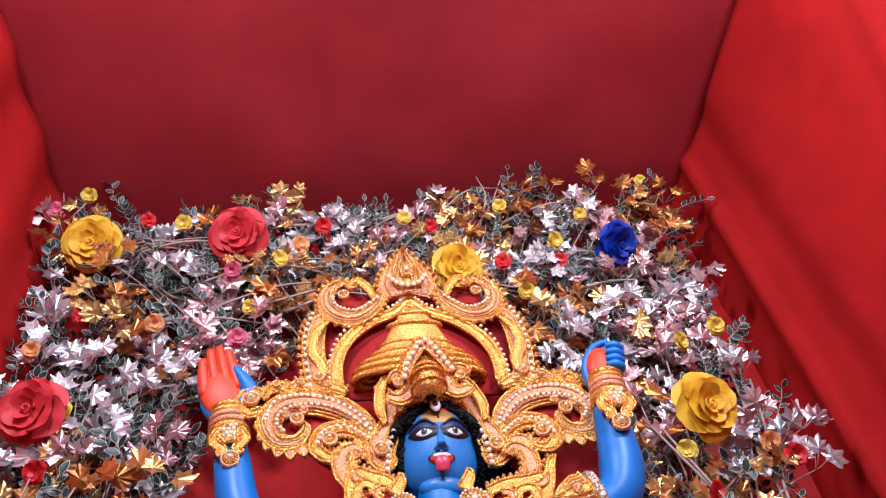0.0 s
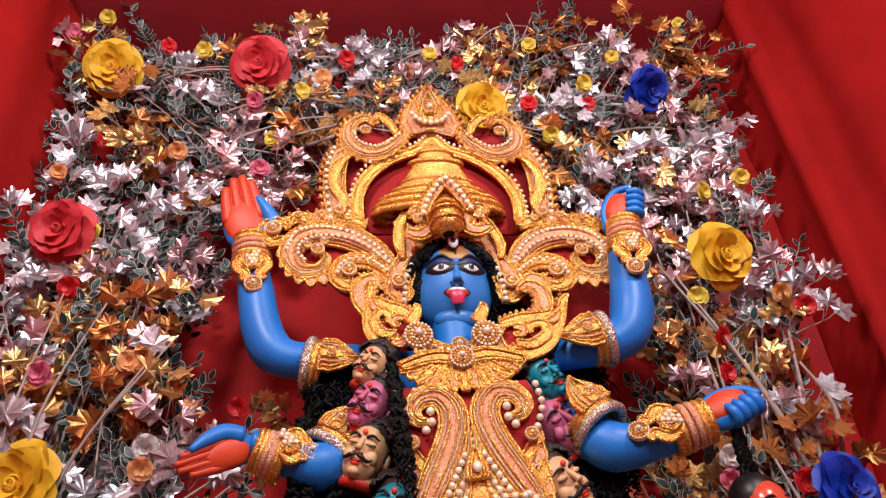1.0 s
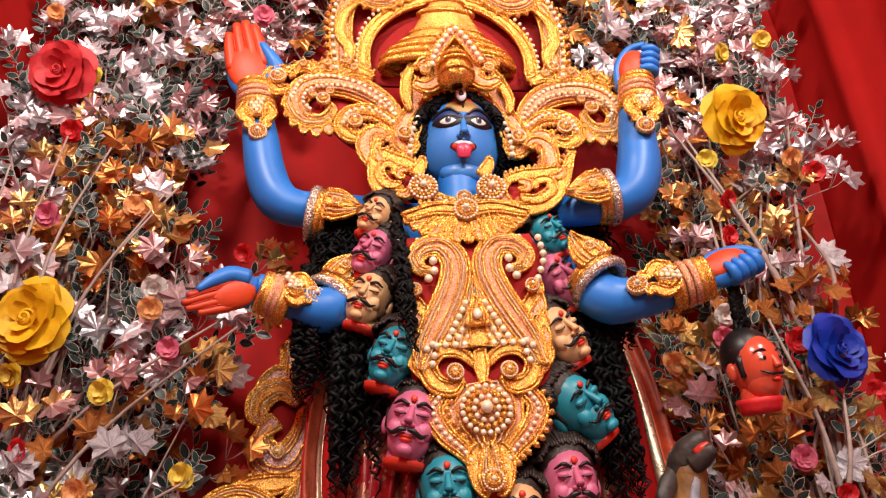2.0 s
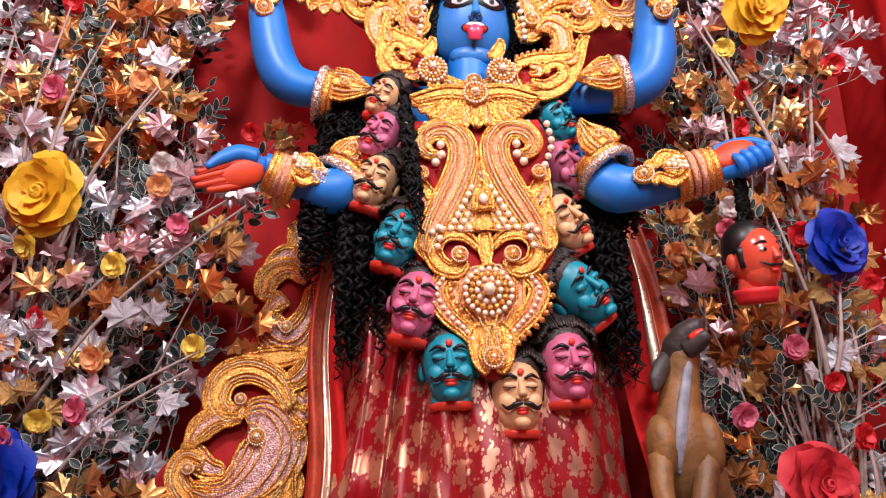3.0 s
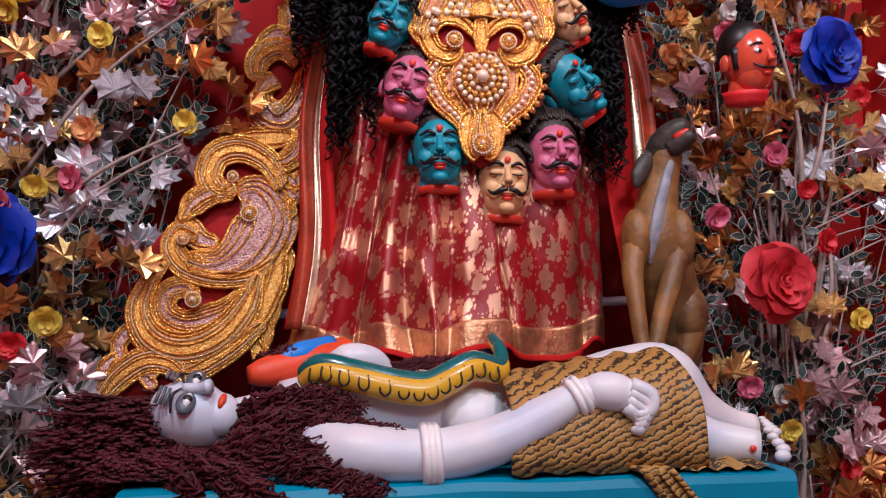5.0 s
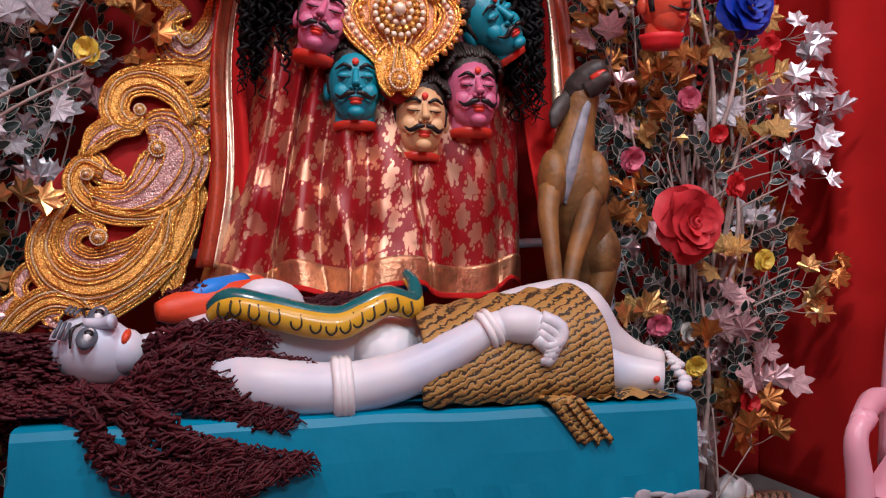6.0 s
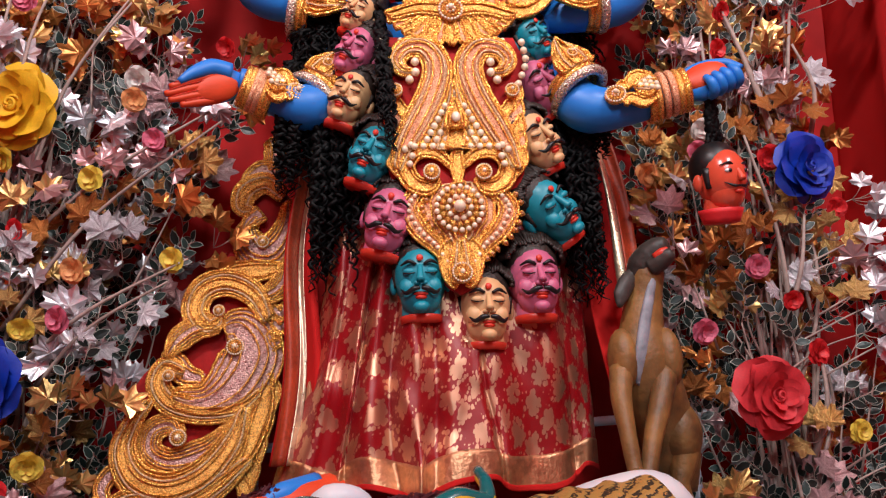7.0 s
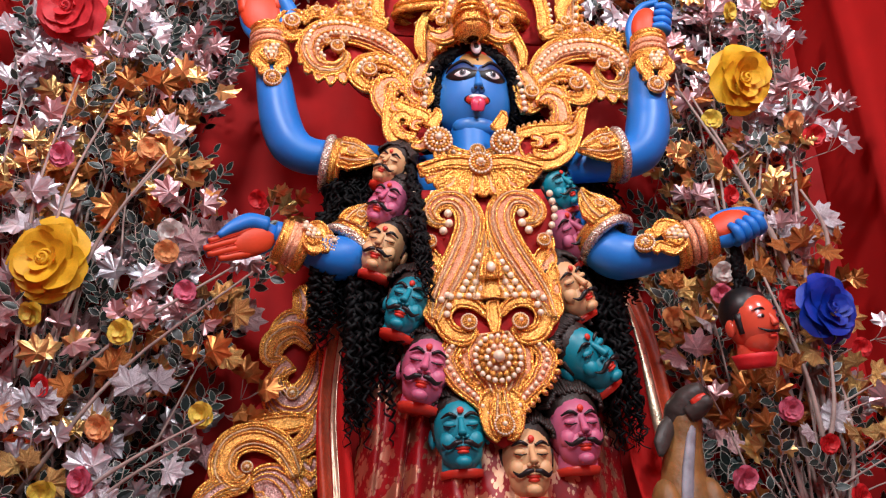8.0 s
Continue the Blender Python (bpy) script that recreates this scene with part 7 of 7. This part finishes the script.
# large paper roses
def petal_mesh(name, mat, cup, curl):
    g = Geo()
    nu, nv = 6, 6
    verts = []
    for j in range(nv + 1):
        t = j / nv
        w = 0.62 * math.sin(math.pi * min(1.0, 0.12 + 0.72 * t)) ** 0.7
        for i in range(nu + 1):
            s = 2 * i / nu - 1
            x = s * w
            y = t * (1 - 0.10 * s * s * t)
            z = cup * (t ** 1.5) + 0.16 * s * s * w - curl * max(0, t - 0.7) ** 1.5 * 4 + 0.03 * math.sin(5 * s + 3 * t)
            verts.append(V(x, y, z))
    n = len(verts)
    w1 = nu + 1
    faces = [(j * w1 + i, j * w1 + i + 1, (j + 1) * w1 + i + 1, (j + 1) * w1 + i) for j in range(nv) for i in range(nu)]
    g.add(verts, faces, mat)
    return g.mesh(name)


def paper_rose(mat, word, x, y, z, size, rx=0, rz=0):
    top = thing("paper_rose", "large " + word + " paper rose with curled petals", "paper flower", "paper roses", at=(x, y, z))
    top.rotation_euler = (radians(90 - rx), 0, radians(rz))
    rows = [(6, 1.0, 0.18, 0.30, 0.0, -0.10), (5, 0.80, 0.42, 0.22, 0.4, 0.02), (4, 0.56, 0.62, 0.14, 0.2, 0.10), (3, 0.34, 0.85, 0.05, 0.6, 0.16)]
    rr = random.Random(int(x * 100) + int(z * 77))
    for k, (n, r, cup, curl, off, lift) in enumerate(rows):
        me = petal_mesh("petal", mat, cup, curl)
        for j in range(n):
            ob = part("petal", me, top)
            a = 2 * math.pi * j / n + off + rr.uniform(-0.15, 0.15)
            s = size * r * 0.5 * rr.uniform(0.92, 1.08)
            ob.matrix_basis = Matrix.Translation((0, 0, size * lift * 0.5)) @ Euler((rr.uniform(-0.12, 0.12), 0, a)).to_matrix().to_4x4() @ Matrix.Scale(s, 4)
    g = Geo()
    g.tube([(0.10 * size * (1 - k / 18) * math.cos(k * 0.8), 0.10 * size * (1 - k / 18) * math.sin(k * 0.8), size * (0.10 + 0.006 * k)) for k in range(15)], size * 0.018, mat, 5, 2, )
    part("heart", g, top)


for spec in ((PAPY, "yellow", -1.398, 2.130, 3.388, 0.25, -35, 0), (PAPR, "crimson", -0.805, 2.100, 3.364, 0.25, -35, -10), (PAPY, "yellow", 0.078, 2.070, 3.033, 0.22, -30, 5), (PAPB, "royal blue", 0.810, 2.100, 3.144, 0.21, -50, 20),
             (PAPY, "yellow", 0.760, 1.985, 2.19, 0.235, -20, 10), (PAPR, "crimson", -1.40, 2.02, 2.45, 0.235, -20, -12), (PAPY, "yellow", -1.375, 2.05, 1.61, 0.25, -8, -10), (PAPB, "royal blue", 0.855, 2.00, 1.385, 0.215, -5, 10),
             (PAPR, "crimson", 0.635, 1.96, 0.735, 0.225, -5, 8), (PAPB, "royal blue", -1.41, 2.05, 0.85, 0.24, -5, -10)):
    paper_rose(*spec)


# small cloth roses
def bud_set(mat):
    return [(n, r, petal_mesh("petal", mat, cup, 0.2)) for n, r, cup in ((6, 1.0, 0.35), (5, 0.75, 0.6), (3, 0.45, 0.9))]


BUDS = {"r": ("red", bud_set(ROSER)), "p": ("pink", bud_set(ROSEP)), "y": ("pale yellow", bud_set(ROSEY)), "o": ("peach", bud_set(ROSEO)), "w": ("white", bud_set(ROSEW))}
SMALL = {
    "p": [(-1.58, 3.62), (-0.82, 3.17), (-0.79, 2.78), (-1.37, 1.93), (-1.0, 1.5), (0.55, 1.45), (-1.22, 1.01), (-1.39, 0.95), (0.68, 1.1), (0.5, 0.92), (0.57, 0.45)],
    "y": [(-1.04, 3.49), (-0.09, 3.44), (0.55, 3.23), (0.36, 3.49), (0.72, 3.4), (1.1, 3.63), (0.35, 2.93), (-0.64, 3.22), (-0.75, 2.95), (-1.46, 3.72), (-1.33, 2.48), (1.03, 2.63), (0.85, 2.56), (0.65, 2.06), (-1.16, 1.39), (-1.39, 1.45), (-0.94, 1.16), (-1.31, 0.99), (0.91, 0.63), (0.68, 0.33), (-1.27, 0.65)],
    "r": [(-0.45, 3.42), (0.02, 3.37), (0.54, 3.1), (0.29, 3.11), (-1.36, 2.97), (-1.19, 3.52), (-1.35, 2.24), (1.0, 2.0), (-0.81, 1.78), (0.68, 1.91), (0.65, 1.78), (-1.34, 1.25), (0.77, 1.43), (0.77, 1.0), (0.82, 0.85), (0.85, 0.22), (-1.35, 0.59), (0.95, 1.27)],
    "o": [(0.94, 2.06), (-1.13, 1.95), (0.38, 1.38), (-1.41, 1.18), (-1.19, 1.14), (-1.06, 1.62), (-0.55, 3.3), (-0.2, 3.33), (0.9, 3.1), (0.75, 2.85), (-1.1, 2.9), (-1.5, 2.8)],
    "w": [(-1.05, 1.68), (0.66, 0.43), (0.57, 1.52)],
}
brng = random.Random(17)
for key, spots in SMALL.items():
    word, rows = BUDS[key]
    for x, z in spots:
        top = thing("small_rose", "small " + word + " cloth rose among the foil leaves", "cloth flower", "small cloth roses")
        y = depth_at(x, z) - 0.15
        top.matrix_basis = pose(x, y, z, 90 + brng.uniform(0, 20) + 8 * z, 0, brng.uniform(-25, 25))
        size = brng.uniform(0.062, 0.08)
        for k, (n, r, me) in enumerate(rows):
            for j in range(n):
                ob = part("petal", me, top)
                ob.matrix_basis = Matrix.Translation((0, 0, 0.06 * k * size)) @ Euler((brng.uniform(-0.2, 0.2), 0, 2 * math.pi * j / n + k)).to_matrix().to_4x4() @ Matrix.Scale(r * 0.5 * size, 4)
